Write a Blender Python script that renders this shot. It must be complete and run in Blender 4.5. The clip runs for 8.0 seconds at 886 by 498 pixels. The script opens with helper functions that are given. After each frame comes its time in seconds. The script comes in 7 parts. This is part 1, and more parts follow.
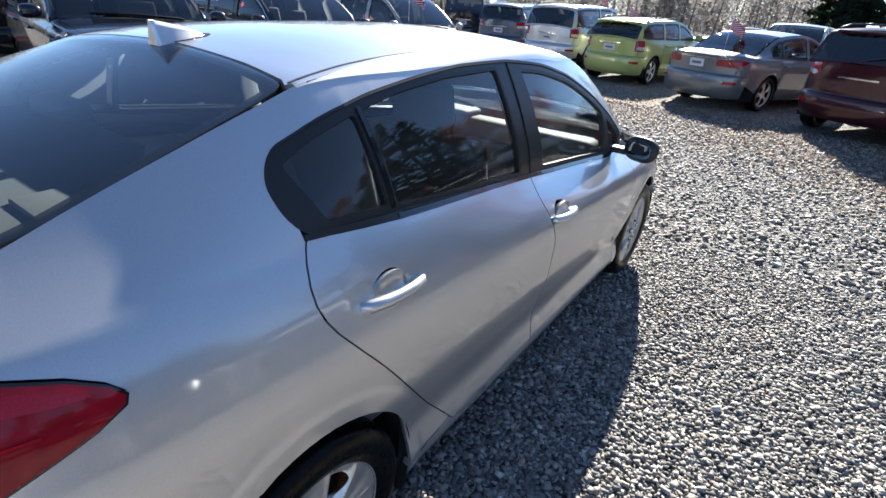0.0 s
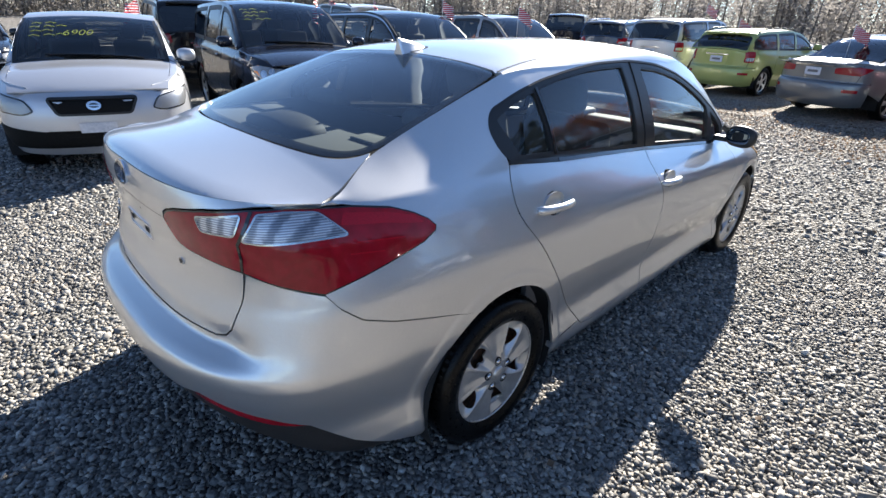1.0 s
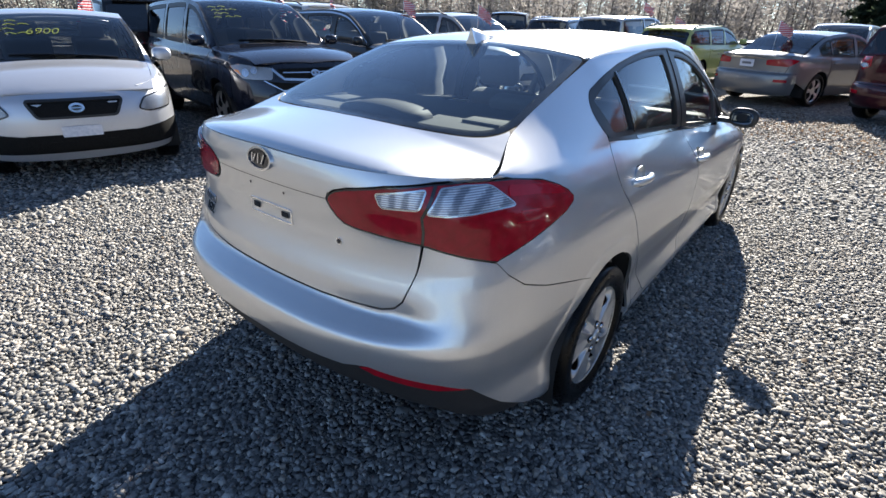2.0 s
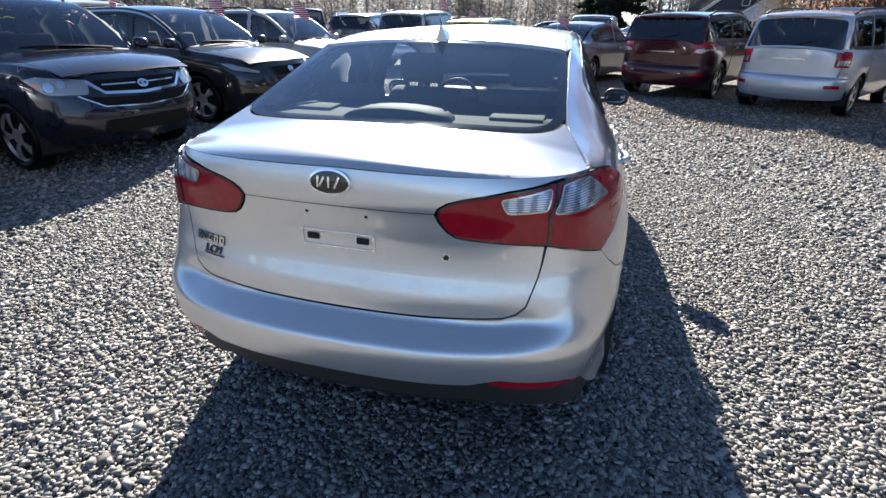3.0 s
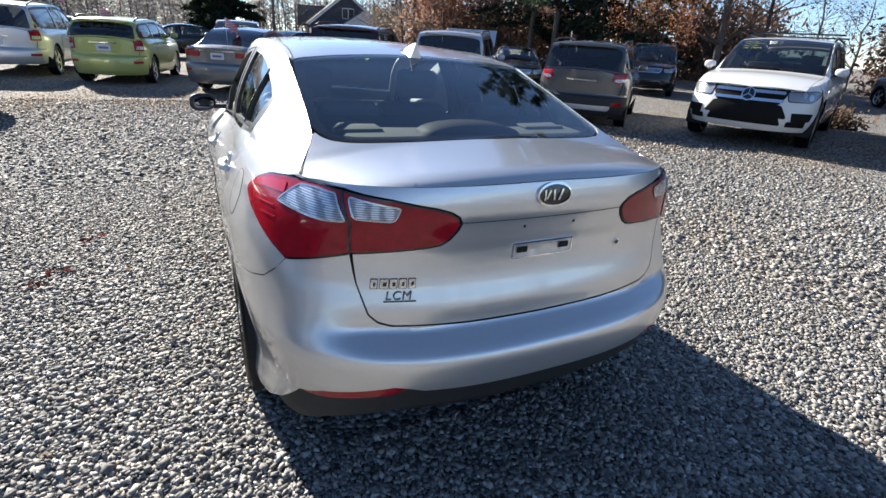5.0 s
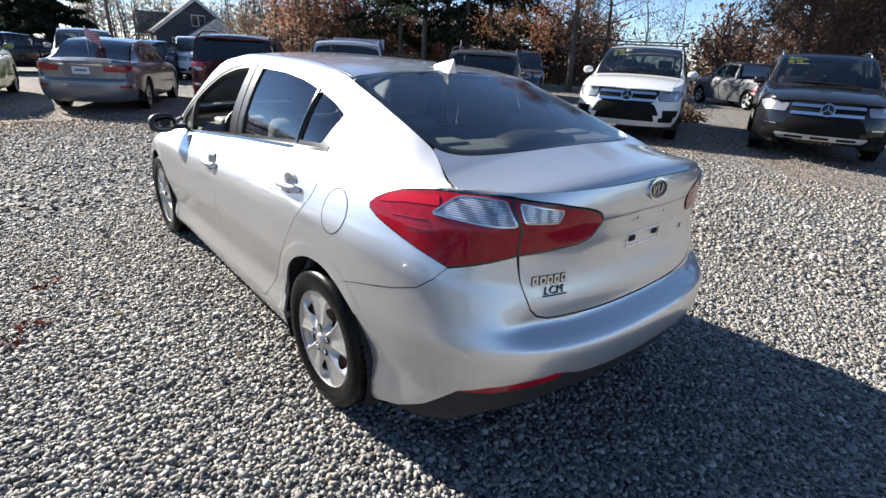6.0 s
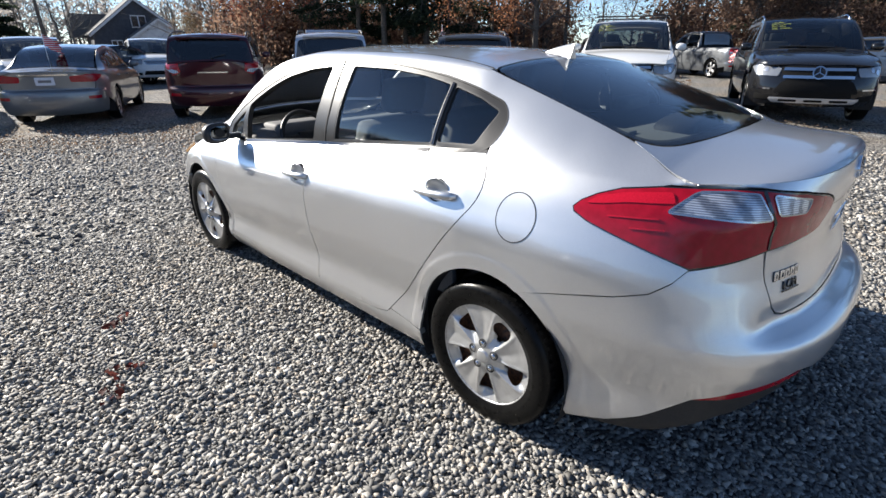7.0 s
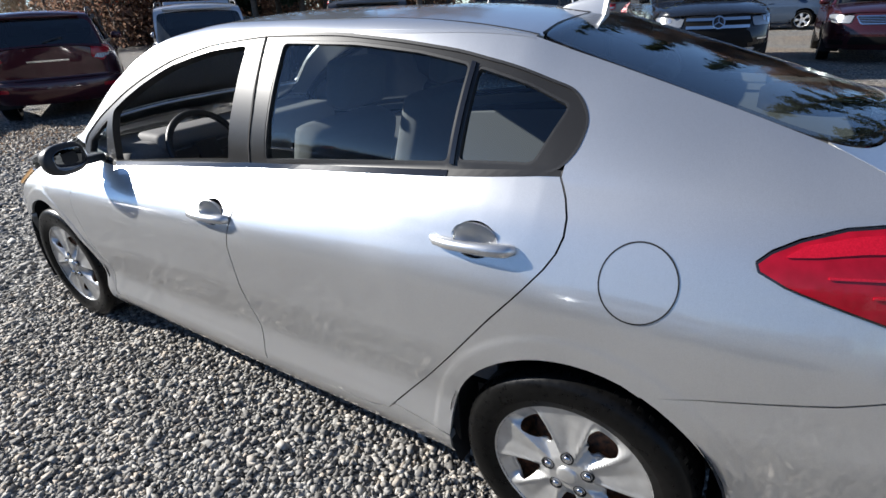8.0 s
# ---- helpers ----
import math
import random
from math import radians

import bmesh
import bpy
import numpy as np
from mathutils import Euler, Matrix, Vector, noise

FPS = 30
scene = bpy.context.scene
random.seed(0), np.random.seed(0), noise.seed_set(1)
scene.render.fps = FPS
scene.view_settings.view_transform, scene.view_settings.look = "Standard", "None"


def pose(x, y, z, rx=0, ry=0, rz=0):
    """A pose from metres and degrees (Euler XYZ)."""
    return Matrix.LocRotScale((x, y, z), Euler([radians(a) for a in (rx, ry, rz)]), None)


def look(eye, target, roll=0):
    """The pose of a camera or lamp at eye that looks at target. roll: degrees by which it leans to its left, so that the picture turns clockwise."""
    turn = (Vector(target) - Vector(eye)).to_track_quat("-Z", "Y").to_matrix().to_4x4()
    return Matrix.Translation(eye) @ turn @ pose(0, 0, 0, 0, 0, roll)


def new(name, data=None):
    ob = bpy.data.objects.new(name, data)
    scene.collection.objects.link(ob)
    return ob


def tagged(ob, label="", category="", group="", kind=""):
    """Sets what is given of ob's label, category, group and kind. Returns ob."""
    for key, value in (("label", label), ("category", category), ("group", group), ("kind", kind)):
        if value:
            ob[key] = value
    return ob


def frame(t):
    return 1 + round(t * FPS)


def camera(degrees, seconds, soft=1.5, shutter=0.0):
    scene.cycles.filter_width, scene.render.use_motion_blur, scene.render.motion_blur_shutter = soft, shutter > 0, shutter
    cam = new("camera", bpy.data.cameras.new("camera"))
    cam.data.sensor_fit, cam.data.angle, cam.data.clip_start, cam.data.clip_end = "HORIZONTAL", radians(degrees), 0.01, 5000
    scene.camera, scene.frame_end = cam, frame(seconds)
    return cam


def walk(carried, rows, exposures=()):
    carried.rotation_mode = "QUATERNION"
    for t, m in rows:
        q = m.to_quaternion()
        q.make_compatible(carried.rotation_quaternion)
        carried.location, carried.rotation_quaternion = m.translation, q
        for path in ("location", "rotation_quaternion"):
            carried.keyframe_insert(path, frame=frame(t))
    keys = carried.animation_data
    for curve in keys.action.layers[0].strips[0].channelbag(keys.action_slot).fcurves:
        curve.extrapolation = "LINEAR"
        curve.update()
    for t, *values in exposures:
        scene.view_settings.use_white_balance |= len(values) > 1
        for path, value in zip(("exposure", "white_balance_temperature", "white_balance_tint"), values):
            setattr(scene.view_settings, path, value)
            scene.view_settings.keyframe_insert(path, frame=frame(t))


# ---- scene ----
cam = camera(83.8, 8.0)
PATH = [
    (0, (1.513, -1.834, 1.553), (0.519, -0.349, 0.656), 4.55),
    (0.5, (1.739, -2.124, 1.573), (0.539, -0.772, 0.717), 2.18),
    (1, (1.788, -2.570, 1.538), (0.509, -1.290, 0.688), 1.98),
    (1.5, (1.691, -2.882, 1.510), (0.445, -1.567, 0.664), 2.16),
    (1.7, (1.595, -2.962, 1.482), (0.385, -1.610, 0.641), 2.01),
    (2.8, (0.809, -3.391, 1.495), (0.191, -1.693, 0.638), 0.98),
    (3, (0.641, -3.417, 1.475), (0.174, -1.665, 0.631), 0.73),
    (3.5, (0.234, -3.405, 1.480), (0.140, -1.584, 0.658), 1.51),
    (4, (-0.193, -3.518, 1.494), (0.054, -1.703, 0.694), 2.60),
    (4.5, (-0.576, -3.485, 1.466), (-0.010, -1.737, 0.677), 3.22),
    (4.7, (-0.706, -3.427, 1.466), (-0.035, -1.716, 0.679), 3.39),
    (5.8, (-1.577, -3.167, 1.475), (-0.400, -1.724, 0.746), 3.90),
    (6, (-1.702, -3.028, 1.459), (-0.468, -1.631, 0.734), 3.27),
    (6.5, (-1.994, -2.738, 1.469), (-0.690, -1.413, 0.729), 1.79),
    (7, (-2.163, -2.373, 1.451), (-0.844, -1.082, 0.683), -0.20),
    (7.5, (-2.063, -1.932, 1.439), (-0.696, -0.725, 0.619), -2.44),
    (7.7, (-1.991, -1.783, 1.427), (-0.576, -0.644, 0.591), -2.55),
    (8, (-1.797, -1.564, 1.433), (-0.283, -0.600, 0.552), -2.86),
]
walk(cam, [(t, look(eye, target, roll)) for t, eye, target, roll in PATH], [(0, 1.76, 6500, 10), (1.5, 1.71, 6700, 10), (3.5, 1.61, 6500, 10), (4.5, 1.5, 6500, 10), (6.5, 1.44, 6600, 10), (7.3, 1.24, 6500, 10), (8, 1.05, 6300, 10)])

# ---- world, sun ----
SUN_TO = Vector((-0.300, 0.961, 0.522)).normalized()
world = bpy.data.worlds.new("sky")
world.use_nodes = True
scene.world = world
wn = world.node_tree.nodes
sky = wn.new("ShaderNodeTexSky")
sky.sky_type, sky.sun_disc, sky.dust_density, sky.air_density = "NISHITA", False, 0.15, 1.0
sky.ozone_density, sky.altitude = 3.0, 3500
sky.sun_elevation, sky.sun_rotation = math.asin(SUN_TO.z), math.atan2(SUN_TO.x, SUN_TO.y)
wn["Background"].inputs["Strength"].default_value = 0.074
world.node_tree.links.new(sky.outputs[0], wn["Background"].inputs["Color"])
sun = new("sun", bpy.data.lights.new("sun", "SUN"))
sun.data.energy, sun.data.angle, sun.data.color = 4.8, radians(0.55), (1.0, 0.95, 0.87)
sun.matrix_world = look(SUN_TO * 50, (0, 0, 0))

# ---- materials ----


def mat(name, color, rough=0.5, metal=0.0, coat=0.0, coat_rough=0.04, spec=0.5):
    m = bpy.data.materials.new(name)
    m.use_nodes = True
    b = m.node_tree.nodes["Principled BSDF"]
    b.inputs["Base Color"].default_value = (*color, 1)
    b.inputs["Roughness"].default_value = rough
    b.inputs["Metallic"].default_value = metal
    b.inputs["Coat Weight"].default_value = coat
    b.inputs["Coat Roughness"].default_value = coat_rough
    b.inputs["Specular IOR Level"].default_value = spec
    return m


def nodes_of(m):
    t = m.node_tree
    return t.nodes, t.links, t.nodes["Principled BSDF"]


def speckle(m, scale, low, high, detail=4.0, rough_by=0.0, bump=0.0, dist=0.002, big=0.0):
    """Grain at one scale and blotches at another; bump from the grain."""
    n, l, b = nodes_of(m)
    tc = n.new("ShaderNodeTexCoord")
    a = n.new("ShaderNodeTexNoise")
    a.inputs["Scale"].default_value, a.inputs["Detail"].default_value = scale, detail
    l.new(tc.outputs["Object"], a.inputs["Vector"])
    r = n.new("ShaderNodeValToRGB")
    r.color_ramp.elements[0].position, r.color_ramp.elements[1].position = 0.3, 0.7
    r.color_ramp.elements[0].color, r.color_ramp.elements[1].color = (*low, 1), (*high, 1)
    l.new(a.outputs["Fac"], r.inputs["Fac"])
    out = r.outputs["Color"]
    if big:
        c = n.new("ShaderNodeTexNoise")
        c.inputs["Scale"].default_value, c.inputs["Detail"].default_value = scale * 0.06, 3
        l.new(tc.outputs["Object"], c.inputs["Vector"])
        x = n.new("ShaderNodeMix")
        x.data_type, x.blend_type = "RGBA", "MULTIPLY"
        x.inputs["Factor"].default_value = big
        l.new(out, x.inputs["A"])
        l.new(c.outputs["Fac"], x.inputs["B"])
        out = x.outputs["Result"]
    l.new(out, b.inputs["Base Color"])
    if rough_by:
        q = n.new("ShaderNodeMapRange")
        base = b.inputs["Roughness"].default_value
        q.inputs["To Min"].default_value, q.inputs["To Max"].default_value = base - rough_by, base + rough_by
        l.new(a.outputs["Fac"], q.inputs["Value"])
        l.new(q.outputs["Result"], b.inputs["Roughness"])
    if bump:
        u = n.new("ShaderNodeBump")
        u.inputs["Strength"].default_value, u.inputs["Distance"].default_value = bump, dist
        l.new(a.outputs["Fac"], u.inputs["Height"])
        l.new(u.outputs["Normal"], b.inputs["Normal"])
    return m


def paint(name, color, metal=0.6, rough=0.32, clear=1.5):
    """Car paint: metal flakes under a clear coat, with a film of dust."""
    m = mat(name, color, rough, metal, 1.0, 0.02, 0.15)
    n, l, b = nodes_of(m)
    b.inputs["Coat IOR"].default_value, b.inputs["Coat Roughness"].default_value = clear, 0.06 if clear > 1.6 else 0.02
    tc = n.new("ShaderNodeTexCoord")
    dust = n.new("ShaderNodeTexNoise")
    dust.inputs["Scale"].default_value, dust.inputs["Detail"].default_value = 2.2, 6
    l.new(tc.outputs["Object"], dust.inputs["Vector"])
    q = n.new("ShaderNodeMapRange")
    q.inputs["To Min"].default_value, q.inputs["To Max"].default_value = rough - 0.07, rough + 0.09
    l.new(dust.outputs["Fac"], q.inputs["Value"])
    l.new(q.outputs["Result"], b.inputs["Roughness"])
    flake = n.new("ShaderNodeTexVoronoi")
    flake.inputs["Scale"].default_value = 1400
    l.new(tc.outputs["Object"], flake.inputs["Vector"])
    x = n.new("ShaderNodeMix")
    x.data_type = "RGBA"
    x.inputs["A"].default_value = (*[c * 0.86 for c in color], 1)
    x.inputs["B"].default_value = (*[min(1, c * 1.1) for c in color], 1)
    l.new(flake.outputs["Color"], x.inputs["Factor"])
    l.new(x.outputs["Result"], b.inputs["Base Color"])
    return m


def glazing(name, tint, gloss=1.5):
    """A thin pane: tinted see-through, with the sky on it by Fresnel."""
    m = bpy.data.materials.new(name)
    m.use_nodes = True
    n, l = m.node_tree.nodes, m.node_tree.links
    n.remove(n["Principled BSDF"])
    t, g, f, x = (n.new("ShaderNode" + k) for k in ("BsdfTransparent", "BsdfGlossy", "Fresnel", "MixShader"))
    t.inputs["Color"].default_value = (*tint, 1)
    g.inputs["Roughness"].default_value = 0.015
    g.inputs["Color"].default_value = (0.95, 0.97, 1.0, 1)
    f.inputs["IOR"].default_value = gloss
    l.new(f.outputs[0], x.inputs[0]), l.new(t.outputs[0], x.inputs[1]), l.new(g.outputs[0], x.inputs[2])
    l.new(x.outputs[0], n["Material Output"].inputs["Surface"])
    return m


SILVER = paint("silver_paint", (0.70, 0.702, 0.70), 0.8, 0.35, 1.9)
BLACK_TRIM = speckle(mat("black_trim", (0.02, 0.02, 0.022), 0.45), 300, (0.014, 0.014, 0.015), (0.03, 0.03, 0.031), rough_by=0.08)
GLOSS_BLACK = mat("gloss_black", (0.012, 0.012, 0.014), 0.12, 0, 0.6)
GREY_TRIM = speckle(mat("window_trim", (0.02, 0.019, 0.018), 0.36), 350, (0.018, 0.017, 0.016), (0.022, 0.021, 0.02), rough_by=0.03)
PLASTIC = speckle(mat("dark_plastic", (0.018, 0.018, 0.019), 0.65), 250, (0.012, 0.012, 0.013), (0.026, 0.026, 0.027), bump=0.2)
RUBBER = speckle(mat("rubber", (0.005, 0.005, 0.005), 0.3, spec=0.16), 60, (0.003, 0.003, 0.003), (0.007, 0.0068, 0.0066), bump=0.1, rough_by=0.1)
CHROME = mat("chrome", (0.75, 0.76, 0.78), 0.12, 1.0)
ALLOY = speckle(mat("wheel_silver", (0.6, 0.6, 0.6), 0.34, 0.72, 0.4), 30, (0.55, 0.55, 0.545), (0.65, 0.65, 0.64), rough_by=0.06)
RUST = speckle(mat("brake_iron", (0.12, 0.07, 0.05), 0.7, 0.4), 60, (0.06, 0.045, 0.04), (0.28, 0.13, 0.07), bump=0.3)
# near black: the shade of gaps, holes and cavities put into the colour
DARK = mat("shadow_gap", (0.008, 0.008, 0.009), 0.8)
GLASS = glazing("tinted_glass", (0.68, 0.77, 0.77), 1.75)
GLASS_REAR = glazing("rear_glass", (0.68, 0.79, 0.80), 1.6)
GLASS_DARK = glazing("privacy_glass", (0.16, 0.175, 0.18), 1.8)
GLASS_FAR = glazing("car_glass", (0.82, 0.86, 0.85), 1.85)
CLOTH = speckle(mat("seat_cloth", (0.06, 0.06, 0.065), 0.9), 400, (0.085, 0.085, 0.088), (0.16, 0.16, 0.165), bump=0.4)
DASH_GREY = speckle(mat("dash_grey", (0.16, 0.16, 0.165), 0.7), 300, (0.12, 0.12, 0.125), (0.2, 0.2, 0.205), bump=0.25)
SHELF = speckle(mat("shelf_felt", (0.085, 0.088, 0.088), 0.9), 350, (0.065, 0.068, 0.068), (0.105, 0.108, 0.108), bump=0.3)
MIRROR = mat("mirror_glass", (0.30, 0.33, 0.36), 0.02, 1.0)
WHITE_PLATE = speckle(mat("plate_white", (0.6, 0.63, 0.7), 0.4), 40, (0.5, 0.54, 0.62), (0.7, 0.72, 0.78))
PALE_AMBER = mat("pale_amber_lens", (0.72, 0.42, 0.17), 0.15, 0, 0.8)
AMBER = mat("amber_lens", (0.75, 0.22, 0.03), 0.12, 0, 1.0)
YELLOW_PEN = mat("yellow_paint_pen", (0.5, 0.55, 0.10), 0.6)


def lens(name, color, low, scale=120, metal=0.0, coat=1.0, level=False, bump=0.2):
    """A moulded lamp lens with fine ribs under a clear face."""
    m = mat(name, color, 0.2, metal, coat, 0.02, 0.5 * coat)
    n, l, b = nodes_of(m)
    tc = n.new("ShaderNodeTexCoord")
    w = n.new("ShaderNodeTexWave")
    w.bands_direction = "Z"
    w.inputs["Scale"].default_value, w.inputs["Distortion"].default_value = scale, 0.6
    l.new(tc.outputs["Object"], w.inputs["Vector"])
    y = n.new("ShaderNodeTexWave")
    y.bands_direction = "X"
    y.inputs["Scale"].default_value, y.inputs["Distortion"].default_value = scale * 0.45, 0.8
    l.new(tc.outputs["Object"], y.inputs["Vector"])
    both = n.new("ShaderNodeMath")
    both.operation = "MULTIPLY"
    l.new(w.outputs["Fac"], both.inputs[0])
    if level:
        both.inputs[1].default_value = 1.0
    else:
        l.new(y.outputs["Fac"], both.inputs[1])
    # the ribs' light and dark go into the base colour
    x = n.new("ShaderNodeMix")
    x.data_type = "RGBA"
    x.inputs["A"].default_value, x.inputs["B"].default_value = (*low, 1), (*color, 1)
    l.new(both.outputs[0], x.inputs["Factor"])
    l.new(x.outputs["Result"], b.inputs["Base Color"])
    if level:
        # light and dark reflections from behind the ribs, painted as upright bands
        shine_bands, q = n.new("ShaderNodeTexWave"), n.new("ShaderNodeMix")
        shine_bands.bands_direction = "X"
        shine_bands.inputs["Scale"].default_value, shine_bands.inputs["Distortion"].default_value, shine_bands.inputs["Detail"].default_value, shine_bands.inputs["Detail Scale"].default_value = 8.5, 1.6, 1.0, 6.0
        q.data_type, q.blend_type = "RGBA", "MULTIPLY"
        tone = n.new("ShaderNodeValToRGB")
        tone.color_ramp.elements[0].position, tone.color_ramp.elements[1].position = 0.1, 0.75
        tone.color_ramp.elements[0].color = (0.42, 0.43, 0.46, 1)
        q.inputs["Factor"].default_value = 1.0
        l.new(tc.outputs["Object"], shine_bands.inputs["Vector"]), l.new(shine_bands.outputs["Fac"], tone.inputs["Fac"])
        l.new(x.outputs["Result"], q.inputs["A"]), l.new(tone.outputs["Color"], q.inputs["B"]), l.new(q.outputs["Result"], b.inputs["Base Color"])
    u = n.new("ShaderNodeBump")
    u.inputs["Strength"].default_value, u.inputs["Distance"].default_value = bump, 0.002
    l.new(w.outputs["Fac"], u.inputs["Height"])
    l.new(u.outputs["Normal"], b.inputs["Normal"])
    return m


RED_LENS = speckle(mat("red_lens", (0.33, 0.003, 0.014), 0.22, 0, 0.6, 0.02, 0.2), 35, (0.27, 0.002, 0.010), (0.38, 0.004, 0.018))
# brighter copy of the red lens, with sunlight put into the colour
RED_BRIGHT = speckle(mat("red_lens_lit", (0.48, 0.005, 0.02), 0.2, 0, 0.6, 0.02, 0.2), 300, (0.40, 0.004, 0.016), (0.56, 0.007, 0.026))
CLEAR_LENS = lens("clear_lens", (0.84, 0.87, 0.92), (0.26, 0.28, 0.32), 52, 0.6, level=True, bump=0.25)
LAMP_BOWL = mat("lamp_bowl", (0.55, 0.56, 0.58), 0.18, 0.9)
HEAD_LENS = lens("head_lens", (0.46, 0.47, 0.48), (0.25, 0.26, 0.27), 60, 0.5)
INTAKE = speckle(mat("intake_mesh", (0.006, 0.006, 0.006), 0.7, spec=0.15), 120, (0.003, 0.003, 0.003), (0.012, 0.012, 0.012))

# ---- mesh kit ----
from mathutils.geometry import delaunay_2d_cdt


def part(name, bm, material, parent, label=""):
    me = bpy.data.meshes.new(name)
    bm.to_mesh(me)
    bm.free()
    me.materials.append(material)
    ob = new(name, me)
    ob.parent = parent
    return tagged(ob, label)


def thing(name, m, label, category, group="", kind=""):
    ob = new(name)
    ob.empty_display_size = 0.2
    ob.matrix_world = m
    return tagged(ob, label, category, group, kind)


def smooth(bm, on=True):
    for f in bm.faces:
        f.smooth = on
    return bm


def box_bm(sx, sy, sz, m=Matrix(), bevel=0.0, seg=2, bm=None):
    b = bmesh.new()
    bmesh.ops.create_cube(b, size=1)
    bmesh.ops.scale(b, vec=(sx, sy, sz), verts=b.verts)
    if bevel:
        bmesh.ops.bevel(b, geom=b.edges[:] + b.verts[:], offset=bevel, segments=seg, affect="EDGES", profile=0.6)
    b.transform(m)
    return join(bm, b)


def join(bm, b):
    if bm is None:
        return b
    me = bpy.data.meshes.new("tmp")
    b.to_mesh(me)
    b.free()
    bm.from_mesh(me)
    bpy.data.meshes.remove(me)
    return bm


def tube_bm(points, radius, sides=6, bm=None, taper=None, caps=True):
    """A tube along points; taper: a radius for each point."""
    b = bmesh.new() if bm is None else bm
    pts = [Vector(p) for p in points]
    rings = []
    for i, p in enumerate(pts):
        d = (pts[min(i + 1, len(pts) - 1)] - pts[max(i - 1, 0)]).normalized()
        side = d.cross(Vector((0, 0, 1)) if abs(d.z) < 0.9 else Vector((1, 0, 0))).normalized()
        up = side.cross(d)
        r = taper[i] if taper else radius
        rings.append([b.verts.new(p + r * (math.cos(k * math.tau / sides) * side + math.sin(k * math.tau / sides) * up)) for k in range(sides)])
    for a, c in zip(rings, rings[1:]):
        for k in range(sides):
            b.faces.new((a[k], a[(k + 1) % sides], c[(k + 1) % sides], c[k])).smooth = True
    if caps:
        b.faces.new(rings[0][::-1]), b.faces.new(rings[-1])
    return b


def lathe_bm(profile, sides=40, axis="X", bm=None):
    """Turn (radius, along) pairs about an axis through the origin."""
    b = bmesh.new() if bm is None else bm
    rings = []
    for r, h in profile:
        ring = []
        for k in range(sides):
            c, s = r * math.cos(k * math.tau / sides), r * math.sin(k * math.tau / sides)
            ring.append(b.verts.new((h, c, s) if axis == "X" else (c, s, h)))
        rings.append(ring)
    for a, c in zip(rings, rings[1:]):
        for k in range(sides):
            b.faces.new((a[k], a[(k + 1) % sides], c[(k + 1) % sides], c[k])).smooth = True
    return b


def curve(pts):
    """A smooth monotone curve through (u, value) pairs, as a function of arrays."""
    pts = sorted(pts)
    x, y = np.array([p[0] for p in pts], float), np.array([p[1] for p in pts], float)
    if len(x) == 1:
        return lambda v: np.full_like(np.asarray(v, float), y[0])
    h, d = np.diff(x), np.diff(y) / np.diff(x)
    m = np.empty_like(x)
    m[0], m[-1] = d[0], d[-1]
    for i in range(1, len(x) - 1):
        m[i] = 0 if d[i - 1] * d[i] <= 0 else 3 * (h[i - 1] + h[i]) / ((2 * h[i] + h[i - 1]) / d[i - 1] + (h[i] + 2 * h[i - 1]) / d[i])
    xs = np.unique(np.concatenate([np.linspace(a, b, 17) for a, b in zip(x, x[1:])]))
    i = np.clip(np.searchsorted(x, xs, side="right") - 1, 0, len(h) - 1)
    t = (xs - x[i]) / h[i]
    ys = (2 * t**3 - 3 * t**2 + 1) * y[i] + (t**3 - 2 * t**2 + t) * h[i] * m[i] + (3 * t**2 - 2 * t**3) * y[i + 1] + (t**3 - t**2) * h[i] * m[i + 1]
    return lambda v: np.interp(v, xs, ys)


def dense(poly, step):
    out = []
    for (a, b), (c, d) in zip(poly, poly[1:] + poly[:1]):
        n = max(1, int(math.hypot(c - a, d - b) / step))
        out += [(a + (c - a) * k / n, b + (d - b) * k / n) for k in range(n)]
    return out


def rounded(poly, r, n=4):
    """Round the corners of a polygon; r: one radius, or one for each corner."""
    out = []
    for i, p in enumerate(poly):
        q = r[i] if isinstance(r, (list, tuple)) else r
        a, b, p = Vector(poly[i - 1]), Vector(poly[(i + 1) % len(poly)]), Vector(p)
        if q <= 0:
            out.append(tuple(p))
            continue
        u, v = a - p, b - p
        q = min(q, u.length * 0.45, v.length * 0.45)
        s, e = p + u.normalized() * q, p + v.normalized() * q
        out += [tuple((1 - t) ** 2 * s + 2 * t * (1 - t) * p + t * t * e) for t in (k / n for k in range(n + 1))]
    return out


def inside(px, py, poly):
    res = np.zeros(px.shape, bool)
    for (x0, y0), (x1, y1) in zip(poly, poly[1:] + poly[:1]):
        if y0 != y1:
            res ^= ((y0 > py) != (y1 > py)) & (px < (x1 - x0) * (py - y0) / (y1 - y0) + x0)
    return res


def near(px, py, pts):
    p = np.array(pts)
    return np.min((px[:, None] - p[None, :, 0]) ** 2 + (py[:, None] - p[None, :, 1]) ** 2, axis=1)


def normals_at(fmap, a, b, e=0.0015):
    du = np.stack(fmap(a + e, b), 1) - np.stack(fmap(a - e, b), 1)
    dv = np.stack(fmap(a, b + e), 1) - np.stack(fmap(a, b - e), 1)
    n = np.cross(du, dv)
    return n / np.maximum(np.linalg.norm(n, axis=1), 1e-9)[:, None]


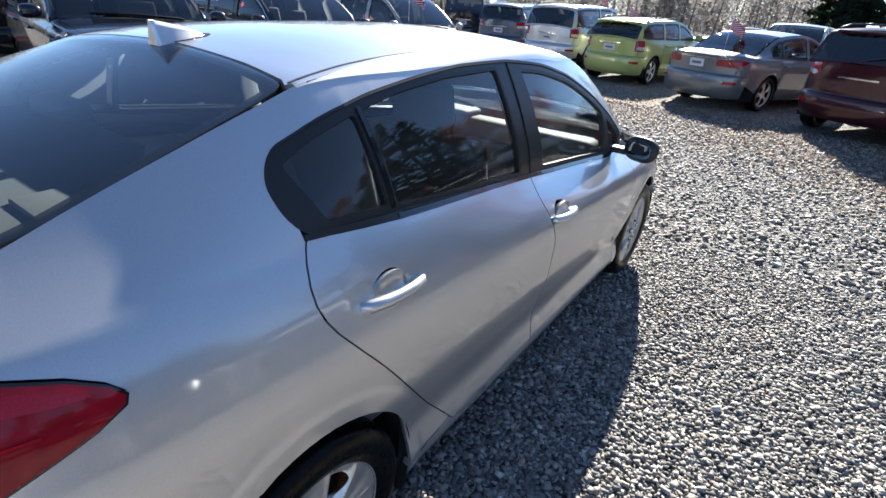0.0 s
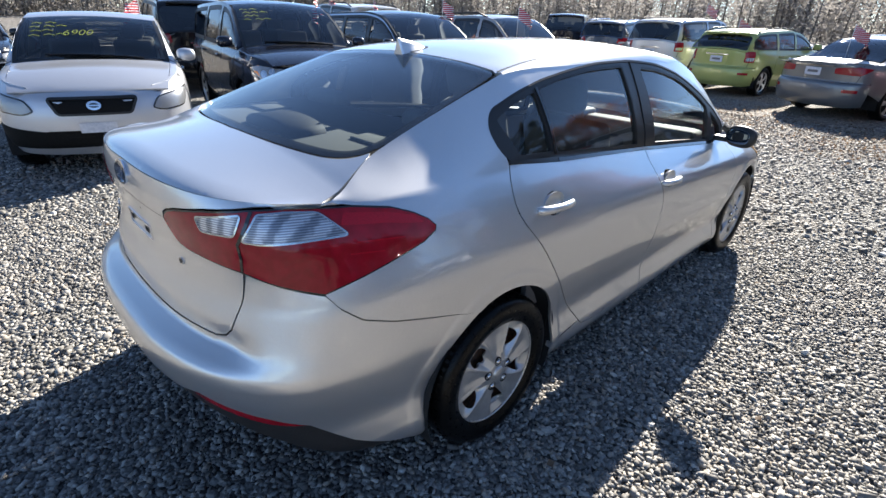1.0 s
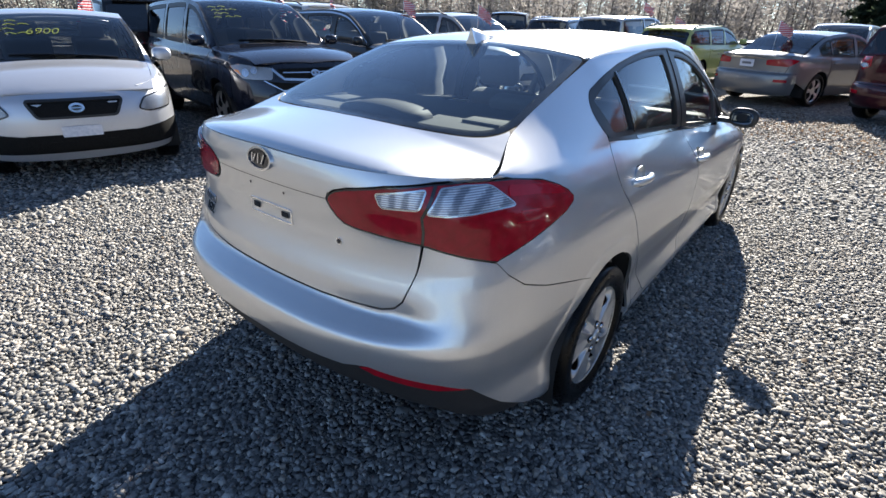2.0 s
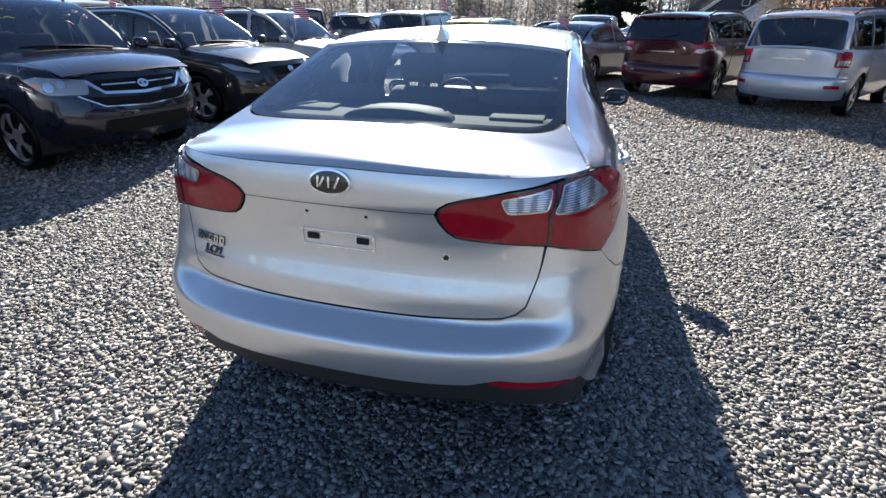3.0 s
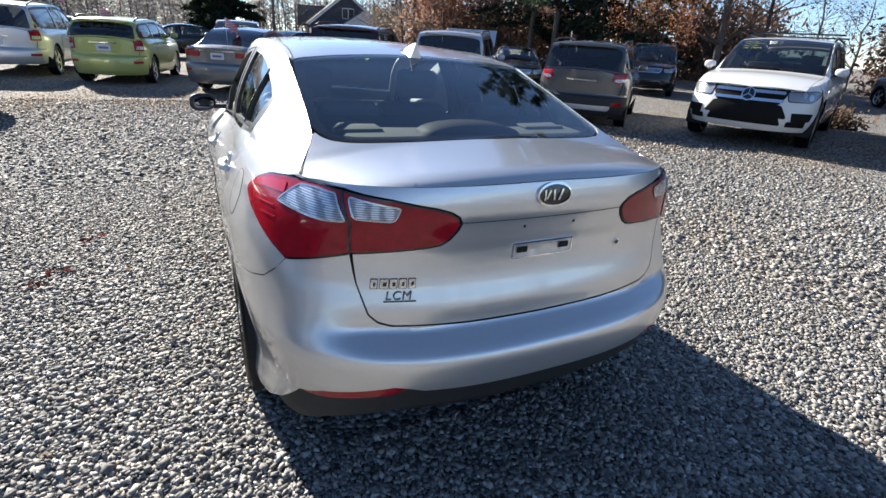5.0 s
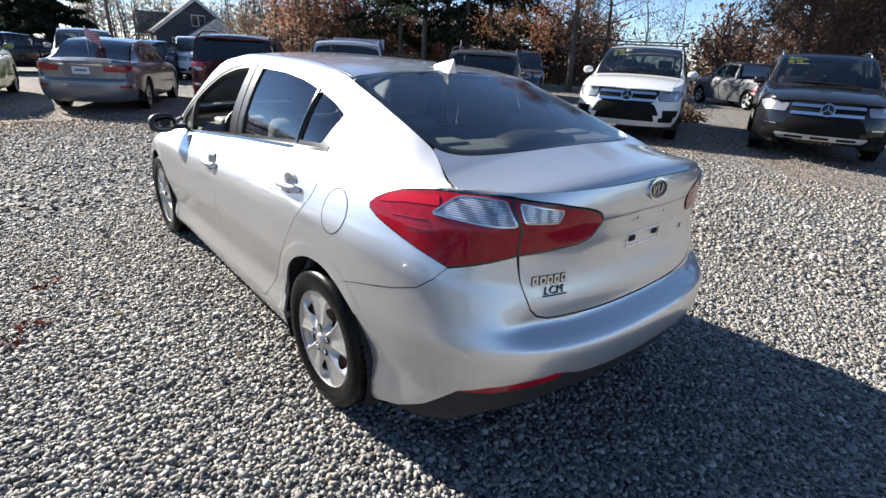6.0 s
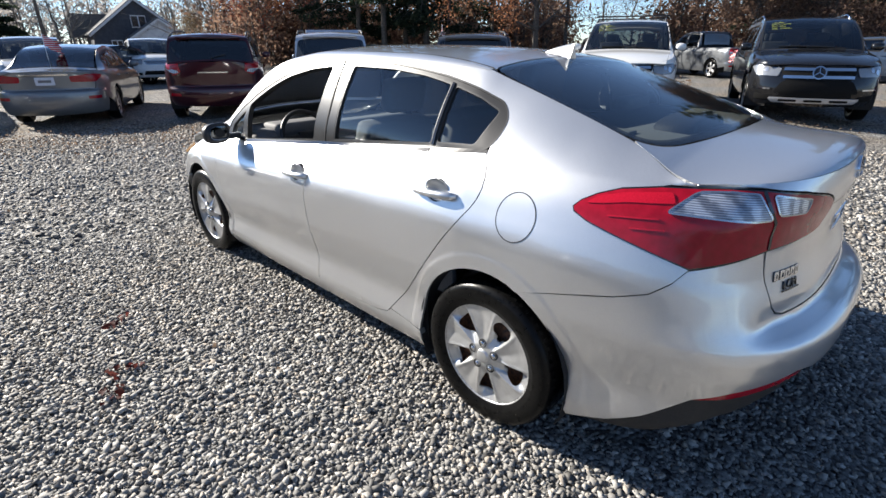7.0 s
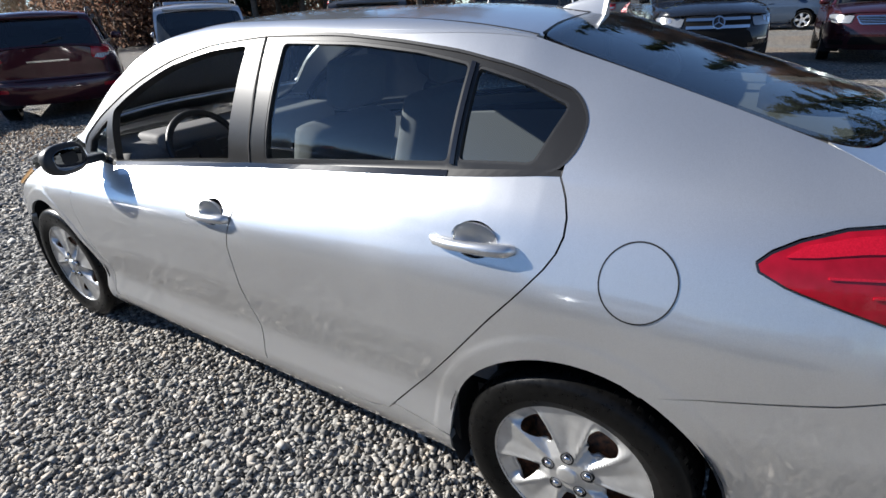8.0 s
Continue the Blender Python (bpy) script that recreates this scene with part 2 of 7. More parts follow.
def panel(name, poly, fmap, material, parent, step=0.05, thick=0.012, lift=0.0, holes=(), label="", core=(0, 0, 0.7), creases=(), weld=False):
    """A curved sheet with a folded edge: an outline in the two coordinates of fmap, which maps arrays to x, y, z. creases: lines that its mesh follows."""
    edge = dense(poly, step)
    loops = [edge] + [dense(h, step) for h in holes]
    rims = [p for lp in loops for p in lp]
    lo, hi = np.min(np.array(edge), 0), np.max(np.array(edge), 0)
    gx, gy = np.meshgrid(np.arange(lo[0] + step / 2, hi[0], step), np.arange(lo[1] + step / 2, hi[1], step))
    gx, gy = gx.ravel(), gy.ravel()
    if len(gx):
        ok = inside(gx, gy, edge)
        for h in loops[1:]:
            ok &= ~inside(gx, gy, h)
        gx, gy = gx[ok], gy[ok]
        if len(gx):
            ok = near(gx, gy, rims) > (0.45 * step) ** 2
            gx, gy = gx[ok], gy[ok]
    verts, edges, k = [Vector(p) for p in rims], [], 0
    for lp in loops:
        edges += [(k + i, k + (i + 1) % len(lp)) for i in range(len(lp))]
        k += len(lp)
    for line in creases:
        q = np.array([((a[0] * (4 - i) + c[0] * i) / 4, (a[1] * (4 - i) + c[1] * i) / 4) for a, c in zip(line, line[1:]) for i in range(4)])
        ok = inside(q[:, 0], q[:, 1], edge) & (near(q[:, 0], q[:, 1], rims) > (0.25 * step) ** 2)
        for h in loops[1:]:
            ok &= ~inside(q[:, 0], q[:, 1], h)
        if len(gx):
            clear = near(gx, gy, q.tolist()) > (0.5 * step) ** 2
            gx, gy = gx[clear], gy[clear]
        start = len(verts)
        keep = np.flatnonzero(ok)
        verts += [Vector(q[i]) for i in keep]
        edges += [(start + i, start + i + 1) for i in range(len(keep) - 1) if keep[i + 1] == keep[i] + 1]
    verts += [Vector(p) for p in zip(gx, gy)]
    vs, _, faces, *_ = delaunay_2d_cdt(verts, edges, [], 0, 1e-6)
    P = np.array([tuple(v) for v in vs])
    F = np.array([f for f in faces if len(f) == 3])
    c = P[F].mean(1)
    ok = inside(c[:, 0], c[:, 1], edge)
    for h in loops[1:]:
        ok &= ~inside(c[:, 0], c[:, 1], h)
    F = F[ok]
    xyz = np.stack(fmap(P[:, 0], P[:, 1]), 1)
    nor = normals_at(fmap, P[:, 0], P[:, 1])
    if np.sum(nor * (xyz - np.array(core))) < 0:
        nor = -nor
    xyz = xyz + nor * lift
    tri = xyz[F]
    way = np.sum(np.cross(tri[:, 1] - tri[:, 0], tri[:, 2] - tri[:, 0]) * nor[F].mean(1), axis=1)
    F[way < 0] = F[way < 0][:, ::-1]
    F = F.tolist()
    count = {}
    for f in F:
        for i in range(3):
            count[(f[i], f[(i + 1) % 3])] = True
    border = [(i, j) for i, j in count if (j, i) not in count]
    V, N = xyz.tolist(), nor.tolist()
    if thick:
        idx = {}
        for i, j in border:
            for q in (i, j):
                if q not in idx:
                    idx[q] = len(V)
                    V += [xyz[q].tolist(), (xyz[q] - nor[q] * thick).tolist()]
                    N += [(0, 0, 0), (0, 0, 0)]
        if weld:
            F += [[j, i, idx[i] + 1, idx[j] + 1] for i, j in border]
        else:
            F += [[idx[j], idx[i], idx[i] + 1, idx[j] + 1] for i, j in border]
    me = bpy.data.meshes.new(name)
    me.from_pydata(V, [], F)
    me.polygons.foreach_set("use_smooth", [True] * len(me.polygons))
    me.normals_split_custom_set_from_vertices(N)
    me.materials.append(material)
    ob = new(name, me)
    ob.parent = parent
    return tagged(ob, label)


def strip(name, line, fmap, width, material, parent, lift=0.002, thick=0.004, closed=False, step=0.03, label="", core=(0, 0, 0.7)):
    """A narrow band along a line in the coordinates of fmap."""
    pts = dense(line, step) if closed else dense(line + line[-2:0:-1], step)
    if not closed:
        n = next(i for i, p in enumerate(pts) if math.dist(p, line[-1]) < 1e-9)
        pts = pts[:n + 1]
    left, right = [], []
    for i, p in enumerate(pts):
        a, b = (pts[i - 1], pts[(i + 1) % len(pts)]) if closed else (pts[max(i - 1, 0)], pts[min(i + 1, len(pts) - 1)])
        t = Vector((b[0] - a[0], b[1] - a[1])).normalized()
        left.append((p[0] - t.y * width / 2, p[1] + t.x * width / 2))
        right.append((p[0] + t.y * width / 2, p[1] - t.x * width / 2))
    A, B = np.array(left), np.array(right)
    out = []
    for Q in (A, B):
        xyz, nor = np.stack(fmap(Q[:, 0], Q[:, 1]), 1), normals_at(fmap, Q[:, 0], Q[:, 1])
        if np.sum(nor * (xyz - np.array(core))) < 0:
            nor = -nor
        out += [xyz + nor * lift, xyz + nor * (lift - thick)]
    n = len(pts)
    V = np.concatenate(out).tolist()
    F = []
    for i in range(n if closed else n - 1):
        j = (i + 1) % n
        F += [(i, j, 2 * n + j, 2 * n + i), (i, n + i, n + j, j), (2 * n + i, 2 * n + j, 3 * n + j, 3 * n + i)]
    me = bpy.data.meshes.new(name)
    me.from_pydata(V, [], F)
    bm = bmesh.new()
    bm.from_mesh(me)
    bpy.data.meshes.remove(me)
    bmesh.ops.recalc_face_normals(bm, faces=bm.faces)
    return part(name, bm, material, parent, label)


def frame_band(name, outer, inner, fmap, material, parent, lift=0.0, thick=0.012, step=0.03, label="", core=(0, 0, 0.7)):
    return panel(name, outer, fmap, material, parent, step, thick, lift, (inner,), label, core)


def shrink(poly, by):
    """Move every side of a polygon inwards by some metres."""
    out, n = [], len(poly)
    area = sum(poly[i][0] * poly[(i + 1) % n][1] - poly[(i + 1) % n][0] * poly[i][1] for i in range(n))
    for i in range(n):
        p = Vector(poly[i])
        a, b = (p - Vector(poly[i - 1])).normalized(), (Vector(poly[(i + 1) % n]) - p).normalized()
        na, nb = Vector((-a.y, a.x)), Vector((-b.y, b.x))
        d = (na + nb) / max(0.35, 1 + na.dot(nb))
        out.append(tuple(p + d * by * (1 if area > 0 else -1)))
    return out


class Shape:
    """A car's outer skin: a plan ring at each height below the belt, sides leaning in above it, and a crowned top."""

    def __init__(self, w, sill, prof, belt, rear, front, top, edge, drop, ya, nm=(5, 2.6), taper=0.045, bulge=0.012, flares=(), flare=(0.35, 0.1, 0.014), fade=(-9, -8), corner=None):
        self.w, self.sill, self.ya, self.bulge, self.flares, self.flare = w, sill, ya, bulge, flares, flare
        self.fade = fade
        self.corner = curve(corner or rear)
        self.prof, self.belt, self.rear, self.front = curve(prof), curve(belt), curve(rear), curve(front)
        self.top, self.edge, self.drop = curve(top), curve(edge), curve(drop)
        th = np.linspace(0, math.pi / 2, 400)
        self.U = np.sin(th) ** (2 / nm[0])
        self.R = np.cos(th) ** (2 / nm[1]) * (1 - taper * self.U)
        self.arc = []
        for L in (ya[0] - min(p[1] for p in rear), max(p[1] for p in front) - ya[1]):
            self.arc.append(np.concatenate([[0], np.cumsum(np.hypot(np.diff(self.U * L), np.diff(self.R * w)))]))
        self.amin, self.amax = ya[0] - self.arc[0][-1], ya[1] + self.arc[1][-1]
        ys = np.linspace(min(p[0] for p in top), max(p[0] for p in top), 1500)
        self.ty, self.tt = ys, np.concatenate([[0], np.cumsum(np.hypot(np.diff(ys), np.diff(self.top(ys))))])

    def ring(self, a, z):
        a, z = np.asarray(a, float), np.asarray(z, float)
        d, e = np.maximum(0, self.ya[0] - a), np.maximum(0, a - self.ya[1])
        k = np.clip((self.arc[0][-1] - d - 0.5) / 0.2, 0, 1)
        k = k * k * (3 - 2 * k)
        tail = self.rear(z) * (1 - k) + self.corner(z) * k
        y = np.where(a < self.ya[0], self.ya[0] - (self.ya[0] - tail) * np.interp(d, self.arc[0], self.U),
                     np.where(a > self.ya[1], self.ya[1] + (self.front(z) - self.ya[1]) * np.interp(e, self.arc[1], self.U), a))
        h = (z - self.sill) / (self.belt(y) - self.sill)
        x = self.w * self.prof(h) * np.interp(d, self.arc[0], self.R) * np.interp(e, self.arc[1], self.R)
        for cy, cz in self.flares:
            far = np.clip(1 - (np.hypot(y - cy, z - cz) - self.flare[0]) / self.flare[1], 0, 1)
            x = x + self.flare[2] * far**2 * (3 - 2 * far)
        return x, y, z + 0 * a

    def a_of_y(self, y, z):
        y, z = np.asarray(y, float), np.asarray(z, float)
        ur = np.clip((self.ya[0] - y) / (self.ya[0] - self.corner(z)), 0, 1)
        uf = np.clip((y - self.ya[1]) / (self.front(z) - self.ya[1]), 0, 1)
        return np.where(y < self.ya[0], self.ya[0] - np.interp(ur, self.U, self.arc[0]), np.where(y > self.ya[1], self.ya[1] + np.interp(uf, self.U, self.arc[1]), y))

    def side(self, sign):
        def fmap(y, v):
            y, v = np.asarray(y, float), np.asarray(v, float)
            zt = self.belt(y)
            x0, _, _ = self.ring(self.a_of_y(y, np.minimum(v, zt)), np.minimum(v, zt))
            f = np.clip((v - zt) / 0.3, 0, 1.05)
            x = x0 + (np.minimum(self.edge(y), x0) - x0) * f + self.bulge * np.interp(y, self.fade, (0.1, 1)) * 4 * f * (1 - f)
            return sign * x, y + 0 * v, np.where(v > zt, zt + (self.top(y) - self.drop(y) - zt) * f, v)
        return fmap

    def v(self, y, z):
        """The second coordinate of side() for a height z."""
        zt = float(self.belt(y))
        return z if z <= zt else zt + 0.3 * (z - zt) / max(0.02, float(self.top(y) - self.drop(y)) - zt)

    def sv(self, pts):
        return [(y, self.v(y, z)) for y, z in pts]

    def tail(self, b, z):
        x, y, z = self.ring(self.amin + np.abs(b), z)
        return np.sign(b) * x, y, z

    def nose(self, b, z):
        x, y, z = self.ring(self.amax - np.abs(b), z)
        return np.sign(b) * x, y, z

    def b_of_x(self, x, z, end=0):
        """The ring coordinate, counted from the middle of the tail (or nose), of a place x on it."""
        h = 0.6
        for _ in range(3):
            r = min(1, abs(x) / (self.w * float(self.prof(h))))
            d = float(np.interp(r, self.R[::-1], self.arc[end][::-1]))
            y = float(self.ring(self.ya[0] - d if end == 0 else self.ya[1] + d, z)[1])
            h = (z - self.sill) / (float(self.belt(y)) - self.sill)
        return math.copysign(self.arc[end][-1] - d, x)

    def xb(self, pts, end=0):
        return [(self.b_of_x(x, z, end), z) for x, z in pts]

    def b_of_y(self, y, z, sign=1, end=0):
        a = float(self.a_of_y(y, z))
        return sign * (a - self.amin if end == 0 else self.amax - a)

    def roof(self, x, t):
        y = np.interp(t, self.tt, self.ty)
        return x, y, self.top(y) - self.drop(y) * (x / self.edge(y)) ** 2

    def t(self, y):
        return float(np.interp(y, self.ty, self.tt))

    def xt(self, pts):
        return [(x, self.t(y)) for x, y in pts]

    def e(self, y, by=0.0):
        return float(self.edge(y)) - by


def arc(cy, cz, r, a0, a1, n=14):
    return [(cy + r * math.cos(radians(a0 + (a1 - a0) * k / n)), cz + r * math.sin(radians(a0 + (a1 - a0) * k / n))) for k in range(n + 1)]


def flip(poly):
    return [(-a, b) for a, b in poly]


def mirrored(poly):
    return poly + [(-a, b) for a, b in reversed(poly)]

# ---- wheels ----


def wheel(parent, x, y, r, width, cover, spokes, sign, style="cover", hub_z=None, brake=True):
    """A wheel as a part with tyre, rim face, backing and nuts; sign: the side of the car that it faces."""
    rim = r * (0.695 if style == "cover" else 0.72)
    z = hub_z if hub_z else r
    bm = bmesh.new()
    w = width / 2
    prof = [(rim * 0.95, -w * 0.86), (rim + 0.02, -w * 0.98), (r * 0.86, -w), (r * 0.95, -w * 0.93), (r * 0.985, -w * 0.75), (r, -w * 0.4), (r, w * 0.4), (r * 0.985, w * 0.75),
            (r * 0.955, w * 0.92), (r * 0.9, w * 0.995), (r * 0.86, w), (r * 0.78, w * 1.01), (rim + 0.022, w * 0.985), (rim + 0.006, w * 0.93), (rim * 0.97, w * 0.84)]
    lathe_bm(prof, 48, "X", bm)
    if brake:
        for k in range(64):
            m = Matrix.Rotation(k * math.tau / 64, 4, "X")
            box_bm(w * 0.32, 0.012, 0.006, m @ pose(w * 0.72, 0, r * 0.972, 0, 28, 0), bm=bm)
    tyre_at = Matrix.Translation((sign * x, y, z)) @ (Matrix() if sign > 0 else Matrix.Rotation(math.pi, 4, "Z"))
    bm.transform(tyre_at)
    hub = part("wheel", bm, RUBBER, parent, "black rubber tyre with a worn tread")
    # the face: a dished disc with pockets cut between the spokes
    turn = 0.35
    if style == "cover":
        def face(a, b):
            rr, th = np.hypot(a, b) / rim, np.arctan2(b, a)
            u = np.abs((th - turn - 0.1 * rr + math.pi / spokes) % (math.tau / spokes) - math.pi / spokes) * spokes / math.pi
            on = np.clip((rr - 0.24) * 5, 0, 1) * np.clip((1.0 - rr) * 6, 0, 1)
            d = (0.88 - 0.05 * rr ** 2) * w + 0.006 * np.exp(-(rr / 0.3) ** 2)
            ridge = 0.42 + 0.16 * rr
            fall = np.clip((u - ridge) / 0.25, 0, 1)
            d = d + on * (0.004 * np.exp(-((u - ridge) / 0.07) ** 2) - 0.006 * np.exp(-(u / 0.25) ** 2) - 0.020 * fall * fall * (3 - 2 * fall))
            return d, a, b
        pockets = []
        for k in range(spokes):
            a0 = turn + (k + 0.5) * math.tau / spokes
            pts = []
            for f, h in ((0.42, 0.0), (0.43, 0.11), (0.52, 0.20), (0.64, 0.25), (0.76, 0.26), (0.815, 0.20), (0.825, 0.0), (0.815, -0.20), (0.76, -0.25), (0.64, -0.235), (0.52, -0.185), (0.43, -0.10)):
                pts.append((rim * f * math.cos(a0 + h + 0.1 * f), rim * f * math.sin(a0 + h + 0.1 * f)))
            pockets.append(rounded(pts, 0.012, 2))
        disc = [(0.975 * rim * math.cos(k * math.tau / 60), 0.975 * rim * math.sin(k * math.tau / 60)) for k in range(60)]
        ob = panel("wheel_cover", disc, face, cover, hub, 0.0065, 0.016, 0, pockets, "silver plastic wheel cover", (-1, 0, 0), weld=True)
        ob.data.transform(tyre_at)
        ob.data.update()
        bm = lathe_bm([(rim * 0.968, w * 0.83), (rim * 0.98, w * 0.872), (rim * 1.0, w * 0.875), (rim * 1.01, w * 0.8)], 64)
        bm.transform(tyre_at)
        part("cover_lip", bm, cover, hub)
    else:
        bm = bmesh.new()
        nr, seg = 10, 10
        na = spokes * seg
        grid = []
        for i in range(nr + 1):
            f = i / nr
            rr = rim * (0.05 + 0.95 * f)
            row = []
            for k in range(na):
                ph = ((k % seg) + 0.5) / seg - 0.5
                a = math.tau * k / na
                d = 0.55 * w + 0.018 * math.sin(math.pi * min(1, f * 1.05)) + 0.014 * math.exp(-(ph * 5.2) ** 2) * (0.3 < f < 0.95)
                d = 0.55 * w + 0.012 if f < 0.22 else w * 0.82 if f > 0.93 else d
                row.append(bm.verts.new((d, rr * math.cos(a), rr * math.sin(a))))
            grid.append(row)
        for i in range(nr):
            for k in range(na):
                g = min(k % seg + 0.5, seg - 0.5 - k % seg) / seg
                f = (i + 0.5) / nr
                if not (0.28 < f < 0.92 and g < 0.3):
                    bm.faces.new((grid[i][k], grid[i][(k + 1) % na], grid[i + 1][(k + 1) % na], grid[i + 1][k])).smooth = True
        bm.faces.new(grid[0])
        bmesh.ops.recalc_face_normals(bm, faces=bm.faces)
        bm.transform(tyre_at)
        part("rim", bm, cover, hub, "silver alloy rim")
    bm = lathe_bm([(0.0, w * 0.2), (rim * 0.62, w * 0.2), (rim * 0.64, w * 0.05), (rim * 0.97, w * 0.02), (rim * 0.99, w * 0.8)], 32)
    bm.transform(tyre_at)
    part("brake_disc", bm, RUST if brake else DARK, hub)
    if brake:
        for k in range(5):
            a = turn + k * math.tau / 5 + 0.05
            at = tyre_at @ Matrix.Translation((0.88 * w + 0.004, 0.056 * math.cos(a), 0.056 * math.sin(a)))
            well = lathe_bm([(0.0185, -0.006), (0.018, 0.0015), (0.0125, -0.003), (0.0125, -0.02)], 14)
            well.transform(at)
            well = part("nut_well", well, DARK, hub)
            b = lathe_bm([(0.0, 0.006), (0.008, 0.006), (0.0105, 0.002), (0.0105, -0.02)], 6)
            b.transform(at)
            part("wheel_nut", b, CHROME, hub)
        bm = lathe_bm([(0.0, 0.007), (0.02, 0.0065), (0.028, 0.004), (0.031, -0.01)], 24)
        bm.transform(tyre_at @ Matrix.Translation((0.88 * w + 0.006, 0, 0)))
        part("hub_cap", bm, ALLOY, hub)
    return hub

# ---- the silver sedan ----
SEDAN_SKIN = Shape(
    w=0.848, sill=0.15,
    prof=[(0, 0.93), (0.07, 0.968), (0.115, 0.984), (0.15, 0.985), (0.20, 0.976), (0.28, 0.964), (0.40, 0.981), (0.52, 0.996), (0.7, 0.996), (0.78, 0.990), (0.83, 0.980), (0.87, 0.964), (0.91, 0.938), (0.955, 0.899), (1, 0.856)],
    belt=[(-2.35, 1.085), (-2.19, 1.075), (-1.92, 1.027), (-1.63, 1.03), (-1.2, 1.03), (-0.2, 0.951), (0.65, 0.872), (1.1, 0.85), (1.6, 0.79), (2.2, 0.66)],
    rear=[(0.15, -2.12), (0.25, -2.19), (0.33, -2.235), (0.41, -2.268), (0.47, -2.287), (0.52, -2.298), (0.56, -2.3), (0.59, -2.297), (0.607, -2.285), (0.62, -2.262), (0.645, -2.214), (0.66, -2.2055),
          (0.69, -2.205), (0.71, -2.2035), (0.74, -2.1955), (0.77, -2.186), (0.8, -2.1795), (0.83, -2.177), (0.86, -2.1765), (0.9, -2.181), (0.945, -2.1875), (0.957, -2.190), (0.966, -2.1925), (0.98, -2.194), (1.005, -2.194), (1.03, -2.191), (1.06, -2.184), (1.1, -2.17)],
    front=[(0.15, 2.0), (0.3, 2.12), (0.5, 2.15), (0.66, 2.12), (0.8, 2.0)],
    top=[(-2.2, 1.083), (-1.85, 1.113), (-1.8, 1.127), (-1.5, 1.213), (-1.2, 1.294), (-1.07, 1.328), (-0.6, 1.37), (-0.1, 1.376), (0.2, 1.354), (0.35, 1.332), (0.5, 1.28), (0.65, 1.208), (0.95, 1.055), (1.05, 1.008), (1.13, 0.982), (1.25, 0.955),
         (1.7, 0.86), (2.0, 0.76), (2.12, 0.66)],
    edge=[(-2.2, 0.66), (-1.92, 0.663), (-1.7, 0.578), (-1.4, 0.558), (-1.11, 0.546), (-0.6, 0.548), (0, 0.545), (0.35, 0.54), (1.2, 0.66), (1.7, 0.7), (2.1, 0.6)],
    drop=[(-2.2, 0.055), (-1.92, 0.071), (-1.7, 0.04), (-1.4, 0.032), (-1.1, 0.027), (-0.3, 0.032), (0.0, 0.034), (0.2, 0.04), (0.41, 0.052), (0.69, 0.05), (0.9, 0.055), (1.2, 0.05), (1.7, 0.05), (2.1, 0.05)],
    ya=(-1.2, 1.2), bulge=0.02, flares=((-1.345, 0.305), (1.345, 0.305)), flare=(0.392, 0.03, 0.0045), fade=(-1.55, -1.0),
    corner=[(0.15, -2.12), (0.25, -2.19), (0.33, -2.235), (0.41, -2.268), (0.47, -2.287), (0.52, -2.297), (0.56, -2.298), (0.59, -2.29), (0.62, -2.272), (0.66, -2.247), (0.7, -2.227), (0.75, -2.206), (0.8, -2.187), (0.86, -2.179), (0.945, -2.1875), (0.957, -2.190), (0.966, -2.1925), (0.98, -2.194), (1.005, -2.194), (1.03, -2.191), (1.06, -2.184), (1.1, -2.17)])

LAMP_SKIN = Shape(
    w=0.848, sill=0.15, prof=[(0, 0.93), (0.36, 0.982), (0.52, 0.997), (0.7, 0.995), (0.82, 0.986), (0.86, 0.977), (0.90, 0.956), (0.95, 0.915), (1, 0.865)],
    belt=[(-2.35, 1.085), (-2.19, 1.075), (-1.92, 1.027), (-1.63, 1.03), (-1.2, 1.03)],
    rear=[(0.15, -2.12), (0.7, -2.2), (0.82, -2.184), (0.9, -2.183), (0.97, -2.191), (1.1, -2.195)], front=[(0.15, 2.0), (0.8, 2.0)],
    top=[(-2.2, 1.075), (2.1, 1.0)], edge=[(-2.2, 0.66), (2.1, 0.6)], drop=[(-2.2, 0.05), (2.1, 0.05)], ya=(-1.2, 1.2))

HANDLES = ((-1.06, 0.883), (-0.13, 0.808))


def cup_hole(s, k):
    y, z = HANDLES[k]
    return (s.sv([(y - 0.005 + 0.06 * math.cos(i * math.tau / 24), z + 0.008 + 0.04 * math.sin(i * math.tau / 24)) for i in range(24)]),)


def shoulder(y):
    """How far the rounding of the roof's shoulder has opened, 0 to 1."""
    f = max(0.0, min(1.0, (y + 1.1) / 0.4, (0.32 - y) / 0.2))
    return f * f * (3 - 2 * f)


def trued(fmap):
    """The skin drawn out to the car's true width and height: wider at the tail, fuller under the shoulder, the cabin set forward."""
    def step(v):
        v = np.clip(v, 0, 1)
        return v * v * (3 - 2 * v)

    def mapped(u, v):
        x, y, z = fmap(u, v)
        x, y, z = np.asarray(x, float), np.asarray(y, float), np.asarray(z, float)
        up = np.clip((z - 0.4) / 0.3, 0, 1)
        ahead = 0.20 * np.clip((y + 0.9) / 1.4, 0, 1) * (1 - step((y - 0.62) / (0.33 + 0.6 * up))) * (0.7 + 0.3 * up)
        wide = 1.05 + 0.035 * step((-1.9 - y) / 0.25) - 0.03 * np.exp(-((z - 0.9) / 0.09) ** 2) * step((np.abs(x) - 0.6) / 0.15)
        low = 0.02 * np.clip((y + 1.0) / 0.9, 0, 1) * np.exp(-((z - 0.82) / 0.2) ** 2)
        return x * wide, LENGTHWISE(y) + ahead, z + 0.042 * (z - 0.3) + 0.022 * (z - 0.3) ** 2 - low
    return mapped


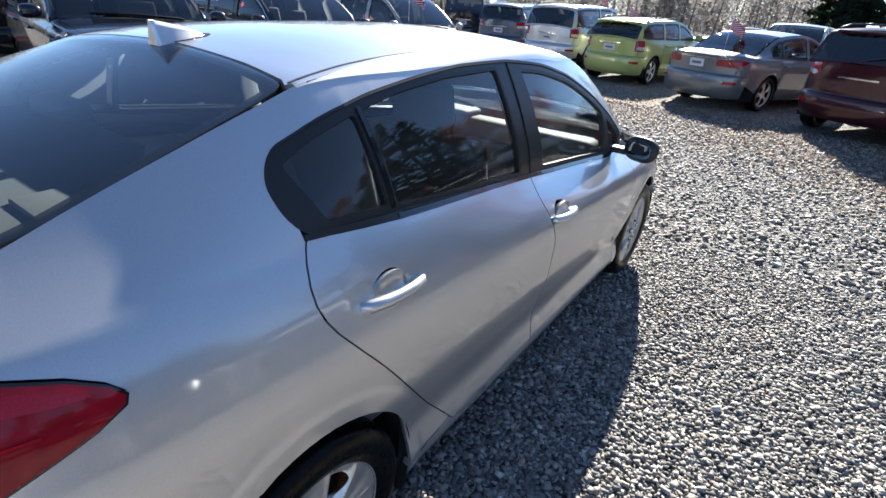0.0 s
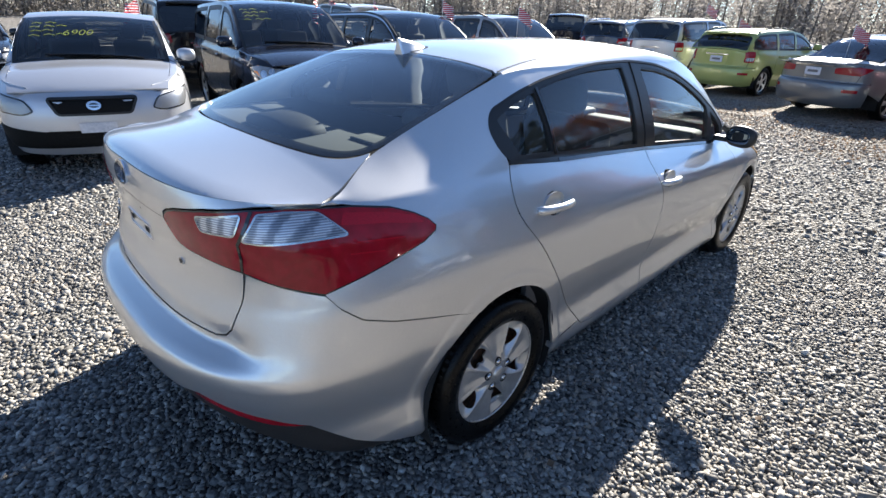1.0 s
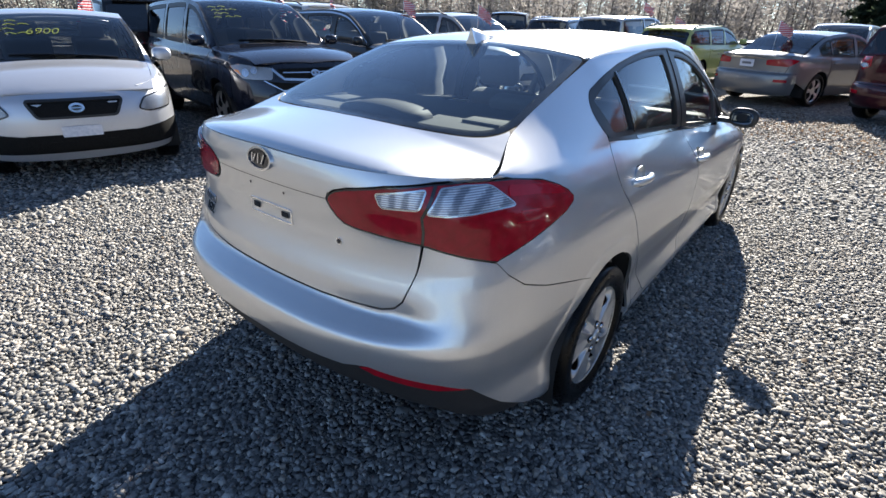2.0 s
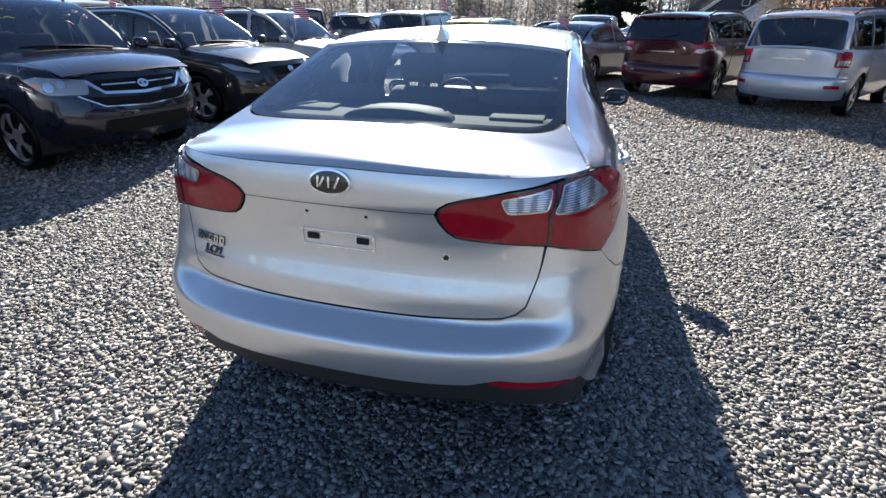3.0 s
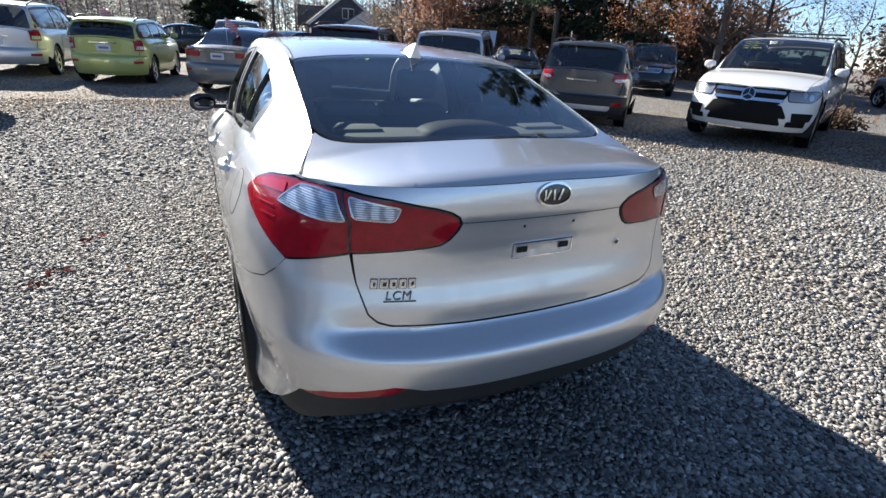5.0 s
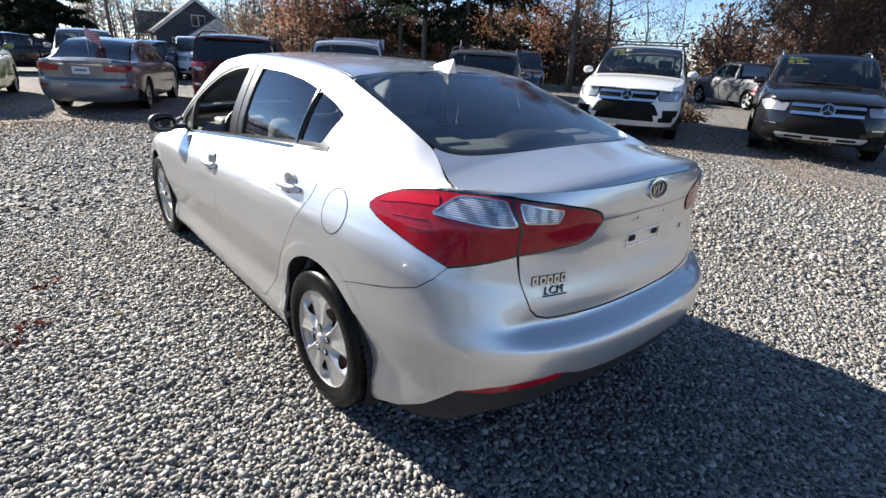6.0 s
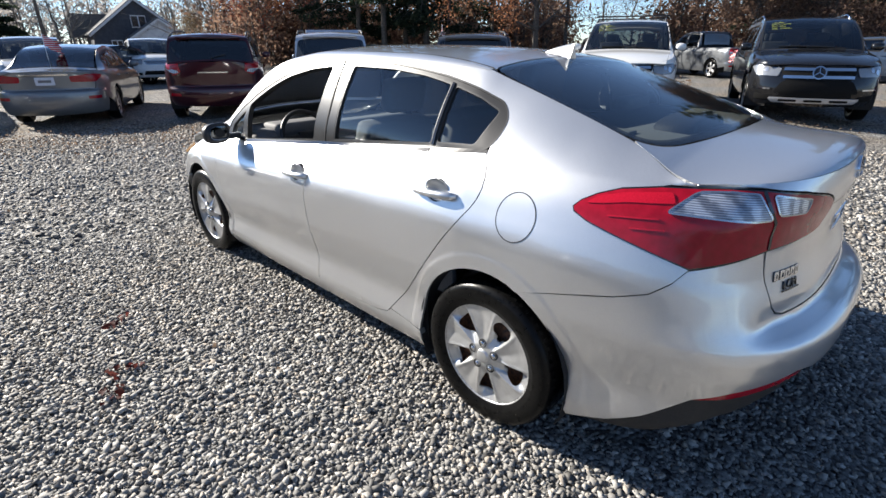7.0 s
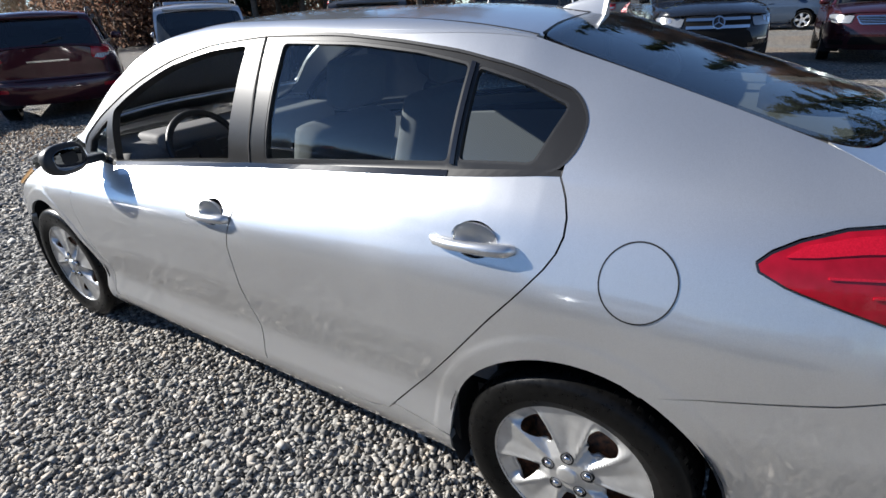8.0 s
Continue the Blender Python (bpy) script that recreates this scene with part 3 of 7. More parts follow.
LENGTHWISE = curve([(-2.4, -2.443), (-2.2, -2.237), (-1.95, -1.978), (-1.72, -1.714), (-1.345, -1.33), (-1.06, -1.042), (-0.79, -0.774), (0.3, 0.31), (1.345, 1.33), (2.3, 2.28)])


def hero():
    s = SEDAN_SKIN
    car = thing("sedan", Matrix(), "silver four-door sedan parked on grey gravel, no plate on its trunk", "car")
    right, left = trued(s.side(1)), trued(s.side(-1))
    tail, nose, over = trued(s.tail), trued(s.nose), trued(s.roof)
    wy, wz, ar = (-1.345, 1.345), 0.305, 0.352
    # window outline (y, z)
    dlo = rounded([(0.93, 0.875), (0.57, 0.868), (-0.23, 0.957), (-0.7, 0.999), (-1.15, 1.037), (-1.228, 1.044), (-1.264, 1.085), (-1.272, 1.137), (-1.253, 1.17), (-1.222, 1.195), (-1.08, 1.237), (-0.92, 1.268),
           (-0.74, 1.292), (-0.54, 1.31), (-0.26, 1.311), (-0.02, 1.289), (0.2, 1.242), (0.41, 1.17), (0.69, 1.045), (0.9, 0.945)], [0, 0, 0, 0, 0] + [0.045] * 14 + [0.03], 3)
    panes = {"front": rounded([(0.585, 0.878), (-0.14, 0.957), (-0.185, 1.284), (-0.02, 1.268), (0.2, 1.222), (0.4, 1.15), (0.6, 1.055)], 0.02),
             "rear": rounded([(-0.31, 0.968), (-0.945, 1.033), (-0.953, 1.246), (-0.8, 1.273), (-0.6, 1.292), (-0.335, 1.297)], 0.02),
             "quarter": rounded([(-0.968, 1.038), (-1.172, 1.052), (-1.228, 1.168), (-1.12, 1.208), (-0.972, 1.243)], 0.02),
             "sail": rounded([(0.66, 0.885), (0.64, 1.03), (0.84, 0.935), (0.86, 0.885)], 0.015)}
    gap = [(-0.245, 0.945), (-0.25, 0.9), (-0.21, 0.7), (-0.215, 0.47), (-0.235, 0.25)]
    rear_gap = [(-0.79, 0.30), (-1.01, 0.57), (-1.12, 0.71), (-1.225, 0.835), (-1.265, 0.89), (-1.279, 0.945), (-1.265, 0.995), (-1.24, 1.035)]
    front_gap = [(0.93, 0.25), (0.9, 0.47), (0.875, 0.66), (0.845, 0.80), (0.84, 0.86)]
    def eased(line):
        f = curve(sorted((z, y) for y, z in line))
        zs = np.linspace(line[0][1], line[-1][1], 22)
        return [(float(f(z)), float(z)) for z in zs]
    gap, rear_gap, front_gap = eased(gap), eased(rear_gap), eased(front_gap)
    # the shoulder crease and the lips of the wheel arches
    folds = [[(float(y), s.sill + h * (float(s.belt(y)) - s.sill)) for y in np.arange(-1.75, 1.6, 0.05)] for h in (0.8, 0.83, 0.86, 0.89)]
    folds += [arc(wy[k], wz, q, 0, 180, 40) for k in (0, 1) for q in (0.392, 0.407, 0.422)]
    g = 0.0025
    for sign, fmap in ((1, right), (-1, left)):
        # doors
        rd = [(y - g, z) for y, z in gap] + [(-0.7, 0.262), (-0.77, 0.278)] + [(y + g, z) for y, z in rear_gap] + [(-1.15, 1.0275)]
        rd_ob = panel("rear_door", rounded(s.sv(rd), 0.0), fmap, SILVER, car, 0.017, holes=cup_hole(s, 0), creases=folds)
        fd = [(y + g, z) for y, z in reversed(gap)] + [(0.57, 0.862), (0.84 - g, 0.863)] + [(y - g, z) for y, z in reversed(front_gap)]
        fd_ob = panel("front_door", s.sv(fd), fmap, SILVER, car, 0.017, holes=cup_hole(s, 1), creases=folds)
        # fender
        fe = [(y + g, z) for y, z in front_gap] + [(0.95, 0.9), (1.15, 0.852), (1.52, 0.796), (1.57, 0.765), (1.635, 0.70), (1.68, 0.62), (1.70, 0.54)] + [p for p in arc(wy[1], wz, ar, 42, 185, 16)] + [(0.97, 0.2)]
        panel("fender", s.sv(fe), fmap, SILVER, car, 0.02, creases=folds)
        # sill
        si = [(0.965, 0.155), (0.955, 0.246), (-0.7, 0.258), (-0.77, 0.275), (-0.792, 0.296), (-0.99, 0.271), (-0.985, 0.17)]
        panel("sill", s.sv(si), fmap, SILVER, car, 0.04, 0.03, 0.0)
        # quarter, roof rail and front pillar in one pressing
        lamp_up = [(-1.909, 1.03), (-1.84, 1.023), (-1.75, 1.007), (-1.692, 0.985), (-1.654, 0.963), (-1.634, 0.942)]
        lamp_low = [(-1.641, 0.927), (-1.685, 0.907), (-1.80, 0.872), (-1.95, 0.82)]
        seam = [(-1.925, 0.782), (-1.88, 0.742), (-1.80, 0.712), (-1.65, 0.672), (-1.485, 0.625)]
        q = [(y - g, z) for y, z in rear_gap] + [p for k, p in enumerate(dlo) if k > 4 and not (p[0] > -1.24 and k < 10)] + [(0.955, 0.92)]
        q = s.sv(q) + [(y, float(s.belt(y)) + 0.299 - 0.018 * shoulder(y)) for y in (1.15, 1.0, 0.8, 0.6, 0.35, 0.26, 0.2, 0.1, -0.2, -0.4, -0.6, -0.8, -0.9, -0.95, -1.0, -1.06, -1.1, -1.3, -1.5, -1.6, -1.7, -1.78, -1.85, -1.905)]
        q += s.sv(lamp_up + lamp_low + seam)
        qa = arc(wy[0], wz, ar, 113, 0, 18)
        q += qa[1:] + [(-0.99, 0.275)]
        panel("quarter_panel", q, fmap, SILVER, car, 0.017, creases=folds)
        # window frames and panes
        frames = s.sv(dlo)
        fr = panel("window_frame", frames, fmap, GREY_TRIM, car, 0.03, 0.03, -0.003, [s.sv(p) for p in panes.values()])
        for key, p in panes.items():
            if key == "front" and sign < 0:
                continue
            panel("window", s.sv(p), fmap, GLASS, car, 0.06, 0, -0.012).visible_shadow = False
            strip("window_seal", s.sv(p), fmap, 0.012, BLACK_TRIM, fr, -0.004, 0.01, True)
        strip("belt_molding", s.sv([(0.84, 0.868), (0.57, 0.868), (-0.23, 0.951), (-0.95, 1.0125)]), fmap, 0.012, GLOSS_BLACK, car, 0.0025, 0.009)
        strip("belt_molding", s.sv([(-0.93, 1.0115), (-1.06, 1.0245), (-1.15, 1.0335), (-1.24, 1.0415)]), fmap, 0.015, GREY_TRIM, car, 0.001, 0.008)
        strip("window_divider", s.sv([(-0.957, 1.033), (-0.962, 1.247)]), fmap, 0.013, GLOSS_BLACK, fr, 0.0015, 0.006)
        strip("pillar_gap", s.sv([(-0.238, 0.955), (-0.255, 1.1), (-0.262, 1.312)]), fmap, 0.006, DARK, fr, 0.0, 0.01)
        strip("drip_molding", s.sv(dlo[5:]), fmap, 0.006, BLACK_TRIM, fr, 0.001, 0.006)
        # rear lamp, wrapped round the corner
        k = LAMP_SKIN
        lamp_skin = trued(k.tail)

        def b(y, z):
            return (k.b_of_y(y, z), z)
        lamp = k.xb([(0.276, 0.957), (0.285, 0.973), (0.305, 0.986), (0.34, 0.997), (0.45, 1.018), (0.56, 1.033), (0.615, 1.034)]) + [b(*p) for p in lamp_up[1:] + lamp_low]
        lamp += k.xb([(0.555, 0.873), (0.36, 0.889), (0.325, 0.896), (0.304, 0.91), (0.285, 0.935)])
        clear_a = rounded(k.xb([(0.43, 1.0), (0.551, 1.0205), (0.543, 0.969), (0.447, 0.966)]), 0.012)
        clear_b = rounded(k.xb([(0.58, 1.022), (0.62, 1.024)]) + [b(-1.92, 1.018), b(-1.87, 0.962)] + k.xb([(0.60, 0.957), (0.562, 0.96)]), [0.01, 0, 0.015, 0.015, 0, 0.01])
        if sign < 0:
            lamp, clear_a, clear_b = flip(lamp), flip(clear_a), flip(clear_b)
        lamp_ob = panel("tail_lamp", shrink(lamp, 0.004), lamp_skin, RED_LENS, car, 0.025, 0.03, 0.003, label="red tail lamp with clear lenses")
        panel("lamp_bezel", lamp, lamp_skin, GLOSS_BLACK, lamp_ob, 0.03, 0.03, 0.001)
        for c in (clear_a, clear_b):
            cl = panel("clear_lens", c, lamp_skin, CLEAR_LENS, lamp_ob, 0.02, 0.006, 0.0055, label="clear ribbed lens")
            strip("lens_rim", c, lamp_skin, 0.0045, LAMP_BOWL, cl, 0.007, 0.003, True, 0.02)
        # the lamp's sunlit upper zone and two bright lines, painted in brighter red
        for bar in ([(-1.672, 0.956), (-1.70, 0.978), (-1.77, 0.998), (-1.87, 1.011), (-1.885, 0.985), (-1.78, 0.974), (-1.72, 0.962)], [(-1.74, 0.935), (-1.86, 0.945), (-1.86, 0.941), (-1.74, 0.931)], [(-1.80, 0.912), (-1.88, 0.918), (-1.88, 0.914), (-1.80, 0.908)]):
            bar = rounded([b(*p) for p in bar], 0.008 if len(bar) > 4 else 0.001, 2)
            panel("bright_lens_patch", bar if sign > 0 else flip(bar), lamp_skin, RED_BRIGHT, lamp_ob, 0.03, 0.004, 0.0055)
        split = k.xb([(0.567, 1.03), (0.552, 0.95), (0.555, 0.878)])
        strip("lamp_split", split if sign > 0 else flip(split), lamp_skin, 0.008, GLOSS_BLACK, lamp_ob, 0.0055, 0.006)
        # fuel door
        if sign < 0:
            circle = arc(-1.443, 0.868, 0.077, 0, 352, 40)
            panel("fuel_door", circle, fmap, SILVER, car, 0.025, 0.004, 0.0008)
            strip("fuel_gap", circle, fmap, 0.0032, DARK, car, 0.0012, 0.002, True, 0.02)
        # handles: a pocket and a grip
        for hy, hz in HANDLES:
            door = rd_ob if hy < -0.5 else fd_ob
            x0, hy, hz = (float(q[0]) for q in fmap(np.array([hy]), np.array([hz])))
            bm = bmesh.new()
            rows = []
            for i in range(6):
                f = math.cos(i * math.pi / 10)
                rows.append([bm.verts.new((x0 - sign * (0.004 + 0.032 * math.sin(i * math.pi / 10)), hy - 0.005 + 0.064 * f * math.cos(k * math.tau / 24), hz + 0.008 + 0.044 * f * math.sin(k * math.tau / 24))) for k in range(24)])
            for a, c in zip(rows, rows[1:]):
                for k in range(24):
                    bm.faces.new((a[k], a[(k + 1) % 24], c[(k + 1) % 24], c[k])).smooth = True
            bmesh.ops.recalc_face_normals(bm, faces=bm.faces)
            bmesh.ops.reverse_faces(bm, faces=bm.faces)
            part("handle_cup", bm, SILVER, door)
            pts = [(x0 + sign * o, hy + dy, hz + dz) for o, dy, dz in ((0.002, 0.115, -0.006), (0.015, 0.095, -0.006), (0.025, 0.05, -0.003), (0.028, 0.0, 0), (0.025, -0.05, 0.002), (0.015, -0.095, 0.004), (0.002, -0.115, 0.004))]
            bm = tube_bm(pts, 0.01, 10, taper=[0.008, 0.013, 0.0145, 0.0145, 0.0165, 0.0165, 0.01])
            part("door_handle", bm, SILVER, door, "silver painted pull handle")
        # door mirror
        m = Matrix.Translation((sign * 0.885, 0.845, 0.935)) @ Matrix.Rotation(sign * radians(-20), 4, 'Z') @ Matrix.Rotation(radians(-5), 4, 'X')
        bm = bmesh.new()
        bmesh.ops.create_uvsphere(bm, u_segments=24, v_segments=14, radius=1)
        for v in bm.verts:
            c = v.co
            c.x, c.y, c.z = 0.094 * math.copysign(abs(c.x) ** 0.75, c.x), (0.08 if c.y > 0 else 0.022) * c.y, 0.064 * math.copysign(abs(c.z) ** 0.75, c.z)
            c.x += sign * 0.02
        smooth(bm).transform(m)
        mi = part("door_mirror", bm, BLACK_TRIM, fd_ob, "black door mirror")
        bm = bmesh.new()
        bmesh.ops.create_uvsphere(bm, u_segments=24, v_segments=8, radius=1)
        for v in bm.verts:
            c = v.co
            c.x, c.y, c.z = 0.074 * math.copysign(abs(c.x) ** 0.7, c.x) + sign * 0.02, 0.002 * c.y - 0.019, 0.044 * math.copysign(abs(c.z) ** 0.7, c.z)
        smooth(bm).transform(m)
        part("mirror_glass", bm, MIRROR, mi)
        part("mirror_foot", box_bm(0.11, 0.06, 0.035, Matrix.Translation((sign * 0.80, 0.885, 0.902)), 0.012), BLACK_TRIM, mi)
        # wheel housings and wheels
        for k in (0, 1):
            bm = bmesh.new()
            rows = []
            for yy, zz in arc(wy[k] * 0.989, wz, ar + 0.014, -25, 205, 24):
                rows.append([bm.verts.new((sign * xx, yy, zz)) for xx in (0.868, 0.52)])
            for a, c in zip(rows, rows[1:]):
                bm.faces.new((a[0], a[1], c[1], c[0])).smooth = True
            bm.faces.new([r[1] for r in rows])
            part("wheel_housing", bm, DARK, car)
            wheel(car, 0.782, wy[k] * 0.989, 0.312, 0.195, ALLOY, 5, sign, "cover", 0.303)
        # front lamp with its amber marker
        hl = [(1.64, 0.695), (1.575, 0.762), (1.66, 0.757), (1.8, 0.742), (1.95, 0.715), (2.06, 0.68), (2.08, 0.61), (1.9, 0.62), (1.69, 0.615)]
        panel("headlamp", rounded([(s.b_of_y(y, z, sign, 1), z) for y, z in hl], 0.02), nose, HEAD_LENS, car, 0.04, 0.02, 0.002)
        am = [(1.65, 0.69), (1.59, 0.753), (1.67, 0.75), (1.76, 0.735), (1.75, 0.675)]
        panel("side_marker", rounded([(s.b_of_y(y, z, sign, 1), z) for y, z in am], 0.01), nose, PALE_AMBER, car, 0.03, 0.006, 0.006)

    # rear bumper, valance and reflectors
    def b(y, z):
        return (s.b_of_y(y, z), z)
    low = s.xb([(0.0, 0.494), (0.25, 0.494), (0.39, 0.497), (0.43, 0.508), (0.47, 0.514), (0.64, 0.466), (0.70, 0.425)]) + [b(-1.912, 0.318), b(-1.82, 0.262), b(-1.70, 0.215)]
    archp = [b(y, z) for y, z in arc(wy[0], wz, ar, 190, 114, 12)]
    up = [b(y, z - 0.004) for y, z in reversed([(-1.95, 0.82), (-1.925, 0.782), (-1.88, 0.742), (-1.80, 0.712), (-1.65, 0.672)])]
    lid_side = s.xb([(0.555, 0.867), (0.542, 0.785), (0.517, 0.70), (0.492, 0.674), (0.455, 0.662), (0.25, 0.655), (0.0, 0.653)])
    half = low + archp + up + lid_side
    bump = [p for p in half] + [(-x, z) for x, z in reversed(half) if abs(x) > 1e-6]
    lips = [[b(y, z) for y, z in arc(wy[0], wz, q, 180, 100, 24)] for q in (0.392, 0.407, 0.422)]
    bp = panel("rear_bumper", bump, tail, SILVER, car, 0.016, 0.02, creases=lips + [flip(line) for line in lips])
    vh = s.xb([(0.0, 0.51), (0.39, 0.51), (0.47, 0.53), (0.64, 0.48), (0.70, 0.44)]) + [b(-1.912, 0.335), b(-1.82, 0.28), b(-1.72, 0.24), b(-1.72, 0.19), b(-1.9, 0.22)] + s.xb([(0.62, 0.33), (0.4, 0.4), (0.0, 0.4)])
    panel("rear_valance", vh + [(-x, z) for x, z in reversed(vh) if abs(x) > 1e-6], tail, PLASTIC, car, 0.05, 0.03, -0.02)
    for sign in (1, -1):
        r = s.xb([(0.44, 0.499), (0.47, 0.51), (0.64, 0.462), (0.70, 0.421), (0.63, 0.436), (0.48, 0.478)])
        panel("rear_reflector", r if sign > 0 else flip(r), tail, RED_LENS, bp, 0.03, 0.02, -0.003, label="narrow red bumper reflector")
    # trunk lid
    def rim_z(x):
        return float(np.interp(abs(x), (0, 0.3, 0.5, 0.62, 0.645), (1.059, 1.054, 1.049, 1.042, 1.036)))
    rim_x = [0.04 * i for i in range(16)] + [0.62, 0.64]
    lh = s.xb([(x, rim_z(x)) for x in rim_x] + [(0.56, 1.0375), (0.45, 1.0225), (0.34, 1.0015), (0.302, 0.99), (0.28, 0.976), (0.269, 0.957), (0.279, 0.932), (0.299, 0.906), (0.322, 0.891), (0.358, 0.8845), (0.547, 0.868),
                                                                             (0.538, 0.785), (0.513, 0.703), (0.49, 0.68), (0.455, 0.668), (0.25, 0.661), (0.0, 0.659)])
    lid = panel("trunk_lid", lh + [(-x, z) for x, z in reversed(lh) if abs(x) > 1e-6], tail, SILVER, car, 0.014, 0.012)
    glass = [(0, -1.852), (0.2, -1.843), (0.38, -1.815), (0.49, -1.786), (0.548, -1.742), (0.57, -1.68), (0.57, -1.6), (0.538, -1.17), (0.528, -1.128), (0.5, -1.105), (0.35, -1.088), (0, -1.074)]
    for _ in range(2):
        glass = [glass[0]] + [(a[0] * u + b[0] * (1 - u), a[1] * u + b[1] * (1 - u)) for a, b in zip(glass, glass[1:]) for u in (0.75, 0.25)] + [glass[-1]]
    gm = s.xt(glass + [(-x, y) for x, y in reversed(glass) if x > 0])
    rim = []
    for x in rim_x:
        z = rim_z(x)
        rim.append((x, float(s.tail(np.array([s.b_of_x(x, z)]), np.array([z]))[1][0]) + 0.001))

    rx, ry = [q[0] for q in rim], [q[1] for q in rim]
    fall = [float(s.roof(np.array([x]), np.array([s.t(y)]))[2][0]) - rim_z(x) for x, y in rim]

    def deck(u, v):
        """The lid's top, rolled down to the rim."""
        x, y, z = s.roof(u, v)
        d = np.clip((y - np.interp(np.abs(x), rx, ry)) / 0.075, 0, 1)
        return x, y, z - np.interp(np.abs(x), rx, fall) * (1 - np.sqrt(1 - (1 - d) ** 2 * 0.985))
    dh = rim + [(0.652, -1.908), (0.634, -1.85), (0.601, -1.775), (0.58, -1.722)] + [(x * 1.012, y - 0.006) for x, y in reversed([q for q in glass if q[1] < -1.70])]
    panel("lid_top", s.xt(dh + [(-x, y) for x, y in reversed(dh) if x > 0]), trued(deck), SILVER, lid, 0.0105, 0.012)
    # the black gutter round the lid, seen in its gap
    for sign in (1, -1):
        gp = s.xt([(sign * x, y) for x, y in ((0.50, -1.66), (0.58, -1.66), (0.61, -1.74), (0.645, -1.84), (0.655, -1.89), (0.62, -1.93), (0.55, -1.93))])
        panel("lid_gutter", gp, over, BLACK_TRIM, car, 0.06, 0, -0.03)
        gq = [(sign * s.b_of_x(0.48, 1.0), 0.93), (sign * s.b_of_x(0.48, 1.02), 1.03), (s.b_of_y(-1.92, 1.01, sign), 1.012), (s.b_of_y(-1.80, 1.0, sign), 0.995), (s.b_of_y(-1.80, 0.95, sign), 0.93)]
        panel("lamp_well", gq, tail, BLACK_TRIM, car, 0.05, 0, -0.03)
    rg = panel("rear_window", gm, over, GLASS_REAR, car, 0.05, 0, 0.0)
    rg.visible_shadow = False
    panel("rear_window_border", gm, over, GLOSS_BLACK, rg, 0.04, 0, -0.004, (shrink(gm, 0.035),))
    # shade of the lid's crease, drawn as a thin near-black line
    strip("fold_shade_line", s.xb([(-0.267, 0.957), (0.0, 0.957), (0.267, 0.957)]), tail, 0.0022, DARK, lid, 0.0003, 0.001)
    # plate recess: a light frame with two holes, and screws
    frame_p = rounded(s.xb([(-0.105, 0.832), (0.105, 0.832), (0.105, 0.878), (-0.105, 0.878)]), 0.006)
    strip("plate_molding", frame_p, tail, 0.005, CHROME, lid, 0.003, 0.004, True)
    for x in (-0.073, 0.073):
        panel("plate_slot", rounded(s.xb([(x - 0.018, 0.848), (x + 0.018, 0.848), (x + 0.018, 0.867), (x - 0.018, 0.867)]), 0.004), tail, DARK, lid, 0.02, 0, 0.003)
    for x in (-0.08, 0.09):
        panel("plate_screw", rounded(s.xb([(x - 0.004, 0.929), (x + 0.004, 0.929), (x + 0.004, 0.937), (x - 0.004, 0.937)]), 0.002), tail, DARK, lid, 0.02, 0, 0.002)
    bk = s.b_of_x(0.3, 0.833)
    panel("key_lock", [(bk + 0.011 * math.cos(k * math.tau / 16), 0.833 + 0.011 * math.sin(k * math.tau / 16)) for k in range(16)], tail, CHROME, lid, 0.02, 0.004, 0.003)
    panel("key_slot", [(bk + 0.007 * math.cos(k * math.tau / 16), 0.833 + 0.007 * math.sin(k * math.tau / 16)) for k in range(16)], tail, BLACK_TRIM, lid, 0.02, 0, 0.0045)
    # oval badge: a plain dark shape with a bright ring and three bright strokes
    def oval(a, c, x0=0.0, z0=1.022):
        return [(x0 + a * math.cos(k * math.tau / 40), z0 + c * math.sin(k * math.tau / 40)) for k in range(40)]
    bg = panel("badge", oval(0.062, 0.032), tail, GLOSS_BLACK, lid, 0.02, 0.006, 0.004, label="oval dark badge with a bright rim")
    strip("badge_ring", oval(0.061, 0.031), tail, 0.006, CHROME, bg, 0.008, 0.008, True, 0.01)
    for line in ([(-0.036, 1.008), (-0.036, 1.036)], [(-0.03, 1.012), (-0.017, 1.034)], [(-0.003, 1.008), (-0.003, 1.036)], [(0.014, 1.008), (0.03, 1.036)]):
        strip("badge_stroke", line, tail, 0.006, CHROME, bg, 0.008, 0.005, False, 0.01)
    # roof, glass in front, bonnet
    rh = [(0, -1.066), (0.35, -1.08), (0.5, -1.097), (0.527, -1.112)] + [(s.e(y, -0.002 + 0.032 * shoulder(y)), y) for y in (-1.06, -1.0, -0.95, -0.9, -0.8, -0.6, -0.4, -0.2, 0.0, 0.1, 0.2, 0.26, 0.33)] + [(0.3, 0.345), (0, 0.35)]
    panel("roof", s.xt(rh + [(-x, y) for x, y in reversed(rh) if x > 0]), over, SILVER, car, 0.05, 0.01)
    ws = [(0, 0.36), (0.3, 0.355), (0.535, 0.34)] + [(s.e(y, 0.004), y) for y in (0.6, 0.8, 0.95)] + [(0.5, 1.0), (0, 1.04)]
    wg = panel("windshield", s.xt(ws + [(-x, y) for x, y in reversed(ws) if x > 0]), over, GLASS, car, 0.07, 0)
    wg.visible_shadow = False
    ho = [(0, 1.055), (0.5, 1.015)] + [(s.e(y, 0.004), y) for y in (0.965, 1.2, 1.4, 1.6, 1.8, 2.0)] + [(0.3, 2.1), (0, 2.11)]
    panel("bonnet", s.xt(ho + [(-x, y) for x, y in reversed(ho) if x > 0]), over, SILVER, car, 0.06, 0.012)
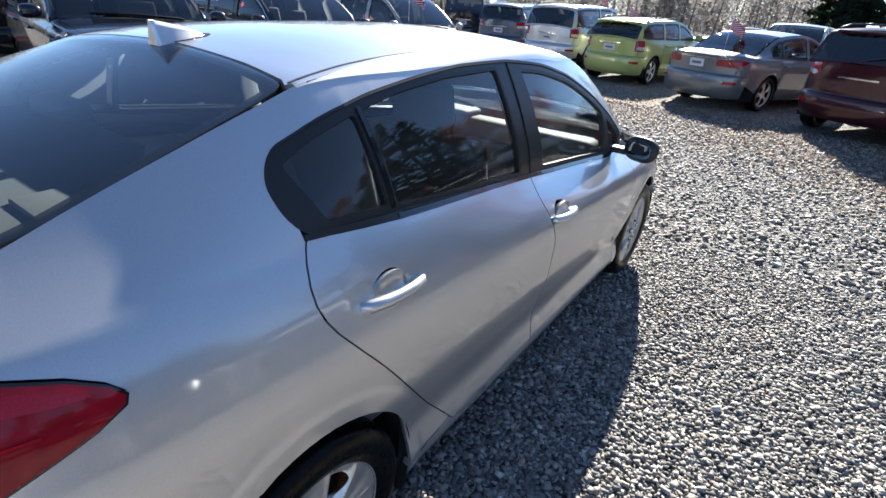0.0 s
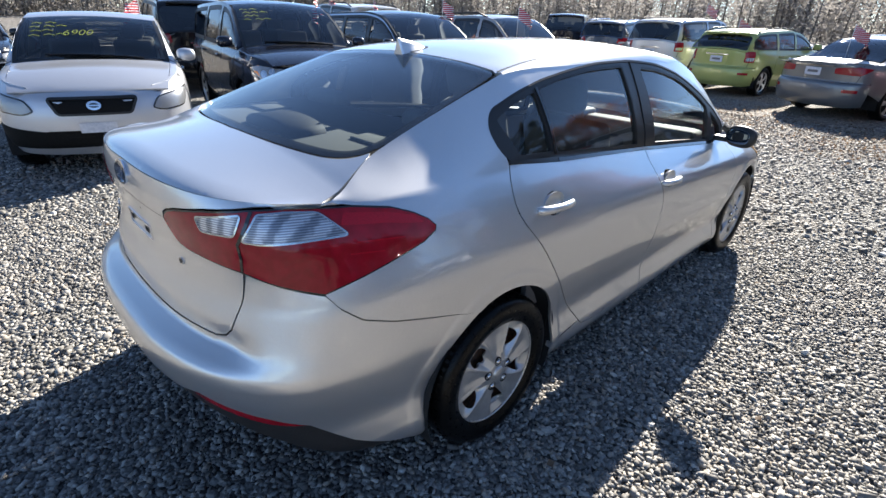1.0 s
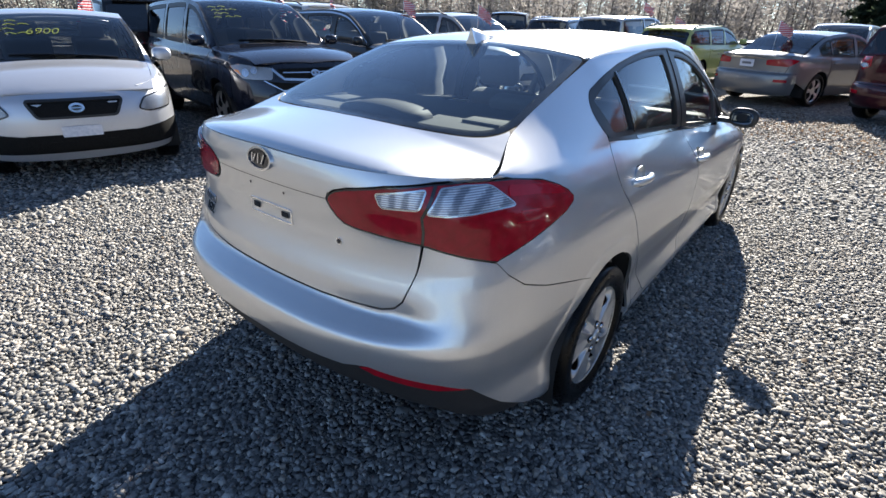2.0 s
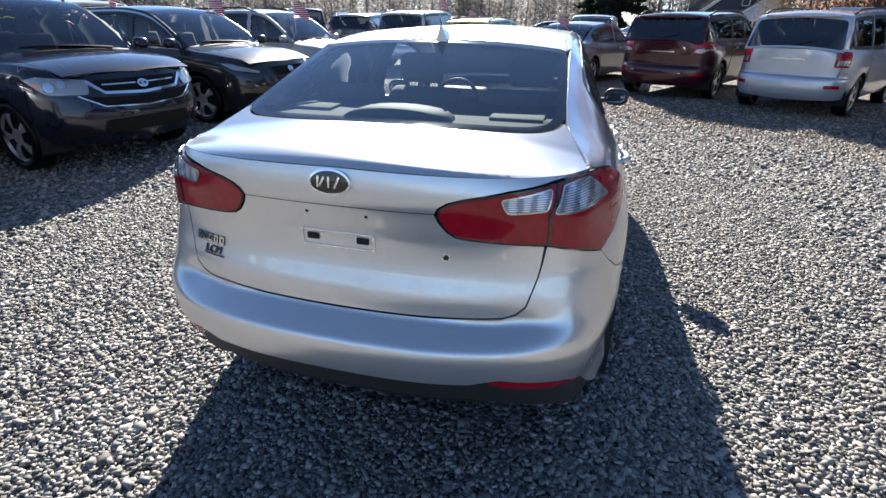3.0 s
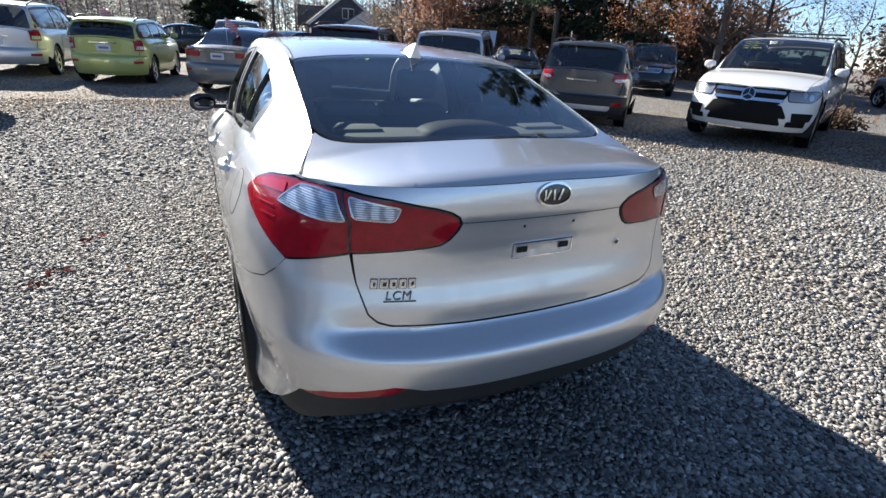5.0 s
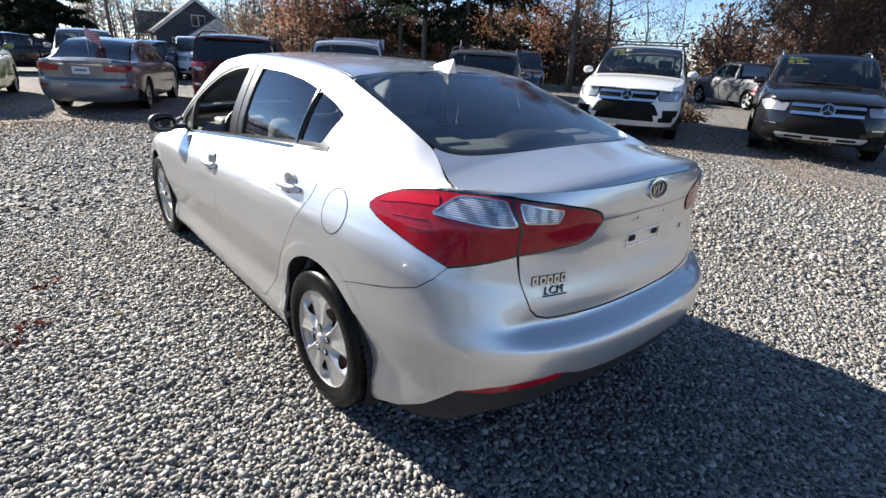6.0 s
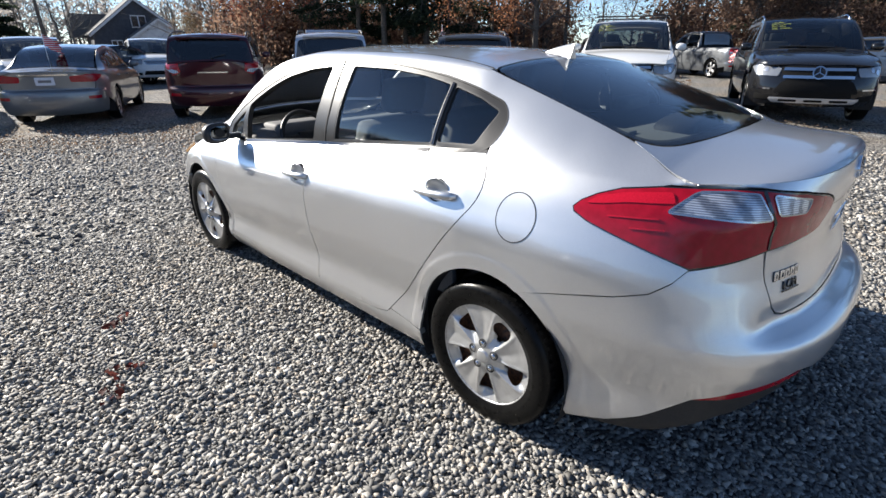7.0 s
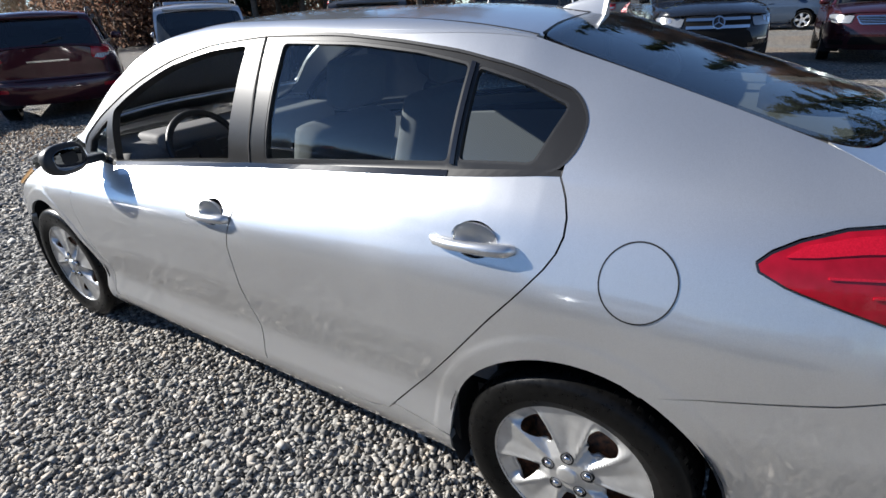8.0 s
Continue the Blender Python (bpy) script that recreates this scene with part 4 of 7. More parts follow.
    for sign in (1, -1):
        strip("roof_molding", [(sign * (s.e(y) - d), s.t(y)) for y, d in ((-1.1, 0.02), (-0.95, 0.032), (-0.8, 0.036), (-0.4, 0.038), (0, 0.036), (0.28, 0.03))], over, 0.007, BLACK_TRIM, car, 0.0012, 0.004)
    # rounded shoulder between roof skin and side pressing
    for sign in (1, -1):
        bm, last = bmesh.new(), None
        for i in range(61):
            y = -1.1 + 1.42 * i / 60
            w, e, zt = shoulder(y), s.e(y), float(s.belt(y))
            a = Vector([float(q) for q in over(e - 0.004 - 0.032 * w, s.t(y))]) + Vector((0, 0, 0.0008))
            j = Vector([float(q) for q in over(e, s.t(y))])
            c = Vector([float(q) for q in right(y, zt + 0.294 - 0.02 * w)]) + Vector((0.0007, 0, 0.0005))
            row = []
            for k in range(9):
                f = k / 8
                q = a * (1 - f) ** 2 + j * 2 * f * (1 - f) + c * f * f
                row.append(bm.verts.new((sign * q.x, q.y, q.z)))
            if last:
                for k in range(8):
                    f = (last[k], last[k + 1], row[k + 1], row[k])
                    bm.faces.new(f if sign < 0 else f[::-1]).smooth = True
            last = row
        part("roof_rail", bm, SILVER, car)
    fb = [(s.b_of_y(1.72, 0.69, 1, 1), 0.69), (s.b_of_y(1.70, 0.54, 1, 1), 0.54)] + [(s.b_of_y(y, z, 1, 1), z) for y, z in arc(wy[1], wz, ar, 40, -8, 8)] + [(s.b_of_y(1.8, 0.2, 1, 1), 0.2), (0, 0.19)]
    fb = [(0, 0.66), (s.b_of_y(2.05, 0.66, 1, 1), 0.655)] + fb
    panel("front_bumper", fb + [(-x, z) for x, z in reversed(fb) if abs(x) > 1e-6], nose, SILVER, car, 0.05, 0.02)
    # aerial fin
    bm = bmesh.new()
    rows = []
    for k in range(11):
        f = k / 10
        y = -1.098 + 0.15 * f
        h = 0.062 * (1 - f) ** 0.85
        w = 0.026 * (1 - f ** 2.2) ** 0.6 + 0.002
        z = float(over(0.0, s.t(y))[2])
        back = -0.004 * (1 - f) ** 3
        rows.append([bm.verts.new(p) for p in ((-w, y, z - 0.004), (-w * 0.62, y + back * 0.3, z + h * 0.3), (-w * 0.3, y + back * 0.7, z + h * 0.7), (-0.003, y + back, z + h), (0.003, y + back, z + h),
                                               (w * 0.3, y + back * 0.7, z + h * 0.7), (w * 0.62, y + back * 0.3, z + h * 0.3), (w, y, z - 0.004))])
    for a, c in zip(rows, rows[1:]):
        for i in range(7):
            bm.faces.new((a[i], a[i + 1], c[i + 1], c[i])).smooth = True
    bm.faces.new(rows[0])
    fin = part("aerial_fin", bm, SILVER, car, "silver shark-fin aerial")
    seal = [(0.029 * math.sqrt(max(0, 1 - abs(q) ** 2.5)) * (0.8 if q > 0 else 1), -1.017 + 0.074 * q) for q in [-1 + i / 8 for i in range(17)]]
    strip("aerial_seal", s.xt(seal + [(-x, y) for x, y in reversed(seal[1:-1])]), over, 0.004, BLACK_TRIM, fin, 0.002, 0.003, True)
    # raised lettering on the lid
    def letters(text, x, z, size, material, name, slant=0.0, wide=1.0, fat=0.0, out0=0.003):
        c = bpy.data.curves.new(name, "FONT")
        c.body, c.size, c.extrude, c.shear, c.space_character, c.offset = text, size, 0.0025, slant, wide, fat
        ob = bpy.data.objects.new("tmp", c)
        scene.collection.objects.link(ob)
        bpy.context.view_layer.update()
        me = bpy.data.meshes.new_from_object(ob.evaluated_get(bpy.context.evaluated_depsgraph_get()))
        bpy.data.objects.remove(ob)
        for v in me.vertices:
            px, pz, out = x + v.co.x, z + v.co.y, v.co.z
            bb = s.b_of_x(px, pz)
            q = tail(np.array([bb]), np.array([pz]))
            v.co = (q[0][0], q[1][0] - out - out0, q[2][0])
        me.materials.append(material)
        o = new(name, me)
        o.parent = lid
        return o
    # the raised maker's script, as plain chrome blocks on a dark edge
    for k, (wide, tall) in enumerate(((0.017, 0.026), (0.021, 0.026), (0.019, 0.026), (0.018, 0.026), (0.018, 0.026))):
        x0 = -0.506 + 0.0245 * k
        for grow, material, lift, thick in ((0.0018, GLOSS_BLACK, 0.002, 0.002), (0.0, CHROME, 0.0045, 0.0035)):
            block = [(x0 - grow, 0.774 - grow), (x0 + wide + grow, 0.774 - grow), (x0 + wide + 0.003 + grow, 0.774 + tall + grow), (x0 + 0.003 - grow, 0.774 + tall + grow)]
            core = rounded(s.xb([(x0 + 0.007, 0.780), (x0 + wide - 0.004, 0.780), (x0 + wide - 0.002, 0.792), (x0 + 0.009, 0.792)]), 0.002, 2)
            panel("lettering_block", rounded(s.xb(block), 0.003, 2), tail, material, lid, 0.02, thick, lift, (core,) if material == CHROME else ())
    letters("LCM", -0.472, 0.744, 0.033, GLOSS_BLACK, "dealer_lettering", 0.25, 1.1)
    strip("lettering_bar", s.xb([(-0.475, 0.738), (-0.39, 0.738)]), tail, 0.004, GLOSS_BLACK, lid, 0.004, 0.003)
    # shell inside the skin, floor and wheel tubs, near black with the shade painted in
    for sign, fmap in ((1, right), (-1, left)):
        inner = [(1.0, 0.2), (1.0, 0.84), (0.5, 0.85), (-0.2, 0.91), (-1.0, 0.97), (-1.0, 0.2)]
        panel("shaded_shell", s.sv(inner), fmap, DARK, car, 0.12, 0, -0.035)
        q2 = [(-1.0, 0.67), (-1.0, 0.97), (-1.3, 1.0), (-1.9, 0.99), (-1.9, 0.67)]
        panel("shaded_shell", s.sv(q2), fmap, DARK, car, 0.12, 0, -0.045)
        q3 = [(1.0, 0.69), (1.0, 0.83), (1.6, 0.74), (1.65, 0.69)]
        panel("shaded_shell", s.sv(q3), fmap, DARK, car, 0.12, 0, -0.045)
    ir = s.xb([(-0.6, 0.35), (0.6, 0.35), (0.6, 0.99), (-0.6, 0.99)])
    panel("shaded_shell", ir, tail, DARK, car, 0.1, 0, -0.04)
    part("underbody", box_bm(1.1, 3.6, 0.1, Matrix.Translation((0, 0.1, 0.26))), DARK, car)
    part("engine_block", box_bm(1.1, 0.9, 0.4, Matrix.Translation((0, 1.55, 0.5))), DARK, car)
    interior(car)
    # price figures on the windshield, too reversed to read: plain yellow strokes
    rnd = random.Random(3)
    for i in range(2):
        for k in range(4):
            x, a = 0.05 + 0.075 * k, s.t(0.5) + 0.075 * i
            strip("price_stroke", [(x, a), (x + 0.02, a - 0.03), (x + 0.045, a + 0.012), (x + 0.06, a - 0.02)], over, 0.007, YELLOW_PEN, wg, -0.003, 0.002, False, 0.02)
    return car


def seat(parent, x, y, wide, tall=0.58):
    bm = box_bm(wide, 0.5, 0.16, Matrix.Translation((x, y, 0.47)) @ pose(0, 0, 0, 6), 0.05, 3)
    st = part("seat", smooth(bm), CLOTH, parent)
    part("backrest", smooth(box_bm(wide, 0.15, tall, Matrix.Translation((x, y - 0.33, 0.47 + tall / 2)) @ pose(0, 0, 0, 16), 0.055, 3)), CLOTH, st)
    part("headrest", smooth(box_bm(0.26, 0.1, 0.17, Matrix.Translation((x, y - 0.47, 0.53 + tall + 0.06)) @ pose(0, 0, 0, 12), 0.04, 3)), CLOTH, st)
    return st


def interior(car):
    for x in (-0.34, 0.34):
        seat(car, x, 0.17, 0.48, 0.61)
    for x in (-0.36, 0.36):
        seat(car, x, -0.76, 0.54, 0.53)
    part("floor_mat", box_bm(1.36, 2.3, 0.04, Matrix.Translation((0, -0.1, 0.3))), CLOTH, car)
    bm = box_bm(1.36, 0.42, 0.2, Matrix.Translation((0, 0.99, 0.82)), 0.06, 3)
    box_bm(0.4, 0.3, 0.4, Matrix.Translation((0, 0.85, 0.62)), 0.05, 2, bm)
    box_bm(0.4, 0.2, 0.09, Matrix.Translation((-0.34, 0.87, 0.91)), 0.035, 3, bm)
    part("dashboard", smooth(bm), DASH_GREY, car)
    bm = bmesh.new()
    ring = [(0.18 * math.cos(k * math.tau / 32), 0.18 * math.sin(k * math.tau / 32), 0) for k in range(33)]
    tube_bm(ring, 0.016, 8, bm, caps=False)
    box_bm(0.34, 0.05, 0.02, Matrix(), 0.008, 2, bm)
    box_bm(0.12, 0.11, 0.03, Matrix.Translation((0, -0.01, 0)), 0.012, 2, bm)
    bm.transform(Matrix.Translation((-0.36, 0.69, 0.86)) @ pose(0, 0, 0, 66))
    part("steering_wheel", bm, BLACK_TRIM, car)
    part("parcel_shelf", smooth(box_bm(1.16, 0.56, 0.05, Matrix.Translation((0, -1.50, 1.118)) @ pose(0, 0, 0, 2), 0.015)), SHELF, car, "grey felt parcel shelf")
    hump = [(0.20 * math.cos(k * math.pi / 12), 0.075 * math.sin(k * math.pi / 12) ** 0.7) for k in range(13)]
    bm = bmesh.new()
    ends = [[bm.verts.new((x * f, y, 1.13 + z * f * 0.75)) for x, z in hump] for y, f in ((-1.735, 0.9), (-1.725, 1.0), (-1.60, 1.0), (-1.57, 0.7))]
    for m, n in zip(ends, ends[1:]):
        for k in range(12):
            bm.faces.new((m[k], m[k + 1], n[k + 1], n[k])).smooth = True
    bm.faces.new(ends[0]), bm.faces.new(ends[-1][::-1])
    bmesh.ops.recalc_face_normals(bm, faces=bm.faces)
    part("high_brake_lamp", bm, INTAKE, car, "low arched high-mounted brake lamp")
    for x in (-0.42, 0.42):
        part("speaker_grille", smooth(box_bm(0.2, 0.13, 0.012, Matrix.Translation((x, -1.52, 1.146)) @ pose(0, 0, 0, 2), 0.005)), SHELF, car)
    for sign in (1, -1):
        part("door_card", box_bm(0.03, 1.95, 0.5, Matrix.Translation((sign * 0.775, -0.1, 0.63)) @ pose(0, 0, 0, -4), 0.01), DASH_GREY, car)
    bm = box_bm(0.24, 0.03, 0.06, Matrix.Translation((0, 0.50, 1.31)), 0.012)
    part("interior_mirror", bm, BLACK_TRIM, car)


hero()

# ---- the other cars ----
def swell(x, y):
    """How far the lot rises, in a low swell by the far end of the aisle."""
    return 0.28 * np.exp(-((x - 10.0) / 3.2) ** 2 - ((y - 1.6) / 3.0) ** 2)


def car_shape(kind, L, W, H, wb, fo, belt, nose, rear_belt):
    yf, yr, w = wb / 2 + fo, wb / 2 + fo - L, W / 2
    cowl = yf - (0.27 if kind == "sedan" else 0.245) * L
    if kind == "sedan":
        top = [(yr + 0.04, rear_belt), (yr + 0.13 * L, rear_belt + 0.03), (yr + 0.155 * L, rear_belt + 0.07), (yr + 0.30 * L, H - 0.07), (yr + 0.36 * L, H - 0.03), (yr + 0.46 * L, H), (yr + 0.54 * L, H - 0.03), (cowl - 0.1, belt + 0.16), (cowl, belt + 0.07)]
    elif kind == "pickup":
        top = [(yr + 0.04, rear_belt), (yr + 0.385 * L, rear_belt + 0.005), (yr + 0.40 * L, rear_belt + 0.08), (yr + 0.425 * L, H - 0.1), (yr + 0.46 * L, H - 0.02), (yr + 0.53 * L, H), (yr + 0.61 * L, H - 0.05), (cowl - 0.1, belt + 0.16), (cowl, belt + 0.05)]
    else:
        slope = 0.055 if kind == "hatch" else 0.03
        top = [(yr + 0.05, rear_belt), (yr + 0.10, rear_belt + 0.12), (yr + 0.07 + slope * L, H - 0.16), (yr + 0.09 + slope * L, H - 0.11), (yr + 0.2 + slope * L, H - 0.06), (yr + 0.35 * L, H - 0.01), (yr + 0.47 * L, H), (yr + 0.57 * L, H - 0.04), (cowl - 0.12, belt + 0.18), (cowl, belt + 0.07)]
    top += [(cowl + 0.45 * (yf - cowl), (belt + 0.07) * 0.5 + nose * 0.5 + 0.04), (yf - 0.16, nose + 0.01), (yf - 0.04, nose - 0.08)]
    mid = w * (0.70 if kind == "sedan" else 0.74)
    if kind == "sedan":
        edge = [(yr, w * 0.8), (yr + 0.12 * L, w * 0.8), (yr + 0.2 * L, w * 0.74), (yr + 0.33 * L, mid), (yr + 0.5 * L, mid), (cowl, w * 0.82), (yf, w * 0.75)]
    elif kind == "pickup":
        edge = [(yr, w * 0.9), (yr + 0.37 * L, w * 0.9), (yr + 0.42 * L, mid), (yr + 0.6 * L, mid), (cowl, w * 0.84), (yf, w * 0.78)]
    else:
        edge = [(yr, w * 0.82), (yr + 0.12, w * 0.8), (yr + 0.3, mid), (yr + 0.55 * L, mid), (cowl, w * 0.83), (yf, w * 0.75)]
    low = 0.2 if kind in ("sedan", "hatch") else 0.27
    s = Shape(w=w, sill=low,
              prof=[(0, 0.91), (0.12, 0.955), (0.38, 1), (0.66, 1), (0.84, 0.985), (0.93, 0.96), (1, 0.915)],
              belt=[(yr, rear_belt), (yr + 0.5, rear_belt), (-0.2, belt + 0.4 * (rear_belt - belt)), (cowl - 0.1, belt), (cowl + 0.5 * (yf - cowl), belt * 0.5 + nose * 0.5), (yf, nose - 0.06)],
              rear=[(low, yr + 0.12), (low + 0.12, yr + 0.02), (0.5, yr), (0.62, yr + 0.01), (0.69, yr + 0.07), (0.88, yr + 0.06), (rear_belt, yr + 0.05)],
              front=[(low, yf - 0.12), (low + 0.15, yf - 0.02), (0.55, yf), (0.72, yf - 0.03), (max(nose, 0.78), yf - 0.13)],
              top=top, edge=edge, drop=[(yr, 0.05), (0, 0.035), (yf, 0.05)], ya=(yr + 0.95, yf - 0.95), nm=(4.2, 2.6), taper=0.03, bulge=0.02)
    s.yf, s.yr, s.cowl, s.low, s.H, s.L = yf, yr, cowl, low, H, L
    return s


TRIM_OF = {"black": BLACK_TRIM, "chrome": CHROME}


def parked_car(name, m, label, kind, skin, L, W, H, wb, fo, belt, nose, rear_belt, r=0.34, lamps="wide", grille="bars", rails=False, lower=None, step=0.085, spokes=5,
               plate=True, price="", badge=False, bars=False, category="car", pen=False, amber=False, hood_open=False, band=False, skid="", tail_skid=False, bright_line=False, swept=False):
    s = car_shape(kind, L, W, H, wb, fo, belt, nose, rear_belt)
    car = thing(name, m, label, category, "cars parked on the lot")
    yf, yr, cowl, low = s.yf, s.yr, s.cowl, s.low
    lower = lower or skin
    wy = (-wb / 2, wb / 2)
    ar = r + 0.055
    sedan = kind == "sedan"
    cab_rear = yr + 0.155 * L if sedan else yr + 0.405 * L if kind == "pickup" else yr + 0.06
    core = (0, 0, 0.7)
    d0, d1, d2 = cowl - 0.03, cowl - 1.08, max(cowl - 2.0, wy[0] + 0.12)
    if kind == "pickup":
        d2 = max(cab_rear + 0.02, cowl - 1.95)
    roof_end = yr + 0.315 * L if sedan else cab_rear + 0.16 if kind == "pickup" else yr + 0.12 + (0.055 if kind == "hatch" else 0.03) * L
    ws_top = yr + (0.55 if sedan else 0.62 if kind == "pickup" else 0.58) * L

    def bel(y):
        return float(s.belt(y))

    def rail(y):
        return float(s.top(y) - s.drop(y))
    for sign in (1, -1):
        f = s.side(sign)
        lo = low + 0.06
        tops = [(float(y), bel(y) + 0.298) for y in np.linspace(d0 + 0.003, yf - 0.2, 8)]
        body = [(d0 + 0.003, lo - 0.04), (d0 + 0.003, bel(d0))]
        if wy[1] + ar > yf - 0.5:
            cutout = [p for p in arc(wy[1], r, ar, 60, 190, 10) if p[0] < yf - 0.5]
        else:
            cutout = [(yf - 0.5, 0.55)] + arc(wy[1], r, ar, math.degrees(math.asin(min(0.95, (0.55 - r) / ar))), 190, 10)
        fender = s.sv(body) + tops + [(yf - 0.2, bel(yf - 0.2) + 0.004), (yf - 0.35, bel(yf - 0.35) + 0.004), (yf - 0.497, bel(yf - 0.5) + 0.004), (yf - 0.5, bel(yf - 0.5) - 0.02)] + s.sv(cutout)
        panel("fender", fender, f, skin, car, step)
        fd = panel("front_door", s.sv([(d0 - 0.003, lo), (d0 - 0.003, bel(d0)), ((d0 + d1) / 2, bel((d0 + d1) / 2)), (d1 + 0.003, bel(d1)), (d1 + 0.003, lo)]), f, skin, car, step)
        if kind == "pickup":
            rear_door = [(d1 - 0.003, lo), (d1 - 0.003, bel(d1)), (d2, bel(d2)), (d2, lo)]
        else:
            cut = [p for p in reversed(arc(wy[0], r, ar, 5, 70, 6))]
            rear_door = [(d1 - 0.003, lo), (d1 - 0.003, bel(d1)), ((d1 + d2) / 2, bel((d1 + d2) / 2)), (d2 - 0.1, bel(d2 - 0.1))] + [p for p in cut if p[0] > d2 - 0.1 and p[1] > lo] + [(wy[0] + ar + 0.02, lo)]
        rd = panel("rear_door", s.sv(rear_door), f, skin, car, step)
        for dy, ob in ((d1 + 0.16, fd), (d2 + 0.08, rd)):
            hz = bel(dy) - 0.12
            x0 = float(f(np.array([dy]), np.array([hz]))[0][0])
            part("door_handle", smooth(box_bm(0.03, 0.2, 0.03, Matrix.Translation((x0 + sign * 0.016, dy, hz)), 0.012)), skin, ob)
        panel("sill", s.sv([(wy[1] - ar + 0.02, low + 0.01), (wy[1] - ar + 0.02, lo - 0.005), (wy[0] + ar - 0.02, lo - 0.005), (wy[0] + ar - 0.02, low + 0.01)]), f, lower, car, 0.2, 0.03)
        qy = d2 - 0.106 if kind != "pickup" else d2 - 0.006
        q = [(qy, bel(qy)), ((qy + yr + 0.55) / 2, bel((qy + yr + 0.55) / 2)), (yr + 0.42, bel(yr + 0.42)), (yr + 0.42, 0.5)]
        q += [p for p in reversed(arc(wy[0], r, ar, 20 if kind != "pickup" else -10, 175, 14)) if p[0] > yr + 0.43 and (kind == "pickup" or p[0] < qy - 0.01)]
        if kind == "pickup":
            q += [(qy, lo)]
        q = s.sv(q)
        if sedan:
            q = [(cab_rear + 0.02, bel(cab_rear) + 0.001), (cab_rear, bel(cab_rear) + 0.298)] + [(float(y), bel(y) + 0.298) for y in np.linspace(cab_rear - 0.05, yr + 0.12, 6)] + [(yr + 0.12, bel(yr + 0.12) + 0.004), (yr + 0.42, bel(yr + 0.42) + 0.004)] + q[2:] + [q[0]]
        panel("quarter_panel", q, f, skin, car, step)
        # glasshouse
        ys = np.linspace(cab_rear, cowl - 0.04, 16)
        outline = [(float(y), bel(y) + 0.001) for y in ys[::-1]] + [(float(y), max(bel(y) + 0.004, rail(y) - 0.002)) for y in ys]
        panes = []
        for a, c in ((d0 - 0.14, d1 + 0.05), (d1 - 0.05, d2 + (0.0 if sedan else 0.04)), (d2 - (0.03 if sedan else 0.06), cab_rear + (0.38 if sedan else 0.26))):
            if a - c < 0.15 or kind == "pickup" and c < cab_rear:
                continue
            yy = np.linspace(a, c, 7)
            lowline = [(float(y), bel(y) + 0.03) for y in yy]
            upline = [(float(y), rail(y) - 0.075) for y in yy[::-1] if rail(y) - 0.075 > bel(y) + 0.06]
            if len(upline) > 2:
                panes.append(rounded(lowline + upline, 0.03, 3))
        panel("glasshouse", s.sv(outline), f, skin, car, 0.07, 0.02, 0, [s.sv(p) for p in panes])
        for p in panes:
            panel("window", s.sv(p), f, GLASS_DARK if p is not panes[0] and kind == "suv" else GLASS_FAR, car, 0.12, 0, -0.008)
            strip("window_seal", s.sv(p), f, 0.03, BLACK_TRIM, car, 0.001, 0.012, True, 0.1)
        if bright_line:
            a, c = d0 - 0.06, cab_rear + (0.34 if kind != "suv" else 0.22)
            yy = np.linspace(a, c, 12)
            line = [(float(y), bel(y) + 0.012) for y in yy] + [(float(y), rail(y) - 0.045) for y in yy[::-1] if rail(y) - 0.045 > bel(y) + 0.03]
            strip("window_molding", s.sv(rounded(line, 0.03, 2)), f, 0.016, CHROME, car, 0.003, 0.006, True, 0.08)
        # mirror
        bm = bmesh.new()
        bmesh.ops.create_uvsphere(bm, u_segments=14, v_segments=8, radius=1)
        for v in bm.verts:
            v.co = (0.1 * math.copysign(abs(v.co.x) ** 0.7, v.co.x), (0.07 if v.co.y > 0 else 0.025) * v.co.y, 0.07 * math.copysign(abs(v.co.z) ** 0.7, v.co.z))
        smooth(bm).transform(Matrix.Translation((sign * (W / 2 + 0.04), d0 - 0.12, belt + 0.10)))
        mi = part("door_mirror", bm, skin, fd)
        part("mirror_foot", box_bm(0.12, 0.05, 0.03, Matrix.Translation((sign * (W / 2 - 0.01), d0 - 0.1, belt + 0.05)), 0.01), BLACK_TRIM, mi)
        for k in (0, 1):
            wheel(car, W / 2 - 0.135, wy[k], r, 0.22, ALLOY, spokes, sign, "alloy", None, False)
            bm = bmesh.new()
            rows = [[bm.verts.new((sign * x, y, z)) for x in (W / 2 - 0.03, W / 2 - 0.36)] for y, z in arc(wy[k], r, ar + 0.015, -20, 200, 14)]
            for a, c in zip(rows, rows[1:]):
                bm.faces.new((a[0], a[1], c[1], c[0])).smooth = True
            bm.faces.new([q[1] for q in rows])
            part("wheel_housing", bm, DARK, car)
        if rails:
            yy = np.linspace(roof_end + 0.1, ws_top - 0.15, 8)
            pts = [(sign * (s.e(y) - 0.02), float(y), rail(y) + (0.055 if 0 < i < 7 else 0.0)) for i, y in enumerate(yy)]
            part("roof_rail", tube_bm(pts, 0.018, 6), CHROME if rails == "chrome" else BLACK_TRIM, car)
